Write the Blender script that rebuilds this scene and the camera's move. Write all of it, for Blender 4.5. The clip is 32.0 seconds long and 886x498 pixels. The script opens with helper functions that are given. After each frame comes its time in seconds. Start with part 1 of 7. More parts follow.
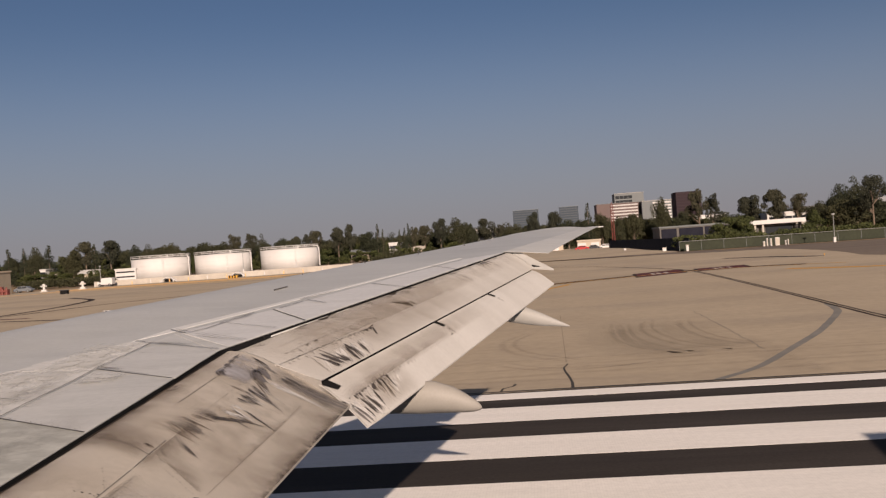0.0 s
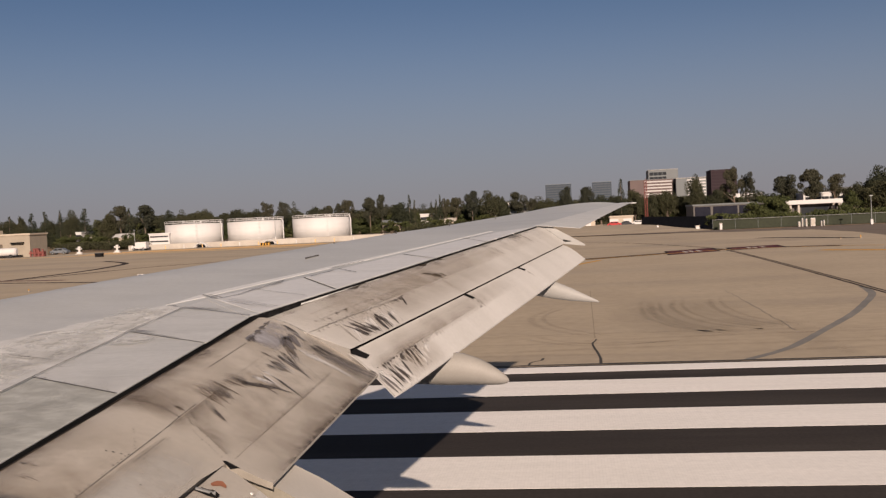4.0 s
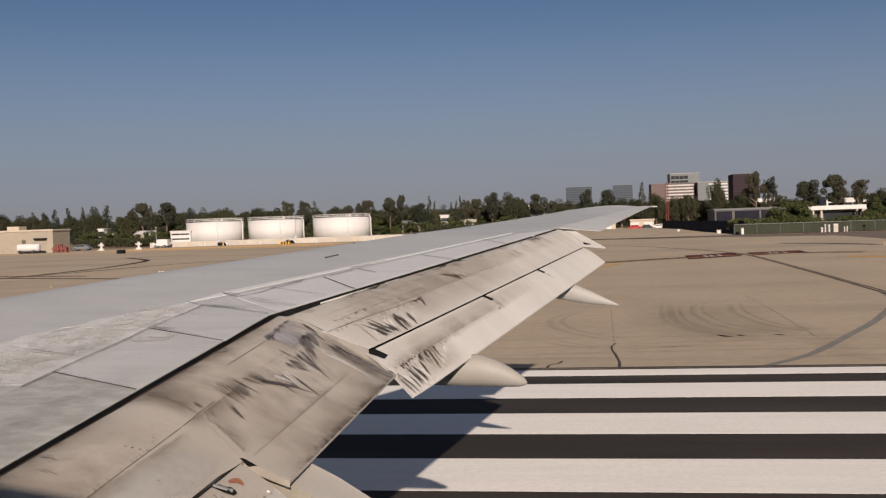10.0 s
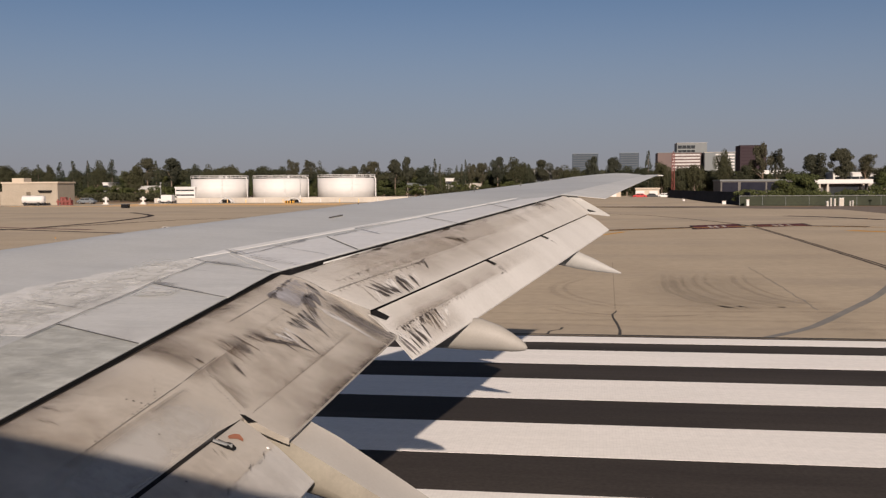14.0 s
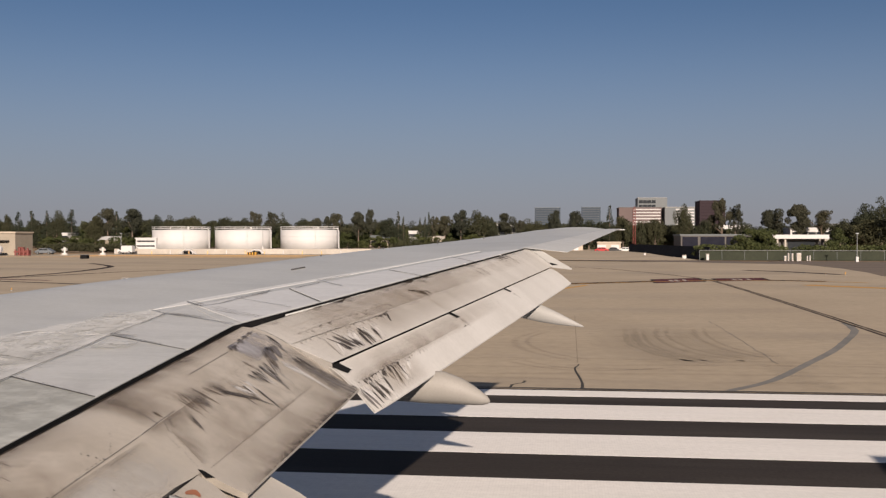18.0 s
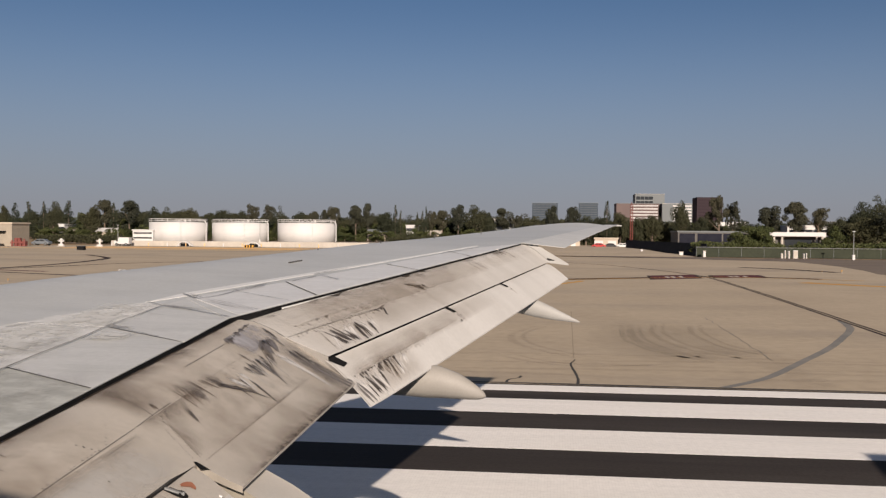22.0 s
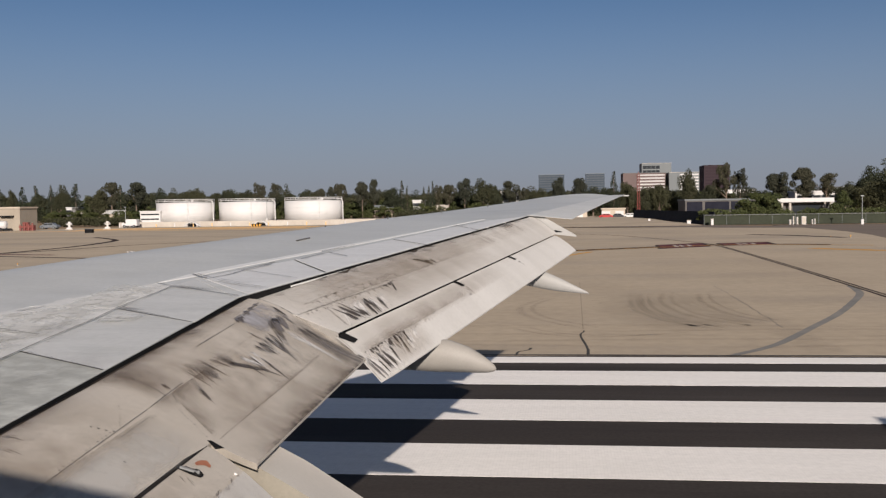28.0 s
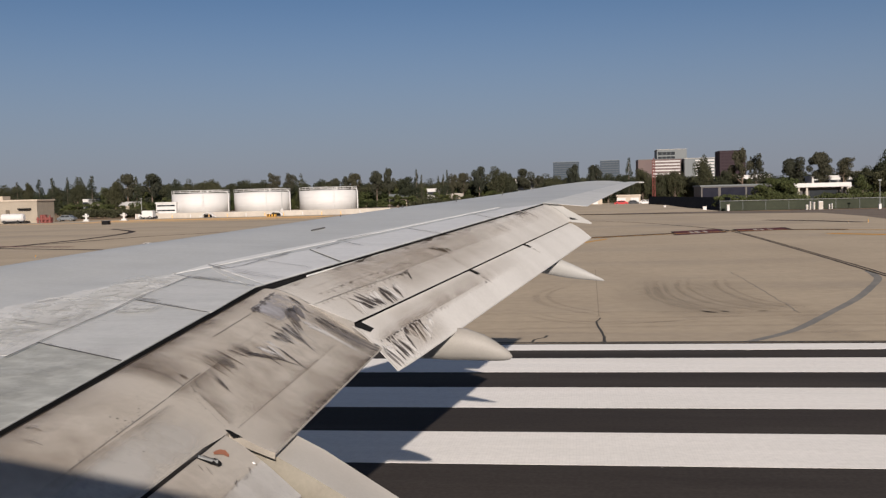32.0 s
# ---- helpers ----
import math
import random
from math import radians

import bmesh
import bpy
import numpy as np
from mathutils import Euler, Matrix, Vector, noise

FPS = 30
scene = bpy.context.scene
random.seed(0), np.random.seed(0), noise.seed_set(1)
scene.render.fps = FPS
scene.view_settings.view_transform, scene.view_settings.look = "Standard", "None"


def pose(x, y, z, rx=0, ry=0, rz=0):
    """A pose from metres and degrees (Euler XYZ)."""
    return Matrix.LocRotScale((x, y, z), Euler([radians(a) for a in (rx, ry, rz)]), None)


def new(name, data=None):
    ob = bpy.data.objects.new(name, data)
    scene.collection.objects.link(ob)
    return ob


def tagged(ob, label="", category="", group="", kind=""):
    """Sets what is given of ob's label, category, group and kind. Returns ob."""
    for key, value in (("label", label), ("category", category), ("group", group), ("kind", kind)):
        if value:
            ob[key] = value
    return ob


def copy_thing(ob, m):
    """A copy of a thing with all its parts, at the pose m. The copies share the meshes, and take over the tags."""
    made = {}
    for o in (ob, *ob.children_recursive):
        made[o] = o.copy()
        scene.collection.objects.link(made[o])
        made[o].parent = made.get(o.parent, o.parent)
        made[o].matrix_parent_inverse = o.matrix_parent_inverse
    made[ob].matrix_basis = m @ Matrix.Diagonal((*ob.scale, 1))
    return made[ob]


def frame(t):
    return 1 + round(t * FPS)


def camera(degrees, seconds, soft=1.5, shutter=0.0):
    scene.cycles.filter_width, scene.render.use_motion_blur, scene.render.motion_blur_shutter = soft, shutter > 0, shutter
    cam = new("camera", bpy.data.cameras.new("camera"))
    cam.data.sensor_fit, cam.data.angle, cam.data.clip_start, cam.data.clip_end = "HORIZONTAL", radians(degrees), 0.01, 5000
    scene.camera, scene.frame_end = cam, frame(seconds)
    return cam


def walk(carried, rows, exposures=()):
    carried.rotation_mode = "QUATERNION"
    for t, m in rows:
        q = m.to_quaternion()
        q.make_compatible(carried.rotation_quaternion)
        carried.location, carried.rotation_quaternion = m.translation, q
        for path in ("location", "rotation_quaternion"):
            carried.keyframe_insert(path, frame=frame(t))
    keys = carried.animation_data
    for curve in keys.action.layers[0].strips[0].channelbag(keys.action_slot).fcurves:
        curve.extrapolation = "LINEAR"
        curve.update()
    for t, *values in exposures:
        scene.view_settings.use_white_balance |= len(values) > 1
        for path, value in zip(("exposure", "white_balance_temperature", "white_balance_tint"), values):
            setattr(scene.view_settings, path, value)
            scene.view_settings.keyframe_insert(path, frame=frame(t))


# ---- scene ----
cam = camera(48.4, 32.0, soft=1.3)
EYE = 3.93
# seconds, yaw to the left, pitch up, roll: the lens stays at one cabin window and only turns in the holder's grip
PATH = [
    (0.0, 5.56, -0.24, -4.09), (0.5, 6.3, -1.74, -3.63), (1.0, 6.63, -1.61, -3.53), (1.5, 7.23, -0.93, -3.17),
    (2.0, 7.12, -1.25, -3.51), (2.5, 7.44, -1.98, -3.1), (4.5, 7.59, -1.71, -2.55), (5.0, 7.88, -2.27, -2.45),
    (5.5, 7.72, -1.81, -2.56), (6.0, 7.72, -2.1, -1.58), (6.5, 7.27, -2.03, -2.04), (7.0, 8.11, -0.99, -2.04),
    (7.5, 8.0, -1.34, -1.87), (8.0, 8.01, -1.47, -1.48), (8.5, 7.91, -1.33, -2.0), (9.0, 8.26, -1.31, -2.14),
    (9.5, 8.23, -1.64, -1.67), (10.0, 8.59, -1.64, -1.99), (10.5, 8.23, -1.89, -1.7), (11.0, 8.42, -1.98, -1.31),
    (11.5, 7.85, -1.83, -1.44), (12.0, 7.8, -1.28, -0.84), (12.5, 8.17, -1.11, -1.4), (13.0, 8.74, -2.17, -1.37),
    (13.5, 9.39, -3.91, -1.34), (14.0, 8.85, -3.77, -0.42), (14.5, 9.77, -4.65, 0.05), (15.0, 10.54, -3.71, -0.49),
    (15.5, 10.92, -3.23, -1.24), (17.5, 7.3, -0.56, 0.51), (18.0, 6.69, -0.72, -0.03), (18.5, 7.18, -0.95, -0.63),
    (19.0, 6.96, -1.39, -0.17), (19.5, 6.8, -1.43, 0.1), (20.0, 6.73, -1.54, 0.1), (20.5, 6.18, -0.73, 0.58),
    (21.0, 5.76, -0.74, 0.72), (21.5, 6.29, -0.44, 0.06), (22.0, 6.52, -1.04, 0.48), (22.5, 6.35, -1.59, 0.37),
    (23.0, 6.73, -1.17, -0.46), (23.5, 7.16, -1.94, -0.83), (24.0, 7.26, -2.63, -1.29), (24.5, 6.71, -2.46, -1.48),
    (25.0, 6.51, -2.49, -1.12), (25.5, 6.44, -2.45, -1.08), (27.5, 6.88, -2.51, -0.88), (28.0, 6.96, -2.53, -0.9),
    (28.5, 6.83, -2.89, -0.25), (29.0, 6.76, -3.0, -0.4), (29.5, 6.99, -2.81, -0.94), (30.0, 7.0, -3.17, -0.7),
    (30.5, 7.24, -3.37, -0.65), (31.0, 7.61, -3.01, -1.45), (31.5, 7.49, -3.0, -1.15), (32.0, 7.85, -3.18, -1.46),
]
walk(cam, [(t, pose(0, 0, EYE, 90 + pitch, 0, yaw) @ pose(0, 0, 0, 0, 0, roll)) for t, yaw, pitch, roll in PATH],
     exposures=[(0.0, 0.13, 6980, 22.5), (6.0, 0.12, 6800, 20.5), (9.0, 0.14, 6560, 18), (12.0, 0.16, 6540, 18), (15.0, 0.24, 6600, 18.5), (19.0, 0.26, 6520, 17.2), (24.0, 0.24, 6370, 16.2), (27.0, 0.22, 6120, 15.2), (30.0, 0.22, 6100, 14.8), (32.0, 0.22, 6140, 14.8)])

# ---- light: a low clear sun behind the cabin, hazy blue sky ----
SUN_FROM = Vector((0.64, -2.38, 1.0)).normalized()
elev = math.asin(SUN_FROM.z)
world = bpy.data.worlds.new("sky")
scene.world = world
world.use_nodes = True
wn = world.node_tree.nodes
sky = wn.new("ShaderNodeTexSky")
sky.sky_type = 'NISHITA'
sky.sun_disc = False
sky.sun_elevation = elev
sky.sun_rotation = math.atan2(SUN_FROM.x, SUN_FROM.y)
sky.altitude = 20
sky.air_density, sky.dust_density, sky.ozone_density = 1.0, 0.7, 5.2
wn["Background"].inputs["Strength"].default_value = 0.040
# haze: the sky pales to grey towards the horizon all round, and is a milky blue overhead
wc, ws, wm, wx = wn.new("ShaderNodeTexCoord"), wn.new("ShaderNodeSeparateXYZ"), wn.new("ShaderNodeMapRange"), wn.new("ShaderNodeMix")
wm.inputs["From Min"].default_value, wm.inputs["From Max"].default_value = 0.0, 0.25
wm.inputs["To Min"].default_value, wm.inputs["To Max"].default_value = 0.78, 0.0
wm.interpolation_type = 'SMOOTHSTEP'
wx.data_type = 'RGBA'
wg = wn.new("ShaderNodeValToRGB")
wg.color_ramp.elements[0].position, wg.color_ramp.elements[0].color = 0.0, (0.575, 0.595, 0.65, 1)
wg.color_ramp.elements[1].position, wg.color_ramp.elements[1].color = 0.17, (0.575, 0.69, 0.89, 1)
wv = wn.new("ShaderNodeVectorMath")
wv.operation, wv.inputs[3].default_value = 'SCALE', 10.0
world.node_tree.links.new(ws.outputs[2], wg.inputs[0])
world.node_tree.links.new(wg.outputs[0], wv.inputs[0])
world.node_tree.links.new(wv.outputs[0], wx.inputs[7])
world.node_tree.links.new(wc.outputs["Generated"], ws.inputs[0])
world.node_tree.links.new(ws.outputs[2], wm.inputs[0])
world.node_tree.links.new(wm.outputs[0], wx.inputs[0])
wh, wr = wn.new("ShaderNodeHueSaturation"), wn.new("ShaderNodeMapRange")
wr.inputs["From Min"].default_value, wr.inputs["From Max"].default_value = 0.30, 0.65
wr.inputs["To Min"].default_value, wr.inputs["To Max"].default_value = 1.0, 0.45
world.node_tree.links.new(ws.outputs[2], wr.inputs[0])
world.node_tree.links.new(wr.outputs[0], wh.inputs["Saturation"])
world.node_tree.links.new(sky.outputs[0], wh.inputs["Color"])
world.node_tree.links.new(wh.outputs[0], wx.inputs[6])
world.node_tree.links.new(wx.outputs[2], wn["Background"].inputs["Color"])
sun = new("sun", bpy.data.lights.new("sun", 'SUN'))
sun.data.energy, sun.data.angle, sun.data.color = 5.0, radians(0.53), (1.0, 0.88, 0.72)
sun.matrix_world = Matrix.Translation((0, -60, 40)) @ SUN_FROM.to_track_quat("Z", "Y").to_matrix().to_4x4()


# ---- materials ----
def ramp_node(nt, src, a, b, p0=0.35, p1=0.65):
    r = nt.nodes.new("ShaderNodeValToRGB")
    r.color_ramp.elements[0].position, r.color_ramp.elements[1].position = p0, p1
    r.color_ramp.elements[0].color, r.color_ramp.elements[1].color = (*a, 1), (*b, 1)
    nt.links.new(src, r.inputs[0])
    return r.outputs[0]


def noise_node(nt, scale, stretch=(1, 1, 1), detail=6, rough=0.6, coords="Object"):
    tc, mp, nz = nt.nodes.new("ShaderNodeTexCoord"), nt.nodes.new("ShaderNodeMapping"), nt.nodes.new("ShaderNodeTexNoise")
    mp.inputs["Scale"].default_value = stretch
    nz.inputs["Scale"].default_value, nz.inputs["Detail"].default_value, nz.inputs["Roughness"].default_value = scale, detail, rough
    nt.links.new(tc.outputs[coords], mp.inputs[0])
    nt.links.new(mp.outputs[0], nz.inputs["Vector"])
    return nz.outputs["Fac"]


def mixed(nt, fac, a, b, kind='MIX'):
    m = nt.nodes.new("ShaderNodeMix")
    m.data_type, m.blend_type = 'RGBA', kind
    for sock, v in ((0, fac), (6, a), (7, b)):
        if isinstance(v, (int, float)):
            m.inputs[sock].default_value = v
        elif isinstance(v, tuple):
            m.inputs[sock].default_value = (*v, 1)
        else:
            nt.links.new(v, m.inputs[sock])
    return m.outputs[2]


def surface(name, base, second=None, scale=3.0, stretch=(1, 1, 1), rough=0.6, metal=0.0, fine=0.0, fine_scale=60.0, bump=0.0,
            third=None, third_scale=0.3, third_stretch=(1, 1, 1), spread=(0.35, 0.65), third_spread=(0.45, 0.7), spec=0.5, vary=0.0, grooves=0.0):
    """A procedural surface: two colours in a broad pattern, a third in patches, fine grain and relief."""
    m = bpy.data.materials.new(name)
    m.use_nodes = True
    nt = m.node_tree
    b = nt.nodes["Principled BSDF"]
    b.inputs["Roughness"].default_value, b.inputs["Metallic"].default_value = rough, metal
    b.inputs["Specular IOR Level"].default_value = spec
    second = second or tuple(c * 0.8 for c in base)
    col = ramp_node(nt, noise_node(nt, scale, stretch), second, base, *spread)
    if third:
        fac = ramp_node(nt, noise_node(nt, third_scale, third_stretch, 5, 0.65), (0, 0, 0), (1, 1, 1), *third_spread)
        col = mixed(nt, fac, col, third)
    if fine:
        g = ramp_node(nt, noise_node(nt, fine_scale, (1, 1, 1), 3), (1 - fine,) * 3, (1 + fine * 0.5,) * 3, 0.3, 0.7)
        col = mixed(nt, 1.0, col, g, 'MULTIPLY')
    if grooves:
        tc, sx = nt.nodes.new("ShaderNodeTexCoord"), nt.nodes.new("ShaderNodeSeparateXYZ")
        mu, sn = nt.nodes.new("ShaderNodeMath"), nt.nodes.new("ShaderNodeMath")
        mu.operation, sn.operation = 'MULTIPLY', 'SINE'
        mu.inputs[1].default_value = 2 * math.pi / grooves
        nt.links.new(tc.outputs["Object"], sx.inputs[0])
        nt.links.new(sx.outputs[0], mu.inputs[0])
        nt.links.new(mu.outputs[0], sn.inputs[0])
        col = mixed(nt, 1.0, col, ramp_node(nt, sn.outputs[0], (1, 1, 1), (0.955, 0.955, 0.955), 0.7, 1.0), 'MULTIPLY')
    if vary:
        oi = nt.nodes.new("ShaderNodeObjectInfo")
        v = ramp_node(nt, oi.outputs["Random"], (1 - vary,) * 3, (1 + vary, 1 + vary * 0.8, 1 + vary * 0.4), 0, 1)
        col = mixed(nt, 1.0, col, v, 'MULTIPLY')
    nt.links.new(col, b.inputs["Base Color"])
    if bump:
        bp = nt.nodes.new("ShaderNodeBump")
        bp.inputs["Strength"].default_value, bp.inputs["Distance"].default_value = bump, 0.01
        nt.links.new(noise_node(nt, fine_scale * 0.6), bp.inputs["Height"])
        nt.links.new(bp.outputs[0], b.inputs["Normal"])
    return m


def island_leaves(name, dark, light, rough=0.6):
    m = bpy.data.materials.new(name)
    m.use_nodes = True
    nt = m.node_tree
    b = nt.nodes["Principled BSDF"]
    b.inputs["Roughness"].default_value = rough
    b.inputs["Specular IOR Level"].default_value = 0.1
    ge = nt.nodes.new("ShaderNodeNewGeometry")
    col = ramp_node(nt, ge.outputs["Random Per Island"], dark, light, 0, 1)
    oi = nt.nodes.new("ShaderNodeObjectInfo")
    col = mixed(nt, 1.0, col, ramp_node(nt, oi.outputs["Random"], (0.75, 0.8, 0.8), (1.25, 1.15, 1.0), 0, 1), 'MULTIPLY')
    nt.links.new(col, b.inputs["Base Color"])
    return m


WING = surface("wing_grey_paint", (0.53, 0.54, 0.525), (0.485, 0.495, 0.48), 0.8, (1, 1, 1), 0.40, fine=0.06, fine_scale=25, third=(0.445, 0.455, 0.44), third_scale=0.6, third_stretch=(1, 3, 1))
SPOIL = surface("spoiler_paint", (0.62, 0.62, 0.59), (0.565, 0.565, 0.535), 2.0, (1, 3, 1), 0.36, fine=0.07, fine_scale=22, third=(0.49, 0.495, 0.46), third_scale=2.2, third_stretch=(0.6, 3, 1), third_spread=(0.5, 0.75))
SPOILPALE = surface("pale_spoiler_paint", (0.72, 0.72, 0.70), (0.67, 0.67, 0.65), 2.0, (1, 3, 1), 0.36, fine=0.07, fine_scale=22, third=(0.60, 0.60, 0.575), third_scale=2.2, third_stretch=(0.6, 3, 1), third_spread=(0.5, 0.75))
CHALKY = surface("chalky_panel_paint", (0.70, 0.705, 0.69), (0.58, 0.585, 0.57), 5.0, (1, 2.2, 1), 0.5, fine=0.10, fine_scale=30, third=(0.50, 0.50, 0.47), third_scale=3.4, third_stretch=(1, 2, 1), third_spread=(0.52, 0.72))
MOTTLE = surface("blotched_panel_paint", (0.53, 0.54, 0.50), (0.39, 0.395, 0.36), 7.0, (1, 1.4, 1), 0.45, fine=0.08, fine_scale=40, spread=(0.42, 0.64))
FLAP = surface("dirty_flap_paint", (0.54, 0.497, 0.435), (0.48, 0.44, 0.38), 1.4, (0.8, 1.4, 0.8), 0.5, fine=0.06, fine_scale=30, third=(0.37, 0.325, 0.275), third_scale=1.1, third_stretch=(0.7, 2.2, 0.7), third_spread=(0.55, 0.85))
AFTFLAP = surface("aft_flap_paint", (0.61, 0.595, 0.565), (0.55, 0.535, 0.505), 1.5, (0.5, 2, 0.5), 0.5, fine=0.05, fine_scale=30, third=(0.45, 0.41, 0.36), third_scale=1.0, third_stretch=(1, 2, 1), third_spread=(0.6, 0.9))
FAIRING = surface("fairing_cream_paint", (0.50, 0.475, 0.43), (0.44, 0.415, 0.375), 1.2, (1, 1, 1), 0.6, fine=0.04)
FAIRPALE = surface("pale_fairing_paint", (0.36, 0.355, 0.34), (0.31, 0.305, 0.29), 1.2, rough=0.6, fine=0.05)
ENDFACE = surface("shaded_end_paint", (0.33, 0.30, 0.255), (0.26, 0.235, 0.20), 5.0, rough=0.6, fine=0.08)
SHADEFLANK = surface("grimy_shaded_cream_paint", (0.25, 0.23, 0.185), (0.20, 0.18, 0.145), 3.0, rough=0.7, fine=0.08, third=(0.15, 0.13, 0.105), third_scale=4.0, third_spread=(0.55, 0.85))
HINGE = surface("bright_hinge_paint", (0.76, 0.76, 0.74), (0.70, 0.70, 0.68), 3.0, (1, 3, 1), 0.4, fine=0.08, fine_scale=22)
FAIRDIRTY = surface("dirty_fairing_paint", (0.30, 0.285, 0.26), (0.26, 0.245, 0.22), 1.2, rough=0.6, fine=0.05, third=(0.21, 0.195, 0.17), third_scale=1.6, third_spread=(0.55, 0.85))
RIBGREY = surface("grimy_shaded_rib_paint", (0.37, 0.355, 0.335), (0.30, 0.285, 0.265), 6.0, (1, 2, 1), 0.7, fine=0.08, third=(0.2, 0.185, 0.17), third_scale=5, third_spread=(0.55, 0.8))
MAINFLAP = surface("outboard_flap_paint", (0.565, 0.545, 0.51), (0.50, 0.48, 0.445), 1.6, (0.5, 3, 0.5), 0.5, fine=0.06, fine_scale=30, third=(0.42, 0.39, 0.345), third_scale=1.1, third_stretch=(0.7, 2.4, 0.7), third_spread=(0.6, 0.9))
TARP = surface("black_tarpaulin", (0.018, 0.019, 0.024), (0.03, 0.031, 0.036), 0.7, rough=0.92, bump=0.4, fine=0.2, fine_scale=4, spec=0.15)
# for black parts, and for strips that stand in for shaded gaps
BLACK = surface("black_paint_and_shade", (0.010, 0.010, 0.011), (0.016, 0.016, 0.016), 5, rough=0.95, spec=0.08)
SEAM = surface("dark_seam", (0.10, 0.095, 0.09), (0.05, 0.05, 0.05), 12, rough=0.8)
SOOT = surface("soot", (0.075, 0.065, 0.06), (0.16, 0.14, 0.125), 9, (1, 3, 1), 0.75, fine=0.1)
SOOTLIGHT = surface("thin_soot", (0.30, 0.27, 0.235), (0.40, 0.365, 0.32), 7, (1, 3, 1), 0.7, fine=0.08)
SCRAPE = surface("scraped_bright_paint", (0.78, 0.77, 0.75), (0.66, 0.64, 0.60), 8, (1, 3, 1), 0.4)
RUST = surface("rust_primer", (0.42, 0.17, 0.09), (0.30, 0.12, 0.07), 12, rough=0.7)
HULL = surface("fuselage_white", (0.74, 0.74, 0.73), (0.68, 0.68, 0.67), 0.7, rough=0.35, fine=0.03)

ASPHALT = surface("runway_asphalt", (0.043, 0.035, 0.030), (0.030, 0.0245, 0.0215), 0.6, (0.2, 1.4, 1), 0.9, spec=0.25, fine=0.22, fine_scale=14, third=(0.072, 0.062, 0.054), third_scale=0.25, third_stretch=(0.15, 1, 1), bump=0.15)
GROOVED = surface("white_runway_paint", (0.92, 0.89, 0.845), (0.86, 0.835, 0.79), 1.1, (0.3, 2, 1), 0.7, fine=0.07, fine_scale=9, third=(0.74, 0.71, 0.67), third_scale=0.5, third_stretch=(0.12, 4, 1), third_spread=(0.60, 0.9), grooves=0.05, spec=0.2)
CONCRETE = surface("apron_concrete", (0.465, 0.382, 0.275), (0.405, 0.33, 0.236), 0.12, (1, 1, 1), 0.9, fine=0.10, fine_scale=2.2, third=(0.29, 0.248, 0.20), third_scale=0.045, third_stretch=(0.5, 1.6, 1), third_spread=(0.5, 0.8))
YELLOW = surface("yellow_marking_paint", (0.62, 0.33, 0.05), (0.52, 0.28, 0.05), 1.5, rough=0.75, fine=0.12, fine_scale=12)
DARKLINE = surface("black_marking_outline", (0.030, 0.022, 0.022), (0.050, 0.036, 0.032), 0.6, spec=0.12, rough=0.9, fine=0.15, fine_scale=4)
RUBBER = surface("tyre_rubber_film", (0.295, 0.248, 0.188), (0.355, 0.293, 0.212), 0.5, spec=0.2, rough=0.9, fine=0.1, fine_scale=5)
REDPAINT = surface("red_sign_paint", (0.125, 0.035, 0.04), (0.085, 0.03, 0.033), 0.8, spec=0.15, rough=0.85, fine=0.1, fine_scale=4)
PATCHGREY = surface("grey_crack_fill", (0.195, 0.19, 0.178), (0.245, 0.232, 0.21), 0.7, spec=0.2, rough=0.9, fine=0.1, fine_scale=5)
CRACK = surface("open_crack", (0.03, 0.027, 0.024), (0.05, 0.045, 0.04), 4, rough=0.95)
DIRT = surface("dry_dirt", (0.33, 0.22, 0.115), (0.25, 0.165, 0.09), 0.05, (0.5, 1.5, 1), 0.95, fine=0.2, fine_scale=1.4, third=(0.20, 0.15, 0.085), third_scale=0.02, third_stretch=(0.4, 1.5, 1))
STRAW = surface("dry_grass_field", (0.42, 0.26, 0.10), (0.30, 0.17, 0.065), 0.08, (0.3, 1.5, 1), 0.95, fine=0.25, fine_scale=1.2, third=(0.22, 0.15, 0.07), third_scale=0.03)
WHITE = surface("white_painted_steel", (0.60, 0.59, 0.58), (0.56, 0.55, 0.535), 0.25, (1, 1, 0.3), 0.75, fine=0.03)
KERBC = surface("pale_concrete_wall", (0.50, 0.46, 0.40), (0.42, 0.38, 0.33), 0.3, rough=0.9, fine=0.1, fine_scale=3)
VERGE = surface("brown_verge", (0.13, 0.10, 0.078), (0.185, 0.145, 0.108), 0.15, (0.3, 1, 1), 0.95, fine=0.2, fine_scale=2)
TAN = surface("tan_stucco", (0.34, 0.295, 0.235), (0.30, 0.26, 0.205), 0.3, rough=0.9, fine=0.08, fine_scale=3)
CREAM = surface("cream_panels", (0.48, 0.41, 0.325), (0.43, 0.365, 0.29), 0.4, rough=0.8)
GLASS_DARK = surface("dark_glass_front", (0.02, 0.024, 0.028), (0.03, 0.034, 0.038), 0.4, rough=0.15)
TEALGLASS = surface("teal_window_band", (0.036, 0.050, 0.068), (0.031, 0.044, 0.060), 0.05, rough=0.4)
NAVYGLASS = surface("navy_glass_front", (0.016, 0.017, 0.026), (0.022, 0.023, 0.033), 0.5, rough=0.85, spec=0.06)
MAROONGLASS = surface("maroon_window_band", (0.034, 0.024, 0.029), (0.040, 0.029, 0.034), 0.05, rough=0.85, spec=0.06)
TEAL = surface("teal_curtain_wall", (0.046, 0.064, 0.084), (0.040, 0.056, 0.074), 0.05, rough=0.25)
PINK = surface("pink_precast", (0.135, 0.10, 0.095), (0.12, 0.088, 0.085), 0.05, rough=0.85)
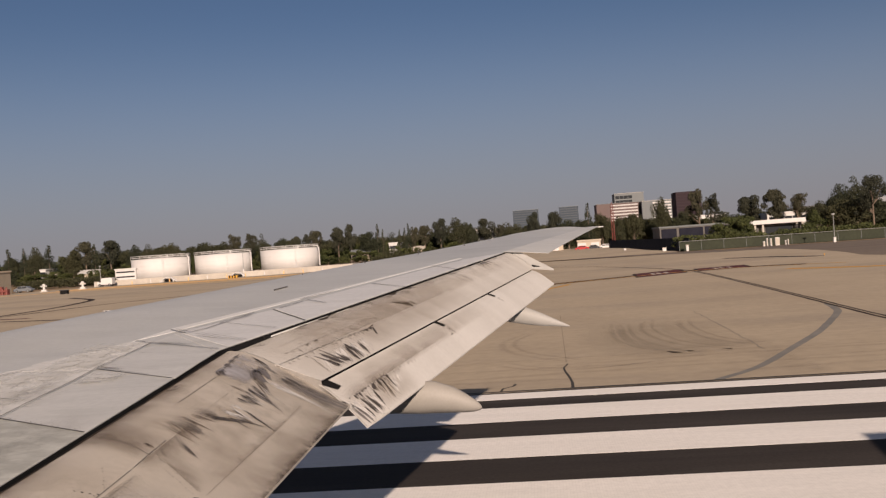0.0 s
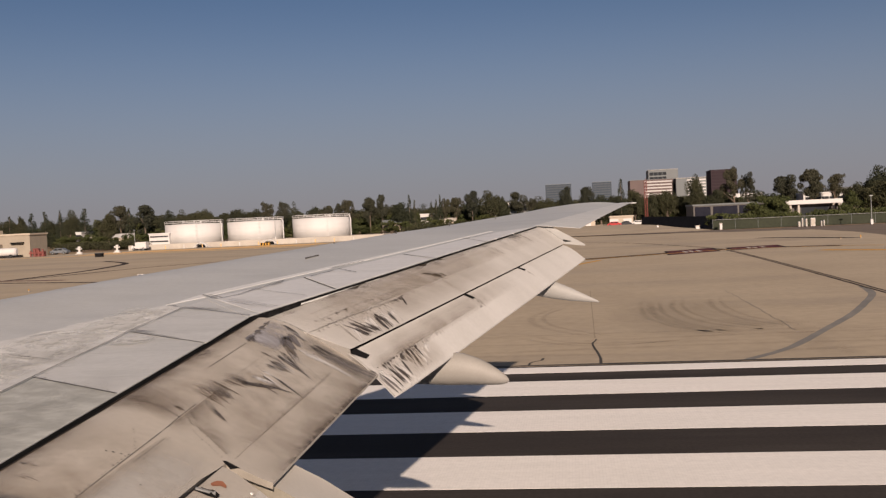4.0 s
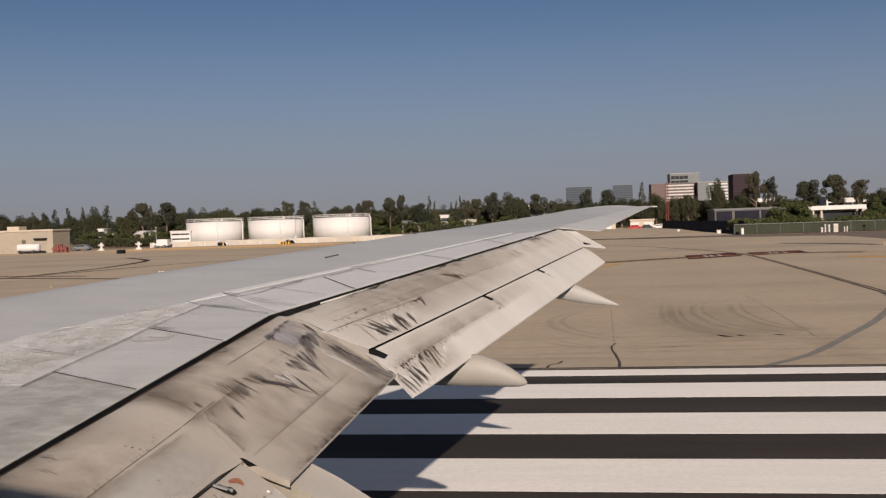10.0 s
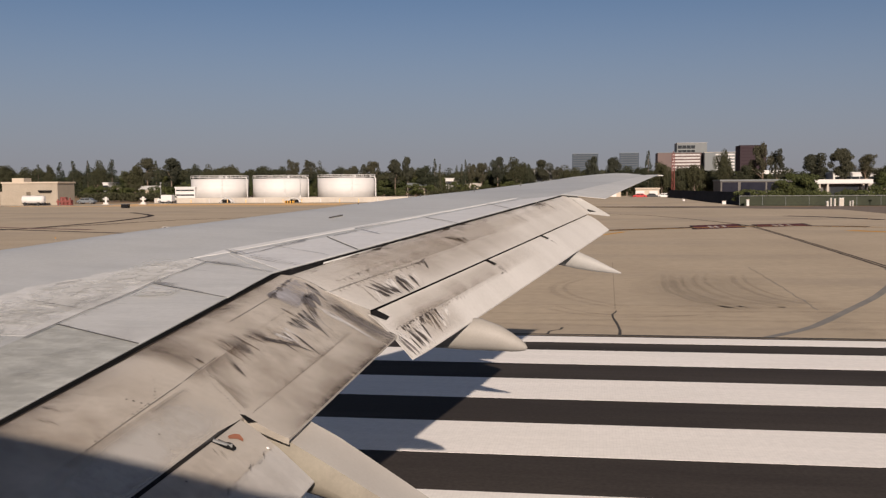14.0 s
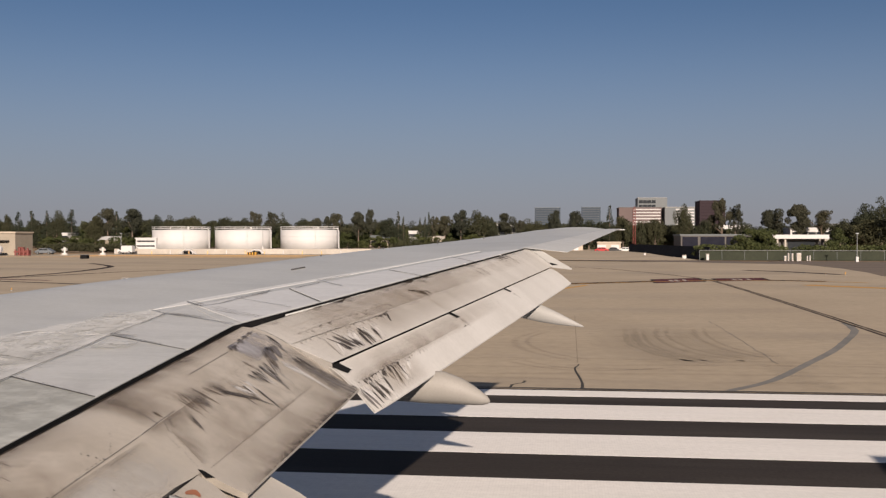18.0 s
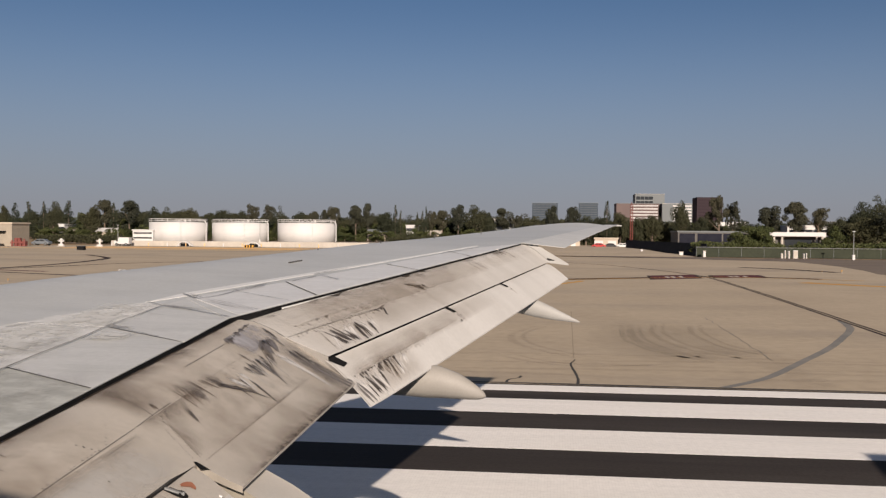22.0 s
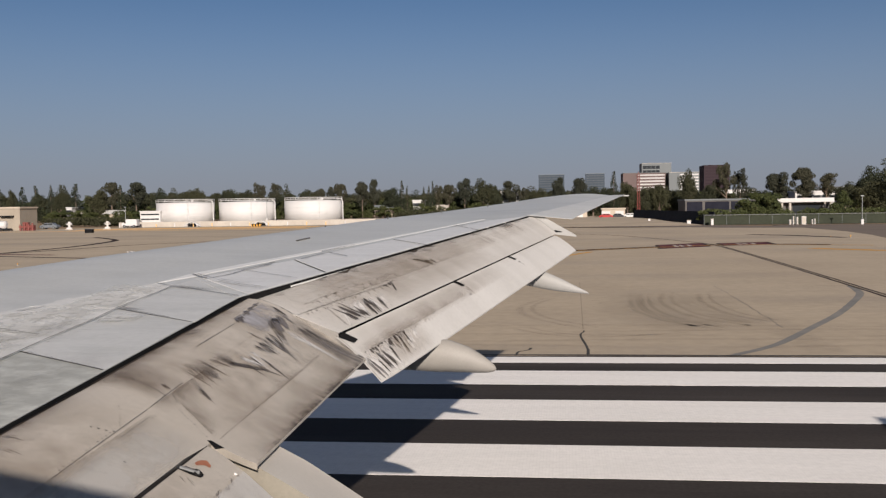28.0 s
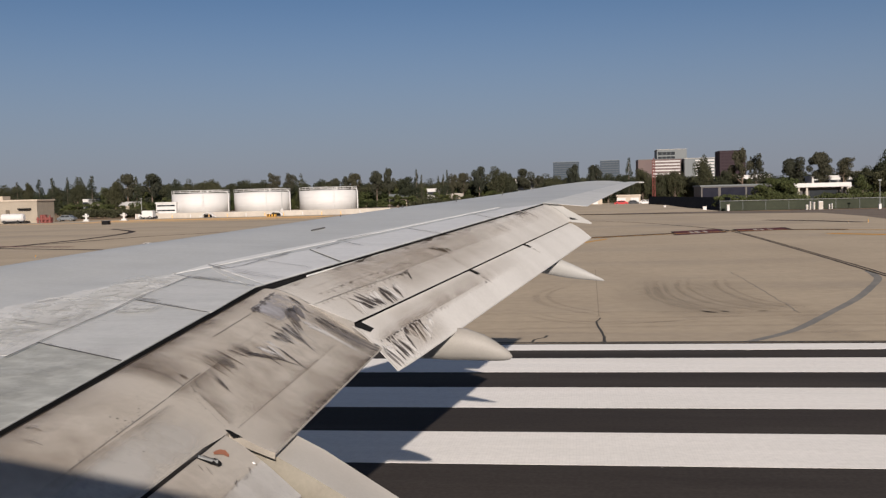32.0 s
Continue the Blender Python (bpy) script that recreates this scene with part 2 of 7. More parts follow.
GREYB = surface("grey_precast", (0.15, 0.165, 0.17), (0.135, 0.148, 0.153), 0.05, rough=0.7)
BANDS = surface("pale_spandrel_bands", (0.52, 0.51, 0.50), (0.47, 0.46, 0.45), 0.05, rough=0.8)
DARKB = surface("dark_maroon_tower_wall", (0.048, 0.035, 0.040), (0.042, 0.031, 0.036), 0.05, rough=0.85, spec=0.08)
REDSTEEL = surface("red_painted_steel", (0.20, 0.05, 0.04), (0.15, 0.04, 0.033), 1.0, rough=0.6)
ORANGE = surface("orange_marking", (0.82, 0.52, 0.22), (0.68, 0.42, 0.18), 0.6, rough=0.8)
SHADEMESH = surface("green_windscreen_mesh", (0.025, 0.031, 0.018), (0.034, 0.040, 0.024), 0.4, rough=0.9, fine=0.2, fine_scale=3)
STEEL = surface("galvanised_steel", (0.34, 0.35, 0.35), (0.28, 0.29, 0.29), 2, rough=0.5, metal=0.5)
BARK = surface("bark", (0.20, 0.155, 0.12), (0.13, 0.10, 0.08), 3, rough=0.95, vary=0.2)
LEAF = island_leaves("broad_leaves", (0.030, 0.034, 0.022), (0.052, 0.055, 0.033))
LEAFGREEN = island_leaves("fresh_green_leaves", (0.042, 0.054, 0.023), (0.076, 0.088, 0.037))
LEAFDARK = island_leaves("dark_conifer_needles", (0.026, 0.032, 0.022), (0.046, 0.052, 0.033))
LEAFEUC = island_leaves("grey_green_gum_leaves", (0.033, 0.036, 0.026), (0.055, 0.055, 0.039))
TYRE = surface("tyre_black", (0.02, 0.02, 0.02), (0.03, 0.03, 0.03), 3, rough=0.9)
CARRED = surface("red_car_paint", (0.42, 0.03, 0.03), (0.36, 0.03, 0.03), 1, rough=0.3)
CARDARK = surface("dark_car_paint", (0.03, 0.032, 0.036), (0.025, 0.026, 0.03), 1, rough=0.3)
CARGREY = surface("grey_blue_car_paint", (0.16, 0.18, 0.20), (0.14, 0.155, 0.175), 1, rough=0.3)
SIGNGREEN = surface("green_road_sign", (0.02, 0.20, 0.13), (0.02, 0.17, 0.11), 1, rough=0.5)
WAREWALL = surface("dark_warehouse_cladding", (0.12, 0.112, 0.105), (0.10, 0.094, 0.088), 0.2, rough=0.8)
HILL = surface("hazy_hills", (0.30, 0.30, 0.31), (0.27, 0.275, 0.29), 0.004, rough=1.0)


# ---- mesh helpers ----
def mesh_from(name, verts, faces, material, smooth=False):
    me = bpy.data.meshes.new(name)
    me.from_pydata([tuple(v) for v in verts], [], faces)
    me.materials.append(material)
    if smooth:
        me.polygons.foreach_set("use_smooth", [True] * len(me.polygons))
    me.update()
    return me


def part(name, bm, material, parent, label=""):
    """Links a bmesh, or a mesh, as one part under a thing or a part."""
    if isinstance(bm, bmesh.types.BMesh):
        me = bpy.data.meshes.new(name)
        bm.to_mesh(me)
        bm.free()
        me.materials.append(material)
    else:
        me = bm
    ob = new(name, me)
    ob.parent = parent
    if label:
        ob["label"] = label
    return ob


def thing(name, at, label, category, group="", kind="", rz=0.0):
    ob = new(name)
    ob.matrix_world = pose(*at, 0, 0, rz)
    return tagged(ob, label, category, group, kind)


def solid(bm, x0, x1, y0, y1, z0, z1, bevel=0.0):
    m = Matrix.Translation(((x0 + x1) / 2, (y0 + y1) / 2, (z0 + z1) / 2)) @ Matrix.Diagonal((abs(x1 - x0), abs(y1 - y0), abs(z1 - z0), 1))
    made = bmesh.ops.create_cube(bm, size=1, matrix=m)
    if bevel:
        edges = list({e for v in made["verts"] for e in v.link_edges})
        bmesh.ops.bevel(bm, geom=edges, offset=bevel, segments=1, affect='EDGES')
    return bm


def boxed(x0, x1, y0, y1, z0, z1, bevel=0.0):
    return solid(bmesh.new(), x0, x1, y0, y1, z0, z1, bevel)


def rod(bm, a, b, r0, r1=None, sides=8):
    a, b = Vector(a), Vector(b)
    r1 = r0 if r1 is None else r1
    turn = (b - a).to_track_quat("Z", "Y").to_matrix().to_4x4()
    bmesh.ops.create_cone(bm, cap_ends=True, segments=sides, radius1=r0, radius2=r1, depth=(b - a).length,
                          matrix=Matrix.Translation((a + b) / 2) @ turn)
    return bm


def tube(a, b, r0, r1=None, sides=8):
    return rod(bmesh.new(), a, b, r0, r1, sides)


def slab(name, points, z, material, thick=0.02):
    """A flat outline on the ground plane, with its edge."""
    n = len(points)
    vs = [(x, y, z) for x, y in points] + [(x, y, z - thick) for x, y in points]
    fs = [tuple(range(n)), tuple(reversed(range(n, 2 * n)))] + [(i, i + n, (i + 1) % n + n, (i + 1) % n) for i in range(n)]
    me = mesh_from(name, vs, fs, material)
    bm = bmesh.new()
    bm.from_mesh(me)
    bmesh.ops.recalc_face_normals(bm, faces=bm.faces)
    bm.to_mesh(me)
    bm.free()
    return me


def ribbon(name, centre, width, z, material, thick=0.004, taper=None, ragged=0.0, seed=1):
    """A band that follows a line over the ground."""
    rnd = random.Random(seed)
    left, right = [], []
    for i, (x, y) in enumerate(centre):
        a, b = Vector(centre[max(i - 1, 0)]), Vector(centre[min(i + 1, len(centre) - 1)])
        d = (b - a).normalized()
        n = Vector((-d.y, d.x))
        w = width / 2 * (taper(i / (len(centre) - 1)) if taper else 1)
        left.append((x + n.x * w * (1 + rnd.uniform(-ragged, ragged)), y + n.y * w * (1 + rnd.uniform(-ragged, ragged))))
        right.append((x - n.x * w * (1 + rnd.uniform(-ragged, ragged)), y - n.y * w * (1 + rnd.uniform(-ragged, ragged))))
    vs = [(x, y, z) for x, y in left + right]
    k = len(left)
    return mesh_from(name, vs, [(i, i + k, i + k + 1, i + 1) for i in range(k - 1)], material)


def bent(points, steps=8):
    """A smooth line through the given points."""
    pts = [Vector(p) for p in points]
    out = []
    for i in range(len(pts) - 1):
        p0, p1, p2, p3 = pts[max(i - 1, 0)], pts[i], pts[i + 1], pts[min(i + 2, len(pts) - 1)]
        for k in range(steps):
            t = k / steps
            out.append(tuple(0.5 * (2 * p1 + (p2 - p0) * t + (2 * p0 - 5 * p1 + 4 * p2 - p3) * t * t + (3 * p1 - p0 - 3 * p2 + p3) * t ** 3)))
    return out + [tuple(pts[-1])]


def structure(name, me, label, category="ground"):
    return tagged(new(name, me), label, category, kind="structure")


# ---- the ground ----
ground = structure("ground", slab("ground", [(-2600, -2600), (2600, -2600), (2600, 2600), (-2600, 2600)], -0.06, DIRT, 0.5), "dry tan dirt and scrub round the airfield")
apron = structure("pavement_apron", slab("apron", [(-600, 25.5), (58, 25.5), (58, 141), (45, 146), (22, 154), (0, 160), (-30, 178), (-40, 214), (-105, 216), (-125, 200), (-600, 200)], 0.0, CONCRETE, 0.3), "sun-bleached tan concrete apron with tyre marks", "pavement")
runway = structure("runway", slab("runway", [(-600, -30), (44, -30), (44, 25.5), (-600, 25.5)], 0.0, ASPHALT, 0.3), "dark asphalt runway with white threshold stripes", "runway")
blast_pad = structure("blast_pad", slab("blast_pad", [(44, -30), (120, -30), (120, 33), (44, 25.5)], -0.004, ASPHALT, 0.3), "dark asphalt blast pad with yellow chevrons", "runway")
field = structure("field", slab("field", [(58, 40), (900, 40), (900, 150), (58, 138)], -0.03, STRAW, 0.3), "dry straw-coloured grass field beside the runway", "grass")
shoulder = structure("runway_shoulder", slab("shoulder", [(120, -30), (900, -30), (900, 40), (58, 40), (58, 27), (120, 33)], -0.02, CONCRETE, 0.3), "brown paved shoulder beyond the blast pad", "pavement")

STRIPES = ((25.30, 24.38), (23.20, 21.40), (19.72, 17.84), (16.00, 14.07), (12.30, 10.38), (8.75, 6.75), (5.1, 3.1), (-2.0, -4.0), (-5.65, -7.65), (-9.3, -11.3))
for i, (ya, yb) in enumerate(STRIPES):
    far_end = 600 if i == 0 else 26
    ob = new("threshold_stripe" if i else "runway_edge_line", slab("stripe", [(-far_end, yb), (30, yb), (30, ya), (-far_end, ya)], 0.003, GROOVED, 0.003))
    ob.parent = runway
    if i == 0:
        ob["label"] = "white painted edge line"


# ---- the airliner ----
def wing_top(y):
    return 2.722 + 0.083 * y if y < 13 else 3.801 + 0.067 * (y - 13)


def grid_mesh(name, f, na, nb, material, thick, edge=0.3, smooth=True):
    """A closed skin: f(a, b) gives its top for a along the span and b along the chord; thick(a, b) its depth."""
    vs, fs = [], []
    for side in (0, 1):
        for i in range(na + 1):
            for j in range(nb + 1):
                p = Vector(f(i / na, j / nb))
                if side:
                    p.z -= thick(i / na, j / nb)
                vs.append(p)
    n = (na + 1) * (nb + 1)
    at = lambda s, i, j: s * n + i * (nb + 1) + j
    for i in range(na):
        for j in range(nb):
            fs.append((at(0, i, j), at(0, i, j + 1), at(0, i + 1, j + 1), at(0, i + 1, j)))
            fs.append((at(1, i, j), at(1, i + 1, j), at(1, i + 1, j + 1), at(1, i, j + 1)))
        fs.append((at(0, i, 0), at(0, i + 1, 0), at(1, i + 1, 0), at(1, i, 0)))
        fs.append((at(0, i, nb), at(1, i, nb), at(1, i + 1, nb), at(0, i + 1, nb)))
    for j in range(nb):
        fs.append((at(0, 0, j), at(1, 0, j), at(1, 0, j + 1), at(0, 0, j + 1)))
        fs.append((at(0, na, j), at(0, na, j + 1), at(1, na, j + 1), at(1, na, j)))
    me = mesh_from(name, vs, fs, material)
    bm = bmesh.new()
    bm.from_mesh(me)
    bmesh.ops.recalc_face_normals(bm, faces=bm.faces)
    bm.to_mesh(me)
    bm.free()
    if smooth:
        me.polygons.foreach_set("use_smooth", [True] * len(me.polygons))
        me.set_sharp_from_angle(angle=radians(35))
    return me


airplane = thing("airplane", (0, 0, 0), "pale grey airliner with lowered dirty white flaps, standing on the runway", "airplane")


def lerp(a, b, t):
    return a + (b - a) * t


def leading(y):
    return -0.90 - 0.53 * (16.4 - y)


def trailing(y):
    return -2.34 if y < 6.9 else lerp(-2.34, -0.45, (y - 6.9) / 5.9)


def wing_skin(a, b):
    y = lerp(0.05, 16.8, a)
    x0, x1 = leading(y), trailing(y)
    droop = 0.30 * (1 - min(b / 0.22, 1)) ** 2 * (0.35 + 0.65 * (1 - a))
    crown = min(max(0.045 - 0.0155 * (y - 9.0), -0.032), 0.05) * (1 - min(max((b - 0.3) / 0.5, 0), 1))
    tip = 0.05 * min(max((y - 15.2) / 1.6, 0), 1) ** 2 * math.sin(math.pi * b ** 1.3)
    return (lerp(x0, x1, b), y, wing_top(y) + crown + tip - droop + 0.03 * math.sin(math.pi * min(b / 0.55, 1)) * (1 - a) - 0.006)


skin = part("wing_skin", grid_mesh("wing_skin", wing_skin, 44, 18, WING, lambda a, b: (0.62 * (1 - a) + 0.10) * (0.12 + 0.88 * math.sin(math.pi * min(b * 0.92 + 0.06, 1)) ** 0.8)), None, airplane, "smooth pale grey upper wing skin")


# aileron and the tip behind the outer hinge line
def aileron_skin(a, b):
    y0, y1 = lerp(12.78, 16.8, a), lerp(12.95, 16.8, a)
    x0, x1 = trailing(y0), lerp(0.118, 1.03, a)
    y = lerp(y0, y1, b)
    return (lerp(x0, x1, b), y, wing_top(y) + 0.004 - 0.075 * b * (1 - a) ** 1.5)


part("aileron", grid_mesh("aileron", aileron_skin, 16, 6, SPOIL, lambda a, b: 0.003 + 0.07 * (1 - b) * (1 - 0.7 * a) * min(1, a / 0.12)), None, airplane, "light grey aileron at the wing tip")
part("tip_light", tube((0.95, 16.78, 4.045), (1.10, 16.82, 4.045), 0.014, 0.008, 8), WHITE, airplane, "small clear wing tip light")


def skin_height(x, y):
    """Height of the painted wing surface at a place of the plan."""
    b = (x - leading(y)) / (trailing(y) - leading(y))
    return max(wing_top(y), wing_skin((y - 0.05) / 16.75, min(max(b, 0.3), 1))[2] + 0.006)


def plate(name, corners, material, lift, thick=0.018, label="", inset=0.0025):
    """A flat panel lying on the wing, its corners in the wing plane."""
    c = sum((Vector(p) for p in corners), Vector((0, 0))) / len(corners)
    pts = []
    for p in corners:
        q = Vector(p)
        q = q + (c - q).normalized() * inset
        pts.append(q)
    n = len(pts)
    tops = [skin_height(p.x, p.y) + lift for p in pts]
    vs = [(p.x, p.y, z) for p, z in zip(pts, tops)] + [(p.x, p.y, z - thick) for p, z in zip(pts, tops)]
    fs = [tuple(range(n)), tuple(reversed(range(n, 2 * n)))] + [(i, i + n, (i + 1) % n + n, (i + 1) % n) for i in range(n)]
    me = mesh_from(name, vs, fs, material)
    bm = bmesh.new()
    bm.from_mesh(me)
    bmesh.ops.recalc_face_normals(bm, faces=bm.faces)
    bmesh.ops.bevel(bm, geom=list(bm.edges), offset=0.0015, segments=1, affect='EDGES')
    bm.to_mesh(me)
    bm.free()
    return part(name, me, material, airplane, label)


# spoilers and fixed panels along the rear of the wing


def ragged_edge(y):
    return -3.765 + 0.485 * (y - 6.335) * (1 if y > 6.335 else 0.35) + 0.022 * math.sin(9.0 * y) + 0.016 * math.sin(23.0 * y + 1.0) + 0.010 * math.sin(61.0 * y)


def panel_top(y, u):
    x = lerp(ragged_edge(y), -3.053, u)
    return Vector((x, y, skin_height(x, y) + lerp(-0.002, -0.0045, u)))


for y0, y1, words in ((4.9, 6.452, "chalky light grey panel with a ragged edge"), (6.458, 7.44, "")):
    part("access_panel", grid_mesh("access_panel", lambda a, b: panel_top(lerp(y0, y1, a), b), 60, 6, CHALKY, lambda a, b: 0.010), None, airplane, words)
plate("spoiler", [(-3.05, 0.6), (-3.05, 5.185), (-2.345, 4.775), (-2.345, 0.6)], MOTTLE, -0.004, 0.02, "blotched grey spoiler panel")
plate("spoiler", [(-3.04, 5.19), (-3.05, 6.447), (-2.35, 5.998), (-2.345, 4.78)], SPOIL, -0.004, 0.02, "light grey spoiler panel")
plate("spoiler", [(-3.05, 6.45), (-3.04, 7.33), (-2.98, 7.72), (-2.345, 6.85), (-2.33, 6.0)], SPOIL, -0.004, 0.02, "light grey spoiler panel beside the wing kink")
plate("spoiler", [(-2.98, 7.82), (-2.46, 8.80), (-1.985, 8.04), (-2.31, 7.02)], SPOILPALE, -0.004, 0.02, "light grey spoiler panel")
plate("spoiler", [(-2.45, 8.84), (-1.795, 10.33), (-1.416, 9.83), (-1.97, 8.08)], SPOILPALE, -0.004, 0.02, "light grey spoiler panel")
plate("spoiler", [(-1.788, 10.345), (-0.97, 12.2), (-0.49, 12.70), (-1.409, 9.85)], SPOILPALE, -0.004, 0.02, "light grey spoiler panel")
plate("spoiler_filler", [(-2.99, 7.74), (-2.98, 7.80), (-2.318, 7.0), (-2.345, 6.87)], SPOIL, -0.0042, 0.02, "", 0.0)


def hinge_top(a, u):
    """The bright strip from the kink out to the last spoiler."""
    y = lerp(7.47, 12.4, a)
    x = lerp(-3.22, -3.10, min(a / 0.1, 1)) if a < 0.1 else lerp(-3.10, -1.03, (a - 0.1) / 0.9)
    x += 0.13 * (1 - 0.6 * a) * u * min(a / 0.08, 1)
    return Vector((x, y, skin_height(x, y) - 0.003))


part("hinge_strip", grid_mesh("hinge_strip", hinge_top, 40, 3, HINGE, lambda a, b: 0.008), None, airplane, "bright hinge strip ahead of the spoilers")
plate("fuel_cap", [(-2.80, 10.13), (-2.72, 10.38), (-2.705, 10.365), (-2.785, 10.115)], SEAM, 0.006, 0.012, "dark flush hatch", 0.0)
for k in range(9):
    y = 6.2 + k * 1.08
    part("vortex_tab", boxed(leading(y) + 0.60, leading(y) + 0.612, y - 0.006, y + 0.006, wing_top(y) - 0.05, wing_top(y) + 0.022), SEAM, airplane)


# flaps: the inboard one runs square to the fuselage, the outboard one follows the swept rear edge
def bulge(u, k, p, q):
    return k * u ** p * (1 - u) ** q


def inboard_top(y, u):
    x = lerp(-2.38, -1.43, u)
    z0, z1 = wing_top(y) - 0.062, 2.735 + 0.036 * (y - 4.4)
    return Vector((x, y, lerp(z0, z1, u) + bulge(u, 0.42, 0.7, 1.6)))


def main_top(a, u):
    y = lerp(7.0, 12.85, a)
    x0, x1 = lerp(-2.36, -0.45, a), lerp(-1.62, -0.09, a)
    z0, z1 = lerp(3.235, 3.735, a) + 0.016 * min(1, a / 0.2), lerp(3.02, 3.545, a)
    return Vector((lerp(x0, x1, u), y - 0.05 * u, lerp(z0, z1, u) + bulge(u, 0.13 + 0.07 * min(1, a / 0.15) - 0.05 * a, 0.6, 1.2)))


def aft_top(a, u):
    x0, x1 = lerp(-1.64, -0.11, a), lerp(-1.31, 0.16, a)
    z0, z1 = lerp(2.99, 3.52, a), lerp(2.66, 3.335, a)
    return Vector((lerp(x0, x1, u), lerp(lerp(6.95, 12.75, a), lerp(6.95, 12.72, a), u), lerp(z0, z1, u) + bulge(u, 0.09, 0.9, 1.3)))


flap_in = part("inboard_flap", grid_mesh("inboard_flap", lambda a, b: inboard_top(lerp(4.42, 6.99, a), b), 14, 20, FLAP, lambda a, b: 0.012 + 0.15 * (1 - b) ** 1.6), None, airplane, "dirty white inboard flap with soot streaks and rivets")
flap_root = part("inboard_flap", grid_mesh("inboard_flap_root", lambda a, b: inboard_top(lerp(0.2, 4.42, a), b * lerp(0.75, 0.768, a)), 14, 18, FLAP, lambda a, b: 0.02 + 0.12 * (1 - b)), None, airplane, "dirty white root section of the inboard flap")
flap_out = part("outboard_flap", grid_mesh("outboard_flap", main_top, 30, 14, MAINFLAP, lambda a, b: (0.004 + 0.12 * (1 - b)) * min(1, 0.1 + a / 0.05)), None, airplane, "dirty white outboard flap with rows of rivets")
flap_aft = part("aft_flap", grid_mesh("aft_flap", aft_top, 30, 8, AFTFLAP, lambda a, b: (0.012 + 0.06 * (1 - b)) * min(1, 0.02 + a / 0.05)), None, flap_out, "off-white aft flap segment")


def end_rib_top(a, b):
    return Vector((-0.45, 12.85, 3.741)).lerp(Vector((-0.09, 12.85, 3.55)), b).lerp(Vector((-0.27, 12.9, 3.775)).lerp(Vector((0.172, 12.95, 3.515)), b), a) + Vector((0, 0, bulge(b, 0.14, 0.6, 1.2) * (1 - a)))


# darker paint than the flap's, to tone down the sun on this face
part("end_rib", grid_mesh("end_rib", end_rib_top, 4, 6, FAIRPALE, lambda a, b: 0.02), None, flap_out)

# added black strip: blocks sun through the slot and paints its shade
part("slot_seal", grid_mesh("slot_seal", lambda a, b: main_top(lerp(0.01, 0.99, a), 0.94).lerp(aft_top(lerp(0.01, 0.99, a), 0.2), b) - Vector((0, 0, 0.035)), 20, 1, BLACK, lambda a, b: 0.006), None, flap_out)
# black strips painted as the shade in the gap between wing and flaps
part("rear_edge_seal", grid_mesh("rear_edge_in", lambda a, b: (-2.342 + 0.014 * b, lerp(0.2, 6.9, a), wing_top(lerp(0.2, 6.9, a)) - 0.010), 6, 1, BLACK, lambda a, b: 0.09), None, airplane)
part("rear_edge_seal", grid_mesh("rear_edge_out", lambda a, b: (lerp(-2.342, -0.455, a) + 0.014 * b, lerp(6.9, 12.78, a), wing_top(lerp(6.9, 12.78, a)) - 0.010), 6, 1, BLACK, lambda a, b: 0.046 - 0.020 * a), None, airplane)
for y0, y1 in ((7.52, 8.36), (8.50, 8.74)):
    part("pale_lip", grid_mesh("pale_lip", lambda a, b: (lerp(-2.342, -0.455, (lerp(y0, y1, a) - 6.9) / 5.88) + 0.016 + 0.006 * b, lerp(y0, y1, a), wing_top(lerp(y0, y1, a)) - 0.026), 4, 1, HINGE, lambda a, b: 0.011), None, airplane)
part("flap_gap_seal", grid_mesh("gap_in", lambda a, b: (lerp(-2.60, -2.33, b), lerp(0.2, 6.95, a), wing_top(lerp(0.2, 6.95, a)) - 0.075), 4, 1, BLACK, lambda a, b: 0.10), None, airplane)
part("flap_gap_seal", grid_mesh("gap_out", lambda a, b: (lerp(-2.55, -0.86, a) + 0.2 * b, lerp(6.95, 12.2, a), wing_top(lerp(6.95, 12.2, a)) - 0.07), 4, 1, BLACK, lambda a, b: 0.06), None, airplane)

for k in range(9):
    a = 0.16 + 0.088 * k
    p = main_top(a, 0.012)
    part("hinge_fitting", boxed(p.x - 0.015, p.x + 0.012, p.y - 0.07, p.y + 0.07, p.z, p.z + 0.022, 0.004), SCRAPE, airplane, "small bright hinge fitting in the flap gap")


def canoe(name, y, stations, material, label, flat=0.62, section=None):
    """A flap track fairing: stations of x, z and radius along its length."""
    section = section or [(math.cos(2 * math.pi * k / 18), math.sin(2 * math.pi * k / 18)) for k in range(18)]
    n, vs, fs = len(section), [], []
    for x, z, r in stations:
        for cy, cz in section:
            vs.append((x, y + r * flat * cy, z + r * cz))
    for i in range(len(stations) - 1):
        for k in range(n):
            fs.append((i * n + k, i * n + (k + 1) % n, (i + 1) * n + (k + 1) % n, (i + 1) * n + k))
    fs += [tuple(range(n))[::-1], tuple(range((len(stations) - 1) * n, len(stations) * n))]
    me = mesh_from(name, vs, fs, material, True)
    me.set_sharp_from_angle(angle=radians(24))
    return part(name, me, material, airplane, label)


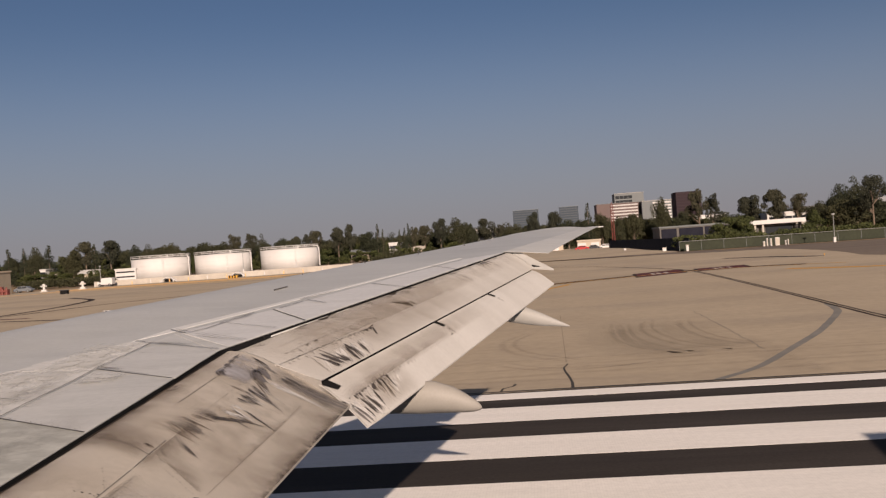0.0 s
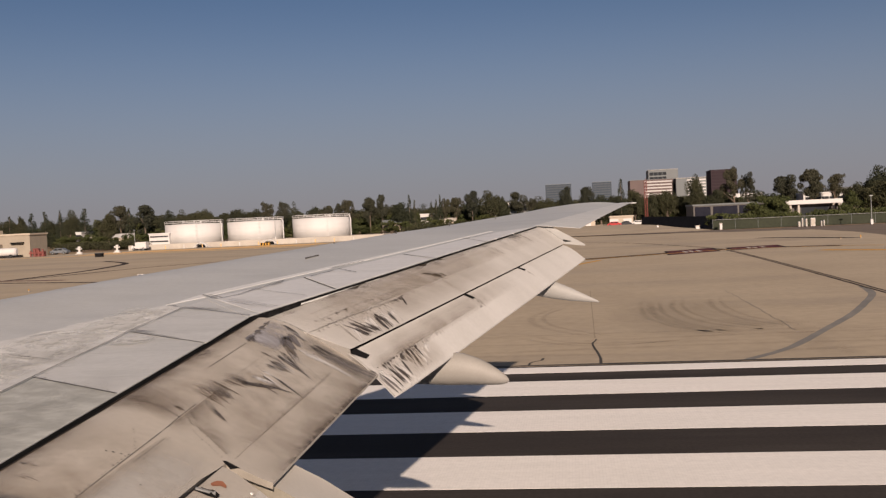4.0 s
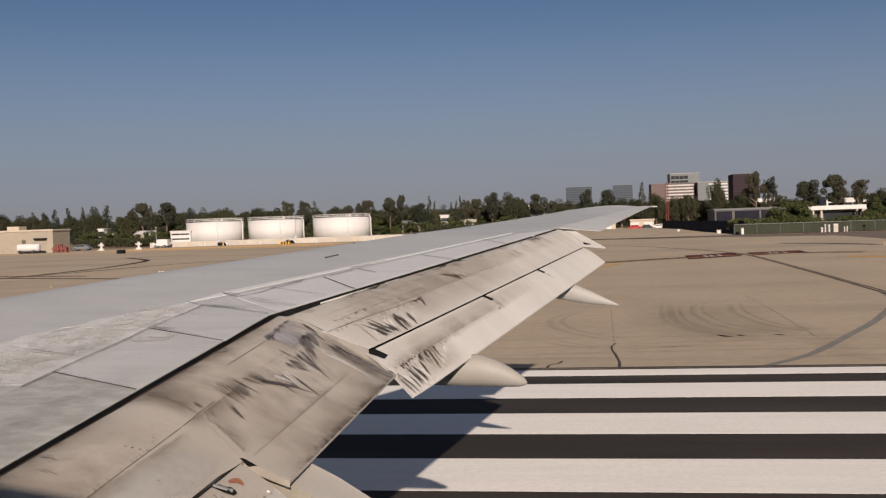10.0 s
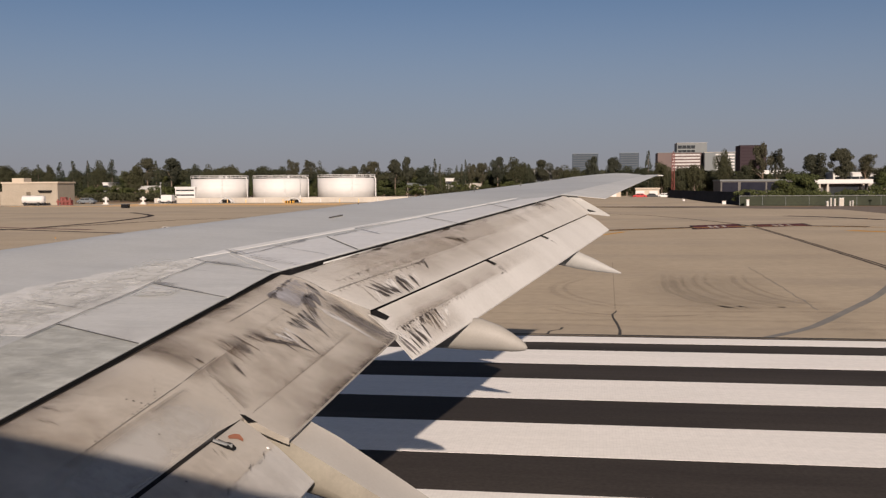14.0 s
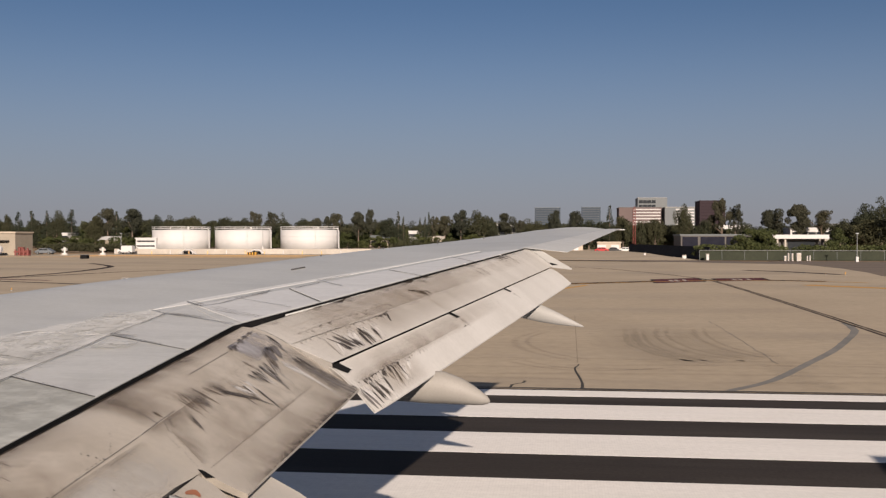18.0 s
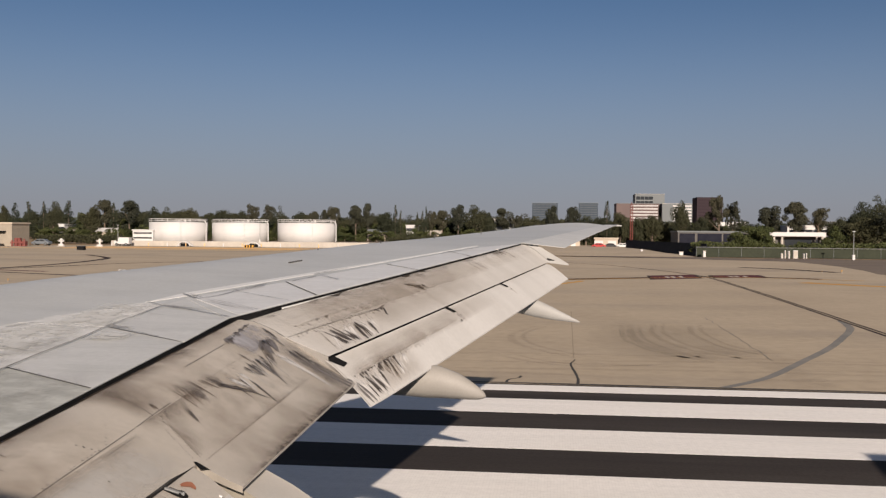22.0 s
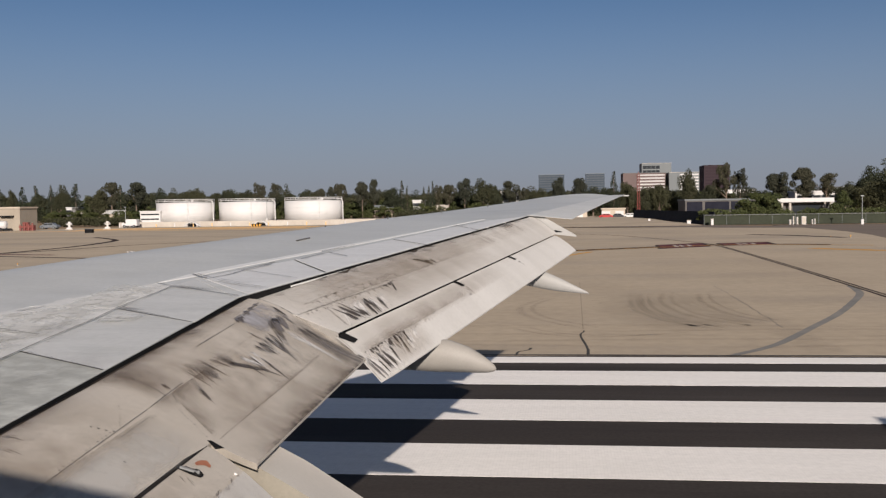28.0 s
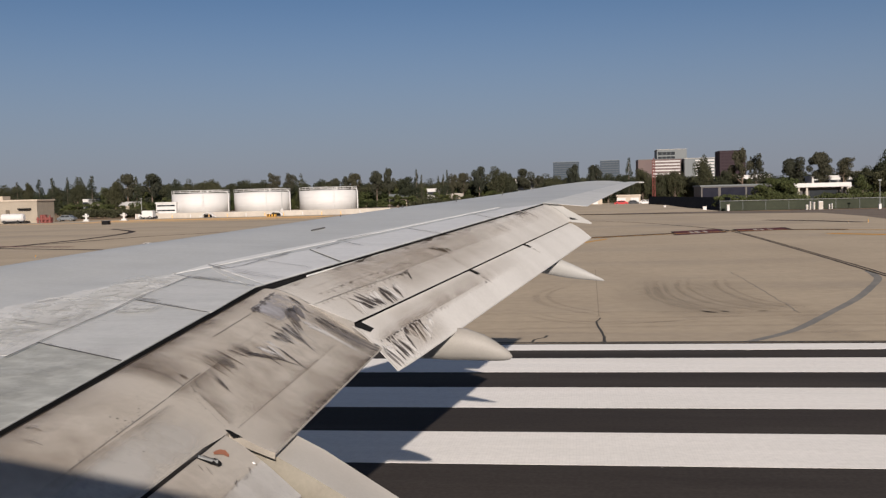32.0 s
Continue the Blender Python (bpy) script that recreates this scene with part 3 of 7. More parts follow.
canoe("flap_track_fairing", 8.15, [(-3.0, 2.95, 0.05), (-2.5, 2.88, 0.10), (-1.9, 2.78, 0.13), (-1.35, 2.70, 0.145), (-1.05, 2.675, 0.138), (-0.948, 2.672, 0.134), (-0.79, 2.641, 0.108), (-0.70, 2.612, 0.082), (-0.63, 2.588, 0.056), (-0.585, 2.573, 0.032), (-0.568, 2.566, 0.014), (-0.563, 2.564, 0.004)], FAIRDIRTY, "cream flap track fairing tapering to a blunt tip", 0.75)
canoe("flap_track_fairing", 11.4, [(-1.6, 3.34, 0.05), (-0.9, 3.22, 0.10), (-0.5, 3.125, 0.118), (-0.223, 3.052, 0.105), (-0.029, 2.993, 0.076), (0.133, 2.944, 0.041), (0.25, 2.908, 0.016), (0.285, 2.898, 0.005)], FAIRPALE, "pale grey flap track fairing near the wing tip")


def ridged_fairing(stations, material, label):
    """A fairing with a flat upper face, a ridge along its inner edge and a full flank coloured darker for shade:
    stations of x, ridge, shoulder and belly.
    """
    vs, fs = [], []
    for x, yr, zr, yc, zc, zb in stations:
        vs += [(x, yr, zr), (x, lerp(yr, yc, 0.4), lerp(zr, zc, 0.37)), (x, lerp(yr, yc, 0.8), lerp(zr, zc, 0.76)), (x, lerp(yr, yc, 0.95), zc + 0.006), (x, yc, lerp(zc, zb, 0.15)), (x, lerp(yr, yc, 0.97), lerp(zc, zb, 0.65)), (x, lerp(yr, yc, 0.8), zb),
               (x, lerp(yr, yc, 0.25), zb), (x, lerp(yr, yc, 0.04), lerp(zr, zb, 0.82)), (x, lerp(yr, yc, -0.05), lerp(zr, zb, 0.55)), (x, lerp(yr, yc, -0.02), lerp(zr, zb, 0.2))]
    n = 11
    for i in range(len(stations) - 1):
        for k in range(n):
            fs.append((i * n + k, i * n + (k + 1) % n, (i + 1) * n + (k + 1) % n, (i + 1) * n + k))
    fs += [tuple(range(n))[::-1], tuple(range((len(stations) - 1) * n, len(stations) * n))]
    me = mesh_from("flap_track_fairing", vs, fs, material, True)
    # flank faces get a grimier, darker cream that carries their shade
    me.materials.append(SHADEFLANK)
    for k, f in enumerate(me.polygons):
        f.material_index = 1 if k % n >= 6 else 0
    bm = bmesh.new()
    bm.from_mesh(me)
    bmesh.ops.recalc_face_normals(bm, faces=bm.faces)
    bm.to_mesh(me)
    bm.free()
    me.set_sharp_from_angle(angle=radians(40))
    return part("flap_track_fairing", me, material, airplane, label)


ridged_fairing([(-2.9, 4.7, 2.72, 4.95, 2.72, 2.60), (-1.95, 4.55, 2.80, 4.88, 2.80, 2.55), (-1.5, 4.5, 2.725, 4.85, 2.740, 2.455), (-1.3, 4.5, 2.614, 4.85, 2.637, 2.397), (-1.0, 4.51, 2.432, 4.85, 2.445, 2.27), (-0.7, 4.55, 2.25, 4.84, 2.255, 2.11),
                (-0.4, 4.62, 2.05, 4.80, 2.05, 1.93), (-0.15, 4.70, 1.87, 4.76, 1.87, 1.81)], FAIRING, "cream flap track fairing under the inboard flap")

# fuselage, engine and tail, which close the aircraft behind the lens and shade the ground
bm = bmesh.new()
profile = [(-18.0, 0.15, 2.8), (-17.0, 0.9, 2.95), (-15.5, 1.5, 3.15), (-13.5, 1.84, 3.27), (-12, 1.88, 3.30), (-4, 1.90, 3.40), (-2, 1.90, 3.36), (0, 1.82, 3.16), (6, 1.74, 3.13), (9, 1.6, 3.3), (12, 1.15, 3.7), (14.5, 0.45, 4.0), (15.2, 0.12, 4.1)]
rings = []
for x, r, zc in profile:
    rings.append([bm.verts.new((x, -2.03 + r * math.cos(2 * math.pi * k / 48), zc + r * math.sin(2 * math.pi * k / 48))) for k in range(48)])
for a, b in zip(rings, rings[1:]):
    for k in range(48):
        bm.faces.new((a[k], a[(k + 1) % 48], b[(k + 1) % 48], b[k]))
bm.faces.new(rings[0])
bm.faces.new(rings[-1][::-1])
bmesh.ops.recalc_face_normals(bm, faces=bm.faces)
part("fuselage", bm, HULL, airplane, "plain white fuselage")
part("tailplane", grid_mesh("tailplane", lambda a, b: (lerp(lerp(7.2, 8.7, a), lerp(11.2, 10.15, a), b), lerp(-1.5, 6.6, a), lerp(4.2, 4.95, a)), 8, 4, HULL, lambda a, b: 0.02 + 0.14 * math.sin(math.pi * b)), None, airplane)
part("landing_gear", rod(tube((-3.2, 0.85, 0.5), (-3.2, 0.85, 2.45), 0.11, 0.13, 12), (-3.2, 0.6, 0.55), (-3.2, 1.15, 0.55), 0.55, 0.55, 28), TYRE, airplane, "main wheels with black tyres")
part("landing_gear", rod(tube((-3.2, -4.9, 0.5), (-3.2, -4.9, 2.45), 0.11, 0.13, 12), (-3.2, -5.2, 0.55), (-3.2, -4.65, 0.55), 0.55, 0.55, 28), TYRE, airplane, "main wheels with black tyres")
part("landing_gear", rod(tube((-14.2, -2.03, 0.35), (-14.2, -2.03, 1.6), 0.08, 0.1, 12), (-14.2, -2.35, 0.36), (-14.2, -1.7, 0.36), 0.36, 0.36, 24), TYRE, airplane, "nose wheels with black tyres")


# ---- trees ----
def leaf_cloud(rnd, clumps, per, size):
    """Many small leaf blades scattered through clumps, given as (centre, radii)."""
    total = sum(r[0] * r[2] for _, r in clumps)
    vs, fs = [], []
    for c, r in clumps:
        n = max(6, int(per * r[0] * r[2] / total))
        for _ in range(n):
            d = Vector((rnd.gauss(0, 1), rnd.gauss(0, 1), rnd.gauss(0, 1))).normalized() * rnd.uniform(0.35, 1.0) ** 0.5 * rnd.choice((1, 1, 1, 1.12))
            p = Vector(c) + Vector((d.x * r[0], d.y * r[1], d.z * r[2]))
            nrm = (d + Vector((rnd.gauss(0, 0.6), rnd.gauss(0, 0.6), rnd.gauss(0, 0.6)))).normalized()
            u = nrm.orthogonal().normalized()
            v = nrm.cross(u)
            s = size * rnd.uniform(0.6, 1.4)
            t = rnd.uniform(0, 6.28)
            u, v = u * math.cos(t) + v * math.sin(t), v * math.cos(t) - u * math.sin(t)
            i = len(vs)
            vs += [p + u * s, p + v * s * 0.6, p - u * s, p - v * s * 0.5 + nrm * s * 0.2]
            fs.append((i, i + 1, i + 2, i + 3))
    return vs, fs


def tree_model(style, seed):
    """A tree one metre high and one metre wide, to be scaled: trunk with limbs, and a crown of blades."""
    rnd = random.Random(seed)
    bm = bmesh.new()
    clumps = []
    base = {"broad": 0.22, "gum": 0.42, "round": 0.45, "conifer": 0.10, "bush": 0.04}[style]
    if style == "conifer":
        rod(bm, (0, 0, 0), (0, 0, 0.95), 0.03, 0.008, 7)
        for k in range(13):
            z = 0.10 + 0.85 * k / 12
            r = 0.46 * (1 - k / 13) + 0.05
            for j in range(4):
                t = rnd.uniform(0, 6.28)
                clumps.append(((r * 0.55 * math.cos(t), r * 0.55 * math.sin(t), z), (r * 0.5, r * 0.5, 0.055)))
    elif style == "round":
        lean = rnd.uniform(-0.07, 0.07)
        rod(bm, (0, 0, 0), (lean, 0, 0.62), 0.035, 0.02, 7)
        for k in range(26):
            t, r, z = rnd.uniform(0, 6.28), rnd.random() ** 0.5, rnd.uniform(-1, 1)
            r *= (1 - z * z) ** 0.5
            tip = Vector((lean * 1.3 + 0.38 * r * math.cos(t), 0.38 * r * math.sin(t), 0.70 + 0.20 * z + 0.25 * lean * math.cos(t)))
            if k % 3 == 0:
                rod(bm, (lean * 0.8, 0, 0.46), tip, 0.012, 0.004, 5)
            s = rnd.uniform(0.10, 0.17)
            clumps.append((tip, (s * 1.15, s * 1.15, s * rnd.uniform(0.5, 0.75))))
        for k in range(3):
            clumps.append(((lean + rnd.uniform(-0.25, 0.25), rnd.uniform(-0.2, 0.2), rnd.uniform(0.30, 0.45)), (0.09, 0.09, 0.06)))
    elif style == "bush":
        rod(bm, (0, 0, 0), (0, 0, 0.4), 0.04, 0.02, 6)
        for k in range(24):
            t, r = rnd.uniform(0, 6.28), rnd.uniform(0.05, 0.40)
            clumps.append(((r * math.cos(t), r * math.sin(t), rnd.uniform(0.14, 0.82 - r * 0.4)), (rnd.uniform(0.07, 0.17),) * 2 + (rnd.uniform(0.07, 0.15),)))
    else:
        gum = style == "gum"
        lean = rnd.uniform(-0.05, 0.05)
        rod(bm, (0, 0, 0), (lean, 0, 0.5), 0.028 if gum else 0.04, 0.018, 7)
        stretch = rnd.uniform(0.75, 1.3)
        for k in range(9 if gum else 15):
            t, r = rnd.uniform(0, 6.28), rnd.uniform(0.06, 0.38) * (1.0 if k % 3 else 1.2)
            z = rnd.uniform(base + 0.08, 0.92 - (r * 0.1 if gum else r * r * 1.5))
            tip = Vector((lean + r * math.cos(t) * stretch, r * math.sin(t), z))
            root = Vector((lean * 0.7, 0, max(base * 0.8, z - 0.26)))
            rod(bm, root, tip, 0.013, 0.005, 5)
            for m in range(4 if gum else 3):
                s = rnd.uniform(0.05, 0.11) if gum else rnd.uniform(0.085, 0.165)
                off = Vector((rnd.gauss(0, 0.085), rnd.gauss(0, 0.085), rnd.gauss(0, 0.06)))
                clumps.append((tip + off, (s * rnd.uniform(0.9, 1.5), s * 1.1, s * rnd.uniform(0.55, 0.95))))
            clumps.append((root.lerp(tip, 0.6), (0.07, 0.07, 0.05)))
        clumps.append(((lean + rnd.uniform(-0.08, 0.08), 0, 0.9), (0.11, 0.11, 0.09)))
        if not gum:
            for k in range(5):
                t = k * 1.26 + rnd.uniform(-0.4, 0.4)
                clumps.append(((lean + 0.17 * math.cos(t), 0.17 * math.sin(t), rnd.uniform(0.45, 0.72)), (0.22, 0.22, 0.20)))
            clumps.append(((lean, 0, 0.70), (0.24, 0.24, 0.22)))
    per = {"broad": 8500, "gum": 5600, "round": 7500, "conifer": 3600, "bush": 5000}[style]
    size = {"broad": 0.021, "gum": 0.017, "round": 0.020, "conifer": 0.018, "bush": 0.023}[style]
    return bm, leaf_cloud(rnd, clumps, per, size)


LEAFMAT = {"round": LEAFEUC, "broad": LEAF, "gum": LEAFEUC, "conifer": LEAFDARK, "bush": LEAFGREEN}
WORDS = {"round": "tall round-headed dark tree on a bare trunk", "broad": "rounded dark green broadleaf tree", "gum": "tall open gum tree with grey-green leaves", "conifer": "dark narrow conifer", "bush": "dense low green bush"}
MODELS = {}
SPREAD = {"broad": 1.35, "gum": 1.45, "round": 1.35, "conifer": 1.9, "bush": 1.2}
for style in ("broad", "gum", "round", "conifer", "bush"):
    MODELS[style] = []
    for k in range(6 if style != "conifer" else 3):
        bm, (vs, fs) = tree_model(style, 11 * k + len(style))
        trunk = bpy.data.meshes.new("trunk")
        bm.to_mesh(trunk)
        bm.free()
        trunk.materials.append(BARK)
        crown = mesh_from("crown", vs, fs, LEAFMAT[style])
        MODELS[style].append((trunk, crown))
TREES = [0]


def plant(style, x, y, height, width, where="behind the airfield fence", group="trees behind the airfield"):
    TREES[0] += 1
    k = TREES[0]
    trunk, crown = MODELS[style][k % len(MODELS[style])]
    ob = thing("bush" if style == "bush" else "tree", (x, y, -0.06), f"{WORDS[style]} {where}", "bush" if style == "bush" else "tree", group)
    ob.matrix_world = pose(x, y, -0.06, 0, 0, (k * 67) % 360) @ Matrix.Diagonal((width * SPREAD[style], width * SPREAD[style], (height + 0.06) * 1.02, 1))
    part("trunk", trunk, BARK, ob)
    part("crown", crown, LEAFMAT[style], ob)


B, G, R, C, S = "broad", "gum", "round", "conifer", "bush"
for style, x, h, w in [(B, -194.6, 11.9, 3.0), (C, -190.5, 12.5, 4.0), (C, -185.5, 13.0, 3.8), (C, -179.8, 13.0, 2.9), (B, -176.2, 13.4, 4.4), (C, -170.5, 13.4, 4.8), (B, -161.9, 11.3, 6.0), (R, -157.1, 14.5, 5.8), (C, -153.9, 12.7, 2.9), (R, -148.1, 13.9, 6.4), (B, -139.8, 11.6, 4.7), (B, -134.0, 10.5, 5.7), (B, -129.0, 10.7, 7.1), (B, -125.0, 11.3, 4.1)]:
    plant(style, x, 330, h, w, "behind the fuel tanks", "trees behind the tanks")
for style, x, h, w in [(B, -114.1, 10.8, 6.5), (G, -103.4, 12.2, 5.2), (G, -98.6, 12.6, 4.4), (B, -93.8, 11.1, 3.8), (B, -87.6, 10.2, 3.8), (R, -82.1, 10.8, 3.0), (R, -78.4, 11.2, 3.2), (R, -74.8, 12.0, 4.1), (R, -67.7, 12.4, 4.9), (R, -63.3, 13.2, 3.5), (B, -57.3, 10.2, 6.6), (C, -54.0, 12.3, 2.3), (C, -52.2, 10.6, 1.7)]:
    plant(style, x, 330, h, w, "behind the fuel tanks", "trees behind the tanks")
for style, x, h, w in [(C, -46.5, 10.0, 1.9), (C, -44.8, 10.4, 1.7), (C, -43.5, 12.0, 1.7), (R, -41.7, 11.2, 2.7), (R, -38.1, 11.4, 4.4), (R, -32.7, 13.3, 4.6), (B, -26.6, 12.2, 6.5), (B, -22.1, 10.4, 3.6), (R, -17.4, 11.7, 5.5), (R, -12.6, 9.7, 3.4)]:
    plant(style, x, 330, h, w)
for style, x, h, w in [(B, -6.6, 8.1, 5.2), (R, -1.1, 11.2, 3.7), (R, 4.0, 10.7, 3.4), (B, 7.9, 8.3, 5.2), (C, 13.3, 12.0, 2.5), (B, 16.8, 9.3, 3.9), (B, 20.9, 8.1, 4.1), (B, 25.1, 8.7, 4.3), (B, 32.6, 11.8, 3.9), (G, 42.0, 13.9, 4.9), (G, 45.6, 11.8, 3.4)]:
    plant(style, x, 262, h, w)
for style, x, h, w in [(R, 54.4, 11.4, 5.8), (R, 60.3, 12.6, 5.8), (G, 65.7, 10.5, 5.0), (B, 70.9, 7.9, 5.3), (B, 75.7, 12.2, 6.0), (B, 80.3, 12.6, 6.2), (B, 36.6, 8.1, 4.8)]:
    plant(style, x, 258, h, w)
for style, x, h, w in ((B, -203, 11.2, 7), (B, -211, 12.0, 8), (C, -199, 11.8, 4), (B, -219, 11.5, 9)):
    plant(style, x, 330, h, w, "behind the tan building", "trees behind the tanks")
for style, x, y, h, w in ((S, 37.8, 200, 6.3, 6.6), (S, 40.6, 201, 6.9, 5.4), (S, 55.6, 204, 6.3, 5.4), (G, 65.4, 200, 11.6, 5.0), (B, 61.5, 206, 7.4, 7.0), (B, 68.5, 212, 9.0, 8.0)):
    plant(style, x, y, h, w)
rnd = random.Random(5)
for k in range(120):
    x = -275 + k * 2.6 + rnd.uniform(-1.2, 1.2)
    tall = 10.8 if x < -110 else 9.9 if x < -60 else 9.3
    plant(rnd.choice((B, B, B, S)), x, rnd.uniform(345, 372), tall * rnd.uniform(0.86, 1.03), rnd.uniform(5.5, 9))
for k in range(60):
    x = -8 + k * 2.0 + rnd.uniform(-1.2, 1.2)
    plant(rnd.choice((B, B, S)), x, rnd.uniform(272, 300), rnd.uniform(6.6, 8.2), rnd.uniform(5, 8))
for k in range(64):
    plant(S, -200 + k * 3.4 + rnd.uniform(-1.2, 1.2), rnd.uniform(334, 340), rnd.uniform(5.5, 8.5), rnd.uniform(5, 8))
for k in range(40):
    plant(S, -175 + k * 4.6 + rnd.uniform(-1.5, 1.5), rnd.uniform(322, 327), rnd.uniform(3, 5.5), rnd.uniform(4, 7))

# the gum trees and scrub along the freeway, further back along the taxi route
for k in range(34):
    x = 96 + k * 11 + rnd.uniform(-3, 3)
    plant(rnd.choice((G, G, B, S)), x, rnd.uniform(212, 245), rnd.uniform(9, 17), rnd.uniform(7, 12), "beside the freeway", "gum trees beside the freeway")


# ---- the fuel farm ----
def fuel_tank(x, y, r, h):
    tank = thing("fuel_tank", (x, y, 0.0), "white cylindrical fuel tank with a railing round its roof", "storage tank", "tanks of the fuel farm")
    bm = tube((0, 0, 0), (0, 0, h), r, r, 48)
    for z in (h * 0.33, h * 0.66, h - 0.05):
        rod(bm, (0, 0, z - 0.04), (0, 0, z + 0.04), r + 0.02, r + 0.02, 48)
    shell = part("shell", bm, WHITE, tank)
    for f in shell.data.polygons:
        f.use_smooth = abs(f.normal.z) < 0.5
    part("roof", tube((0, 0, h), (0, 0, h + 0.35), r, 0.3, 48), WHITE, tank)
    bm = bmesh.new()
    for z in (0.55, 1.05):
        for k in range(32):
            t0, t1 = 2 * math.pi * k / 32, 2 * math.pi * (k + 1) / 32
            rod(bm, (r * math.cos(t0), r * math.sin(t0), h + z), (r * math.cos(t1), r * math.sin(t1), h + z), 0.055, None, 4)
    part("rail", bm, WHITE, tank)
    for k in range(16):
        t = 2 * math.pi * k / 16
        part("rail_post", tube((r * math.cos(t), r * math.sin(t), h), (r * math.cos(t), r * math.sin(t), h + 1.08), 0.055, None, 5), WHITE, tank)
    pipe = bmesh.new()
    for (pa, pb) in (((r - 1.2, -2, h + 0.5), (r + 0.3, -2, h + 0.5)), ((r + 0.3, -2, h + 0.5), (r + 0.75, -2, h - 0.4)), ((r + 0.75, -2, h - 0.4), (r + 0.75, -2, 0.2))):
        rod(pipe, pa, pb, 0.16, None, 8)
    part("down_pipe", pipe, WHITE, tank, "white bent down pipe")
    part("vent", tube((0.4 * r, -0.4 * r, h), (0.4 * r, -0.4 * r, h + 0.9), 0.25, 0.3, 10), WHITE, tank)
    bm = bmesh.new()
    for s in (-0.3, 0.3):
        rod(bm, (r * 0.42 + s, -r * 0.92, 0), (r * 0.42 + s, -r * 0.92, h + 1.0), 0.05, None, 5)
    for k in range(16):
        rod(bm, (r * 0.42 - 0.3, -r * 0.92, 0.4 + 0.4 * k), (r * 0.42 + 0.3, -r * 0.92, 0.4 + 0.4 * k), 0.03, None, 4)
    part("ladder", bm, WHITE, tank, "white steel ladder")
    return tank


fuel_tank(-118.8, 301, 9.0, 6.0)
fuel_tank(-100.2, 306, 8.9, 6.0)
fuel_tank(-79.8, 311, 9.3, 6.1)
bund = structure("bund_wall", slab("bund_wall", [(-102, 217.5), (-42, 219), (-42, 220.2), (-102, 218.7)], 1.15, KERBC, 1.25), "pale concrete bund wall round the fuel tanks", "wall")
structure("bund_floor", slab("bund_floor", [(-102, 218), (-42, 219.5), (-60, 326), (-140, 322)], -0.02, KERBC, 0.2), "pale concrete floor of the fuel farm", "pavement")


def stile(x, y):
    """A stepped crossover with an arch below."""
    ob = thing("bund_crossover", (x, y, 0), "white steel crossover stair over the bund wall", "stair", "crossovers at the fuel farm")
    for s in (-1, 1):
        bm = bmesh.new()
        vs = [bm.verts.new(p) for p in ((s * 3.6, -0.5, 0), (s * 3.2, -0.5, 0), (s * 0.6, -0.5, 1.75), (s * 0.6, -0.5, 2.1), (s * 0.9, -0.5, 2.1))]
        f = bm.faces.new(vs)
        ex = bmesh.ops.extrude_face_region(bm, geom=[f])
        bmesh.ops.translate(bm, verts=[v for v in ex["geom"] if isinstance(v, bmesh.types.BMVert)], vec=(0, 1, 0))
        bmesh.ops.recalc_face_normals(bm, faces=bm.faces)
        part("stair_flight", bm, WHITE, ob)
        part("handrail", rod(tube((s * 3.4, -0.5, 1.0), (s * 0.7, -0.5, 3.0), 0.05, None, 5), (s * 3.4, -0.5, 0), (s * 3.4, -0.5, 1.0), 0.05, None, 5), WHITE, ob)
    arch = bmesh.new()
    for k in range(10):
        t0, t1 = math.pi * k / 10, math.pi * (k + 1) / 10
        rod(arch, (2.3 * math.cos(t0), -0.75, 1.9 * math.sin(t0)), (2.3 * math.cos(t1), -0.75, 1.9 * math.sin(t1)), 0.22, None, 6)
    part("arch", arch, WHITE, ob, "white arched tube")
    part("landing", boxed(-0.9, 0.9, -0.5, 0.5, 1.9, 2.1), WHITE, ob)
    # black block fills the opening in place of its shade
    part("doorway", boxed(-1.6, 1.6, -0.3, 0.4, 0.0, 1.2), BLACK, ob, "black block in place of the shade under the crossover")
    return ob


for x in (-84.0, -67.8):
    stile(x, 216.6).scale = (0.58, 0.7, 0.55)

# ---- buildings ----


def block(name, x0, x1, y, depth, h, material, label, category="building", roof=None, z0=0.0):
    ob = thing(name, ((x0 + x1) / 2, y, z0), label, category)
    w = (x1 - x0) / 2
    wall = part("wall", boxed(-w, w, 0, depth, 0, h), material, ob)
    part("roof", boxed(-w - 0.2, w + 0.2, -0.2, depth + 0.2, h, h + 0.35), roof or KERBC, ob)
    return ob, w


def window_grid(ob, w, h, cols, rows, material, margin=0.08, z0=0.0, band=0.5, name="window", span=None):
    a, b = span or (-w * (1 - margin), w * (1 - margin))
    step = (b - a) / cols
    for r in range(rows):
        za = z0 + (h - z0) * (r + 0.5 - band / 2) / rows
        zb = z0 + (h - z0) * (r + 0.5 + band / 2) / rows
        for c in range(cols):
            part(name, boxed(a + step * c + step * 0.04, a + step * (c + 1) - step * 0.04, -0.12, 0.1, za, zb), material, ob)


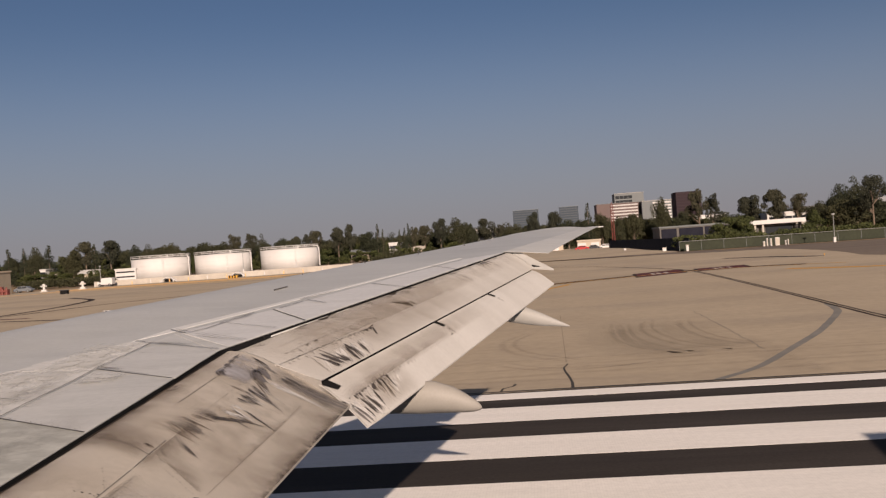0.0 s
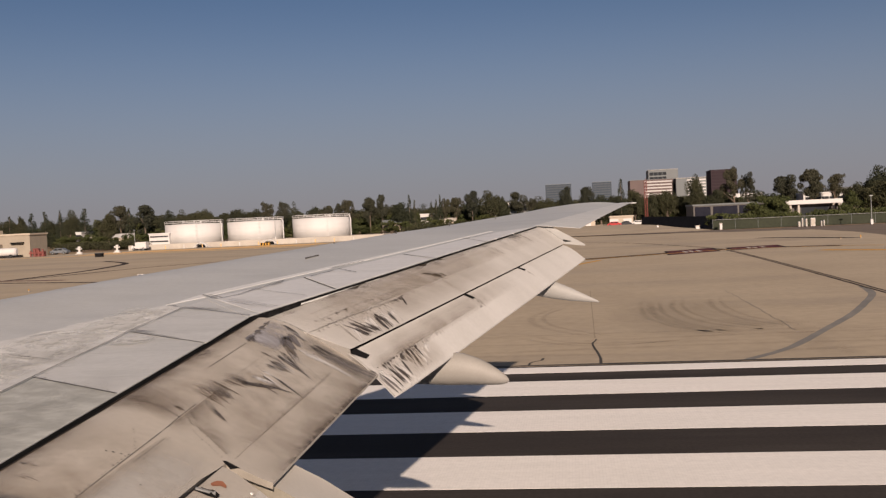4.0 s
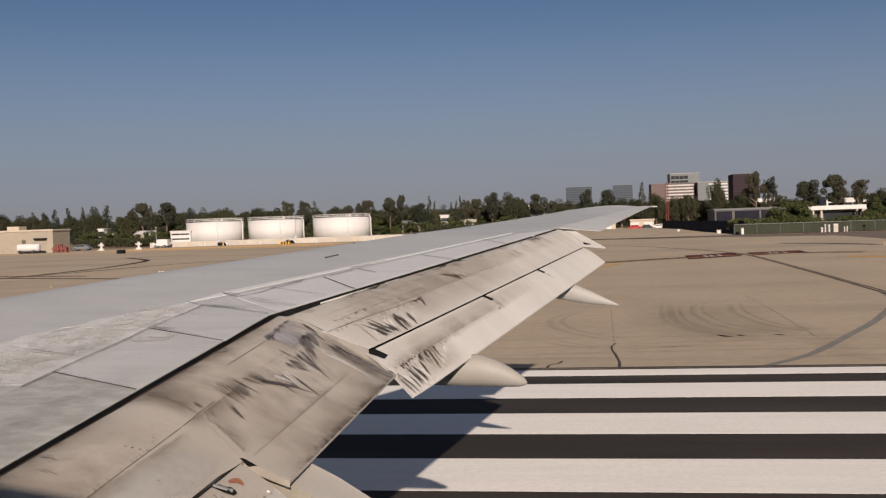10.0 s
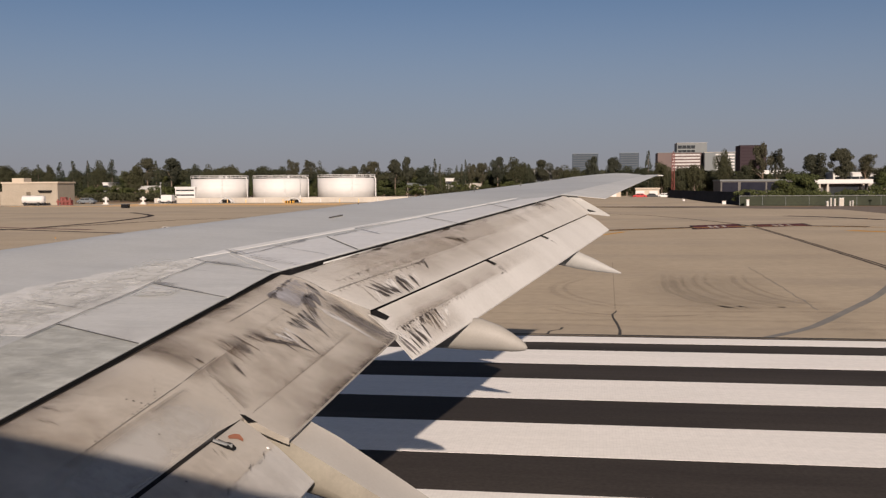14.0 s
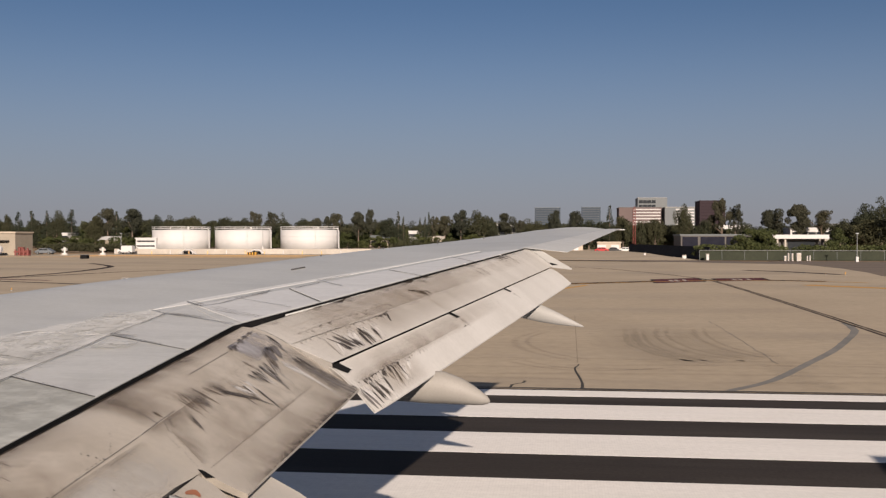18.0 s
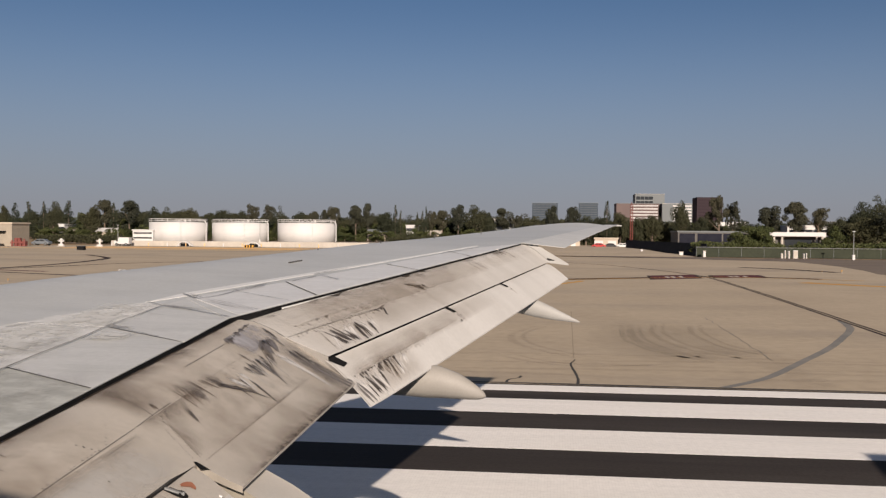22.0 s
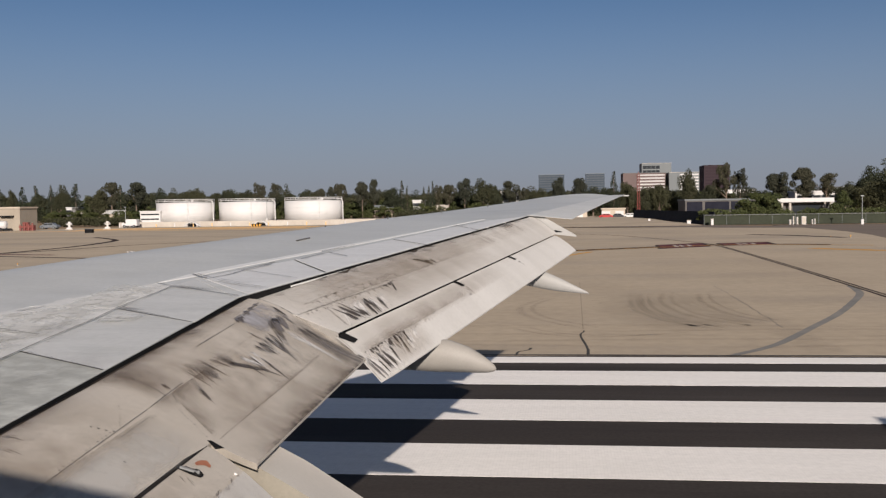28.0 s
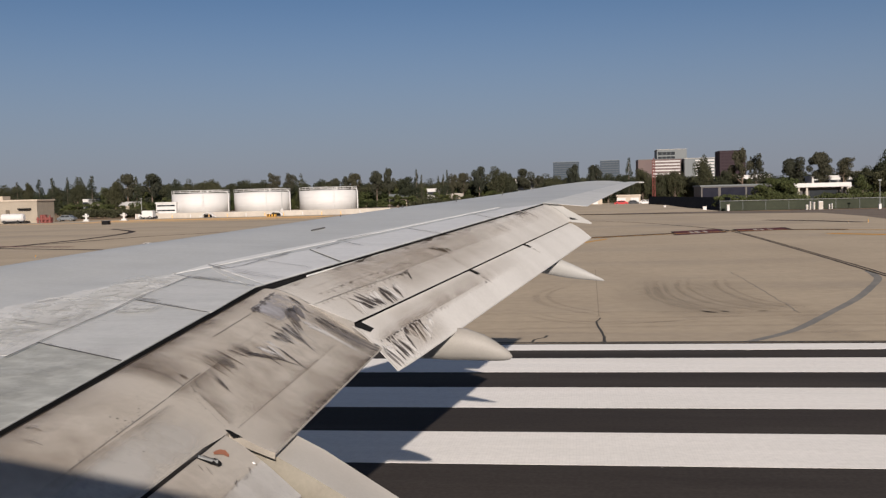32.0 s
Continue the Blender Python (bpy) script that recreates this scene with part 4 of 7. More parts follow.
ob, w = block("office_tower", -27, 2, 1125, 30, 36.5, TEAL, "distant teal glass office block", "office building", GREYB)
window_grid(ob, w, 36, 6, 9, TEALGLASS, 0.04, 12, 0.45)
ob, w = block("office_tower", 26, 47, 1125, 30, 36.8, TEAL, "distant teal glass office block with a flat roof", "office building", GREYB)
window_grid(ob, w, 36, 5, 9, TEALGLASS, 0.04, 12, 0.45)
ob, w = block("office_building", 60, 102, 1000, 40, 33, PINK, "distant pink office building with white window bands", "office building", GREYB)
window_grid(ob, w, 32.4, 1, 8, BANDS, 0.0, 8, 0.42, "white_band", (-8, 21))
ob, w = block("office_building", 98, 134, 1250, 40, 52, GREYB, "tall grey concrete office block with a recessed side", "office building", KERBC)
window_grid(ob, w, 50, 4, 6, GLASS_DARK, 0.0, 16, 0.7, "window", (-17, 4))
ob, w = block("office_building", 104, 133, 990, 40, 32.6, GREYB, "distant office building with white and dark bands", "office building", KERBC)
window_grid(ob, w, 32, 1, 8, BANDS, 0.0, 8, 0.5, "white_band", (-5, 14.5))
ob, w = block("office_tower", 121.5, 143, 875, 30, 34.8, DARKB, "dark maroon office tower", "office building", DARKB)
window_grid(ob, w, 34, 6, 9, MAROONGLASS, 0.05, 10, 0.5)
ob, w = block("office_building", 134, 147, 900, 30, 17.5, KERBC, "low cream office building beside the dark tower", "office building")
window_grid(ob, w, 17, 5, 4, GLASS_DARK, 0.05, 4, 0.4)

ob, w = block("maintenance_building", -128, -115.0, 198, 7, 4.7, TAN, "low tan airfield maintenance building with a flat roof", "building", CREAM)
part("roof_unit", boxed(-6.0, -3.2, 3, 6, 5.05, 5.9), CREAM, ob)
part("awning", boxed(2.4, 5.2, -0.8, 0, 2.9, 3.2), BLACK, ob)
part("door", boxed(1.6, 2.8, -0.1, 0.1, 0, 2.1), GLASS_DARK, ob)
part("door", boxed(-2.2, -0.6, -0.1, 0.1, 0, 2.4), KERBC, ob)
part("wall", boxed(-6, 0.2, -1.6, 0, 0, 2.9), TAN, ob)

ob, w = block("equipment_hut", 9.6, 15.2, 246, 5, 2.3, CREAM, "small cream equipment hut", "shed", CREAM)
part("door", boxed(-2.9, -0.8, -0.08, 0.1, 0, 1.9), WHITE, ob)
part("door", boxed(0.4, 2.4, -0.08, 0.1, 0, 1.9), WHITE, ob)
ob, w = block("equipment_hut", 2.6, 6.0, 247, 5, 2.1, CREAM, "small tan hut half hidden by the wing tip", "shed", CREAM)
part("door", boxed(-0.6, 0.6, -0.08, 0.1, 0, 1.8), WHITE, ob)

ob, w = block("warehouse", 27.5, 43, 228, 14, 4.1, WAREWALL, "long low warehouse with dark glass fronts", "warehouse", GREYB)
for a, b in ((-7.4, -4.0), (-3.4, 1.9), (2.3, 7.5)):
    part("glass_front", boxed(a, b, -0.15, 0.1, 0.2, 3.85), NAVYGLASS, ob)
ob, w = block("pavilion", 44.5, 54.6, 212, 12, 3.4, WAREWALL, "low building with a broad white roof fascia", "building", WHITE)
part("fascia", boxed(-w - 0.6, w + 0.6, -1.8, -0.3, 3.45, 4.30), WHITE, ob)
part("opening", boxed(-2.2, 3.2, -0.12, 0.1, 0.2, 2.9), GLASS_DARK, ob)
for x in (-4.6, -3.0, 3.9, 5.0):
    part("column", boxed(x - 0.18, x + 0.18, -1.5, -1.1, 0, 3.35), KERBC, ob)
ob, w = block("white_building", -130, -123.5, 292, 5, 3.3, WHITE, "small white two-storey site office at the fuel farm", "building", WHITE)
window_grid(ob, w, 3.3, 4, 2, GLASS_DARK, 0.10, 0.35, 0.30)
for x0, x1, y, h in ((-20.6, -14.2, 332.5, 8.0), (-50.5, -47.0, 331, 5.6), (60, 74, 395, 8.0), (-172, -170, 326, 5.0), (60.5, 73.5, 268, 5.9)):
    ob, w = block("white_building", x0, x1, y, 8, h, WHITE, "white flat-roofed building among the trees", "building", WHITE)
    window_grid(ob, w, h, 6, 2, GLASS_DARK, 0.06, 0.5, 0.4)


# ---- red and white lattice mast ----
def mast(x, y, h, half):
    ob = thing("lattice_mast", (x, y, 0), "red lattice antenna mast on the dirt mound", "mast")
    for sx in (-1, 1):
        for sy in (-1, 1):
            part("leg", tube((sx * half, sy * half, 0), (sx * half * 0.8, sy * half * 0.8, h), 0.07, 0.06, 6), REDSTEEL, ob)
    n = 14
    for k in range(n):
        z0, z1 = h * k / n, h * (k + 1) / n
        s = -1 if k % 2 else 1
        for sy in (-1, 1):
            for p, q in (((-s * half, sy * half, z0), (s * half * 0.9, sy * half, z1)), ((sy * half, -s * half, z0), (sy * half, s * half * 0.9, z1)), ((-half, sy * half, z0), (half, sy * half, z0))):
                part("brace", tube(p, q, 0.04, 0.04, 4), REDSTEEL, ob)
    part("lamp", tube((0, 0, h), (0, 0, h + 0.5), 0.12, 0.08, 8), REDSTEEL, ob)


mast(18.9, 252, 11.1, 0.33)

# dirt mound round the huts, and the dark retaining screen beside it
bm = bmesh.new()
nx, ny = 40, 10
gv = [[bm.verts.new((lerp(-45, 24, i / nx), lerp(163, 262, j / ny), -0.08 + 0.55 * min(1, j / 1.5) * min(1, (nx - i) / 4) * min(1, i / 10) + 0.12 * noise.noise(Vector((i * 0.3, j * 0.5, 0))))) for j in range(ny + 1)] for i in range(nx + 1)]
for i in range(nx):
    for j in range(ny):
        bm.faces.new((gv[i][j], gv[i + 1][j], gv[i + 1][j + 1], gv[i][j + 1]))
me = bpy.data.meshes.new("mound")
bm.to_mesh(me)
bm.free()
me.materials.append(CONCRETE)
me.polygons.foreach_set("use_smooth", [True] * len(me.polygons))
structure("ground_mound", me, "low pale dirt mound below the huts")
screen = thing("retaining_screen", (0, 0, 0), "long black screened bank running to the fence corner", "fence")
for k in range(10):
    a, b = k / 10, (k + 1) / 10
    x0, x1, y0, y1 = lerp(16, 24.6, a), lerp(16, 24.6, b), lerp(232, 168, a), lerp(232, 168, b)
    bm = bmesh.new()
    vs = [bm.verts.new(p) for p in ((x0, y0, 0), (x1, y1, 0), (x1 + 0.5, y1 + 1, 2.2), (x0 + 0.5, y0 + 1, 2.2), (x0 + 1.2, y0 + 2, 0), (x1 + 1.2, y1 + 2, 0))]
    for f in ((0, 1, 2, 3), (3, 2, 5, 4), (0, 3, 4), (1, 5, 2), (0, 4, 5, 1)):
        bm.faces.new([vs[i] for i in f])
    part("panel", bm, TARP, screen)

# ---- perimeter fence with its green windscreen, hedge behind ----
fence = thing("perimeter_fence", (0, 0, 0), "chain-link fence with green windscreen mesh along the airfield", "fence")
FA, FB = Vector((23.3, 168)), Vector((420, 140))
n = 110
for k in range(n):
    p, q = FA.lerp(FB, k / n), FA.lerp(FB, (k + 1) / n)
    bm = bmesh.new()
    vs = [bm.verts.new(c) for c in ((p.x, p.y, 0), (q.x, q.y, 0), (q.x, q.y, 1.5), (p.x, p.y, 1.5), (p.x, p.y + 0.03, 0), (q.x, q.y + 0.03, 0), (q.x, q.y + 0.03, 1.5), (p.x, p.y + 0.03, 1.5))]
    for f in ((0, 1, 2, 3), (7, 6, 5, 4), (3, 2, 6, 7), (0, 4, 5, 1), (0, 3, 7, 4), (1, 5, 6, 2)):
        bm.faces.new([vs[i] for i in f])
    part("windscreen_panel", bm, SHADEMESH, fence)
    part("post", tube((p.x, p.y, 0), (p.x, p.y, 1.72), 0.035, None, 6), GREYB, fence)
    part("top_rail", tube((p.x, p.y - 0.02, 1.62), (q.x, q.y - 0.02, 1.62), 0.05, None, 5), STEEL, fence)
rnd2 = random.Random(9)
clumps = []
for k in range(240):
    p = FA.lerp(FB, k / 240 * 0.55)
    clumps.append(((p.x + 1, p.y + rnd2.uniform(5, 12), rnd2.uniform(0.7, 1.6)), (1.3, 1.4, rnd2.uniform(0.5, 0.85))))
    clumps.append(((p.x + rnd2.uniform(0, 2), p.y + rnd2.uniform(5, 9), rnd2.uniform(1.7, 2.15)), (1.3, 1.4, rnd2.uniform(0.4, 0.6))))
vs, fs = leaf_cloud(rnd2, clumps, 70000, 0.17)
tagged(new("hedge", mesh_from("hedge", vs, fs, LEAFGREEN)), "long clipped green hedge behind the fence", "hedge", kind="stuff")
clumps = []
for k in range(150):
    x = lerp(-45, 24, k / 150)
    clumps.append(((x, rnd2.uniform(263, 270), rnd2.uniform(0.5, 2.6)), (1.6, 1.6, 1.0)))
for k in range(160):
    clumps.append(((lerp(-131, -108, k / 160), rnd2.uniform(236, 242), rnd2.uniform(0.6, 1.7)), (1.3, 1.3, 0.8)))
vs, fs = leaf_cloud(rnd2, clumps, 22000, 0.22)
tagged(new("scrub", mesh_from("scrub", vs, fs, LEAF)), "dark scrub behind the huts", "bushes", kind="stuff")


# ---- marks of wear on the wing ----
def stain(name, colour, count, start, slope, gain, soft=0.25, rough=0.7):
    """A thin film of dirt or scraped paint that thins out along its length into ragged points."""
    m = bpy.data.materials.new(name)
    m.use_nodes = True
    nt = m.node_tree
    b = nt.nodes["Principled BSDF"]
    b.inputs["Base Color"].default_value = (*colour, 1)
    b.inputs["Roughness"].default_value = rough
    uv, sp = nt.nodes.new("ShaderNodeTexCoord"), nt.nodes.new("ShaderNodeSeparateXYZ")
    nt.links.new(uv.outputs["UV"], sp.inputs[0])

    def op(kind, x, y, clamp=False):
        n = nt.nodes.new("ShaderNodeMath")
        n.operation, n.use_clamp = kind, clamp
        for i, v in enumerate((x, y)):
            if isinstance(v, (int, float)):
                n.inputs[i].default_value = v
            else:
                nt.links.new(v, n.inputs[i])
        return n.outputs[0]

    oi = nt.nodes.new("ShaderNodeObjectInfo")
    cm = nt.nodes.new("ShaderNodeCombineXYZ")
    nt.links.new(op('MULTIPLY', sp.outputs[0], float(count)), cm.inputs[0])
    nt.links.new(op('MULTIPLY', sp.outputs[1], 0.9), cm.inputs[1])
    nt.links.new(op('MULTIPLY', oi.outputs["Random"], 50.0), cm.inputs[2])
    nz = nt.nodes.new("ShaderNodeTexNoise")
    nz.inputs["Scale"].default_value, nz.inputs["Detail"].default_value, nz.inputs["Roughness"].default_value = 1.0, 5, 0.65
    nt.links.new(cm.outputs[0], nz.inputs["Vector"])
    low = nt.nodes.new("ShaderNodeTexNoise")
    low.inputs["Scale"].default_value, low.inputs["Detail"].default_value = 0.42, 2
    nt.links.new(cm.outputs[0], low.inputs["Vector"])
    shift = op('MULTIPLY', op('SUBTRACT', low.outputs["Fac"], 0.5), 0.75)
    along = op('SUBTRACT', sp.outputs[1], op('MULTIPLY', low.outputs["Fac"], 0.12))
    limit = op('ADD', op('ADD', op('MULTIPLY', along, slope), start), shift)
    a = op('MULTIPLY', op('SUBTRACT', nz.outputs["Fac"], limit), gain, True)
    side = op('MULTIPLY', op('MULTIPLY', sp.outputs[0], op('SUBTRACT', 1.0, sp.outputs[0])), 4.0 / max(soft, 0.01) * 0.5, True)
    head = op('MULTIPLY', op('MAXIMUM', along, 0.0), 1.0 / max(soft * 0.5, 0.01), True)
    tail = op('MULTIPLY', op('SUBTRACT', 1.0, sp.outputs[1]), 1.0 / max(soft * 0.6, 0.01), True)
    nt.links.new(op('MULTIPLY', op('MULTIPLY', a, side), op('MULTIPLY', head, tail)), b.inputs["Alpha"])
    return m


BAREMET = stain("rubbed_bare_metal", (0.40, 0.39, 0.40), 4, 0.16, 0.20, 2.6, 0.22, 0.4)


def patch(name, f, a0, a1, u0, u1, material, parent, lift=0.003, na=10, nu=10, skew=0.0, flip=False, label=""):
    """A thin film that lies on a surface f(a, u)."""
    vs, fs, uvs = [], [], []
    for i in range(na + 1):
        for j in range(nu + 1):
            s, t = i / na, j / nu
            p = Vector(f(lerp(a0, a1, s) + skew * t, lerp(u0, u1, t)))
            vs.append((p.x + lift * 0.35, p.y, p.z + lift))
            uvs.append((s, 1 - t if flip else t))
    for i in range(na):
        for j in range(nu):
            k = i * (nu + 1) + j
            fs.append((k, k + nu + 1, k + nu + 2, k + 1))
    me = mesh_from(name, vs, fs, material, True)
    layer = me.uv_layers.new(name="UVMap")
    for lp in me.loops:
        layer.data[lp.index].uv = uvs[lp.vertex_index]
    if me.polygons[0].normal.z < 0:
        me.flip_normals()
    return part(name, me, material, parent, label)


def seam_on(f, points, width, parent, material=None, lift=0.004, name="panel_line"):
    """A narrow line over a surface through points (a, u)."""
    pts = []
    for (a, u), (c, v) in zip(points, points[1:]):
        for k in range(8):
            pts.append(Vector(f(lerp(a, c, k / 8), lerp(u, v, k / 8))))
    pts.append(Vector(f(*points[-1])))
    vs = []
    for i, p in enumerate(pts):
        d = (pts[min(i + 1, len(pts) - 1)] - pts[max(i - 1, 0)]).normalized()
        n = d.cross(Vector((0, 0, 1))).normalized() * width / 2
        vs += [p + n + Vector((lift * 0.3, 0, lift)), p - n + Vector((lift * 0.3, 0, lift))]
    me = mesh_from(name, vs, [(2 * i, 2 * i + 1, 2 * i + 3, 2 * i + 2) for i in range(len(pts) - 1)], material or SEAM)
    if me.polygons[0].normal.z < 0:
        me.flip_normals()
    return part(name, me, material or SEAM, parent)


def rivets_on(f, p, q, count, parent, size=0.0042, jitter=0.0, skip=0.0, seed=1):
    rnd = random.Random(seed)
    vs, fs = [], []
    for k in range(count):
        if rnd.random() < skip:
            continue
        t = k / max(count - 1, 1)
        c = Vector(f(lerp(p[0], q[0], t) + rnd.uniform(-jitter, jitter), lerp(p[1], q[1], t) + rnd.uniform(-jitter, jitter) * 0.5)) + Vector((0.001, 0, 0.004))
        i = len(vs)
        s = size * rnd.uniform(0.7, 1.2)
        for h in range(6):
            vs.append(c + Vector((s * math.cos(h * math.pi / 3), s * math.sin(h * math.pi / 3), -0.45 * s * math.cos(h * math.pi / 3))))
        fs.append(tuple(range(i, i + 6)))
    ob = part("rivet_row", mesh_from("rivet_row", vs, fs, SEAM), SEAM, parent)
    ob["kind"] = "stuff"
    return ob


IN = inboard_top
# black films painted as the shade in the gap behind the spoilers
patch("gap_seal", IN, 0.6, 6.96, 0.0, 0.085, BLACK, flap_in, 0.0025, 12, 2)
patch("gap_seal", main_top, 0.0, 0.985, 0.0, 0.05, BLACK, flap_out, 0.0055, 20, 2)
# inboard flap: grime, scraped paint, feathered soot and the bare repair patch
def brush(name, colour, rough=0.7, body=0.9, hard=2.2, fray=2.6, lead=1.6):
    """Thin soot or bare paint dragged out into a soft-edged tongue: thin at its root, full towards the point."""
    m = bpy.data.materials.new(name)
    m.use_nodes = True
    nt = m.node_tree
    b = nt.nodes["Principled BSDF"]
    b.inputs["Base Color"].default_value = (*colour, 1)
    b.inputs["Roughness"].default_value = rough
    uv, sp = nt.nodes.new("ShaderNodeTexCoord"), nt.nodes.new("ShaderNodeSeparateXYZ")
    nt.links.new(uv.outputs["UV"], sp.inputs[0])

    def op(kind, x, y, clamp=False):
        n = nt.nodes.new("ShaderNodeMath")
        n.operation, n.use_clamp = kind, clamp
        for i, v in enumerate((x, y)):
            if isinstance(v, (int, float)):
                n.inputs[i].default_value = v
            else:
                nt.links.new(v, n.inputs[i])
        return n.outputs[0]

    across = op('MULTIPLY', op('MULTIPLY', sp.outputs[0], op('SUBTRACT', 1.0, sp.outputs[0])), 4.0, True)
    head = op('MULTIPLY', sp.outputs[1], lead, True)
    tail = op('MULTIPLY', op('SUBTRACT', 1.0, sp.outputs[1]), 4.5, True)
    full = op('MULTIPLY', op('MULTIPLY', across, head), tail)
    grain = op('SUBTRACT', noise_node(nt, 62, (0.07, 1.7, 0.07), 4, 0.7), 0.5)
    frayed = op('MULTIPLY', op('SUBTRACT', op('ADD', op('MULTIPLY', full, 1.05), op('MULTIPLY', grain, fray)), 0.16), hard, True)
    faded = op('MULTIPLY', frayed, op('POWER', full, 0.45))
    nt.links.new(op('MULTIPLY', faded, body, True), b.inputs["Alpha"])
    return m


def film(name, colour, scale, lo, hi, strength, rough=0.6, stretch=(1, 1, 1), rim=False):
    """A cloudy film of grime or chalked paint with no edge of its own."""
    m = bpy.data.materials.new(name)
    m.use_nodes = True
    nt = m.node_tree
    b = nt.nodes["Principled BSDF"]
    b.inputs["Base Color"].default_value = (*colour, 1)
    b.inputs["Roughness"].default_value = rough
    uv, sp = nt.nodes.new("ShaderNodeTexCoord"), nt.nodes.new("ShaderNodeSeparateXYZ")
    nt.links.new(uv.outputs["UV"], sp.inputs[0])
    edge = None
    for k in (0, 1):
        inv, mu, sm = nt.nodes.new("ShaderNodeMath"), nt.nodes.new("ShaderNodeMath"), nt.nodes.new("ShaderNodeMath")
        inv.operation, mu.operation, sm.operation, sm.use_clamp = 'SUBTRACT', 'MULTIPLY', 'MULTIPLY', True
        inv.inputs[0].default_value = 1.0
        nt.links.new(sp.outputs[k], inv.inputs[1])
        nt.links.new(sp.outputs[k], mu.inputs[0])
        nt.links.new(inv.outputs[0], mu.inputs[1])
        nt.links.new(mu.outputs[0], sm.inputs[0])
        sm.inputs[1].default_value = 5.0
        if rim and k:
            mu.inputs[1].default_value, sm.inputs[1].default_value = 1.0, 1.0
            nt.links.remove(mu.inputs[1].links[0])
            nt.links.new(inv.outputs[0], mu.inputs[0])
            mu.operation, mu.inputs[1].default_value = 'POWER', 1.7
        if edge is None:
            edge = sm.outputs[0]
        else:
            both = nt.nodes.new("ShaderNodeMath")
            both.operation = 'MULTIPLY'
            nt.links.new(edge, both.inputs[0])
            nt.links.new(sm.outputs[0], both.inputs[1])
            edge = both.outputs[0]
    rng, out = nt.nodes.new("ShaderNodeMapRange"), nt.nodes.new("ShaderNodeMath")
    rng.inputs["From Min"].default_value, rng.inputs["From Max"].default_value, rng.inputs["To Max"].default_value = lo, hi, strength
    nt.links.new(noise_node(nt, scale, stretch, 6, 0.65), rng.inputs[0])
    out.operation = 'MULTIPLY'
    nt.links.new(rng.outputs[0], out.inputs[0])
    nt.links.new(edge, out.inputs[1])
    nt.links.new(out.outputs[0], b.inputs["Alpha"])
    return m


BROWNFILM = film("cloudy_brown_grime", (0.27, 0.21, 0.155), 2.2, 0.40, 0.75, 0.42)
PALEFILM = film("thin_brown_grime", (0.33, 0.27, 0.21), 1.8, 0.38, 0.75, 0.40)
CHALK = film("chalked_pale_paint", (0.63, 0.635, 0.615), 6.0, 0.42, 0.54, 0.85)
GREYFILM = film("cloudy_grey_smudge", (0.20, 0.19, 0.175), 2.6, 0.42, 0.75, 0.28)
EVENFILM = film("even_brown_soil", (0.27, 0.215, 0.165), 2.4, 0.10, 0.62, 0.30, stretch=(0.5, 1.6, 0.5))
RIMFILM = film("soil_along_an_edge", (0.17, 0.125, 0.09), 3.4, 0.25, 0.62, 0.72, rim=True, stretch=(0.6, 1.4, 0.6))
RIMSOFT = film("thin_soil_along_an_edge", (0.24, 0.19, 0.145), 3.4, 0.25, 0.7, 0.42, rim=True, stretch=(0.6, 1.4, 0.6))
RIBFILM = film("grey_rubbed_band", (0.21, 0.185, 0.165), 4.0, 0.05, 0.6, 0.55, stretch=(2, 1, 1))
GREYPALE = film("pale_grey_clouding", (0.56, 0.545, 0.515), 3.0, 0.25, 0.6, 0.7)
RAGGED = film("ragged_black_edge", (0.075, 0.058, 0.05), 9.0, 0.44, 0.58, 0.95, rim=True, stretch=(1, 1.6, 1))
SOOTB = brush("soot_tongues", (0.066, 0.056, 0.052), body=0.96, hard=2.3, lead=2.2)
CLOUDB = brush("soot_cloud", (0.115, 0.095, 0.082), body=0.62, hard=1.1, fray=0.9)
BROWNB = brush("brown_grime_tongues", (0.22, 0.175, 0.13), body=0.38, hard=1.2, fray=1.8)
BROWND = brush("brown_soot_fan", (0.15, 0.115, 0.088), body=0.85, hard=1.4, fray=1.8)
BAREB = brush("bare_bright_tongues", (0.76, 0.74, 0.71), 0.45, 0.75, 1.8, 2.2, 2.6)
SOFTB = brush("soft_soot_cloud", (0.17, 0.14, 0.115), body=0.24, hard=0.9, fray=1.4)
GREYB2 = brush("rubbed_grey_tongues", (0.17, 0.155, 0.15), 0.55, 1.0)


def feathers(f, base0, base1, reach0, reach1, count, width, material, parent, seed, spread=0.4, lift=0.004, name="soot_streak"):
    """Tongues that start along a line (a, u) and run out over the surface by reach (da, du)."""
    rnd = random.Random(seed)
    rows = []
    for k in range(count):
        t = (k + rnd.uniform(0.1, 0.9)) / count
        a, u = lerp(base0[0], base1[0], t), lerp(base0[1], base1[1], t) + rnd.uniform(-0.012, 0.012)
        g = 1 - spread + spread * 2.4 * rnd.random() ** 2.2
        rows.append((a, u, a + lerp(reach0[0], reach1[0], t) * g, u + lerp(reach0[1], reach1[1], t) * g, width * rnd.uniform(0.4, 1.7)))
    return tongues(f, rows, material, parent, seed, lift, name, 0)


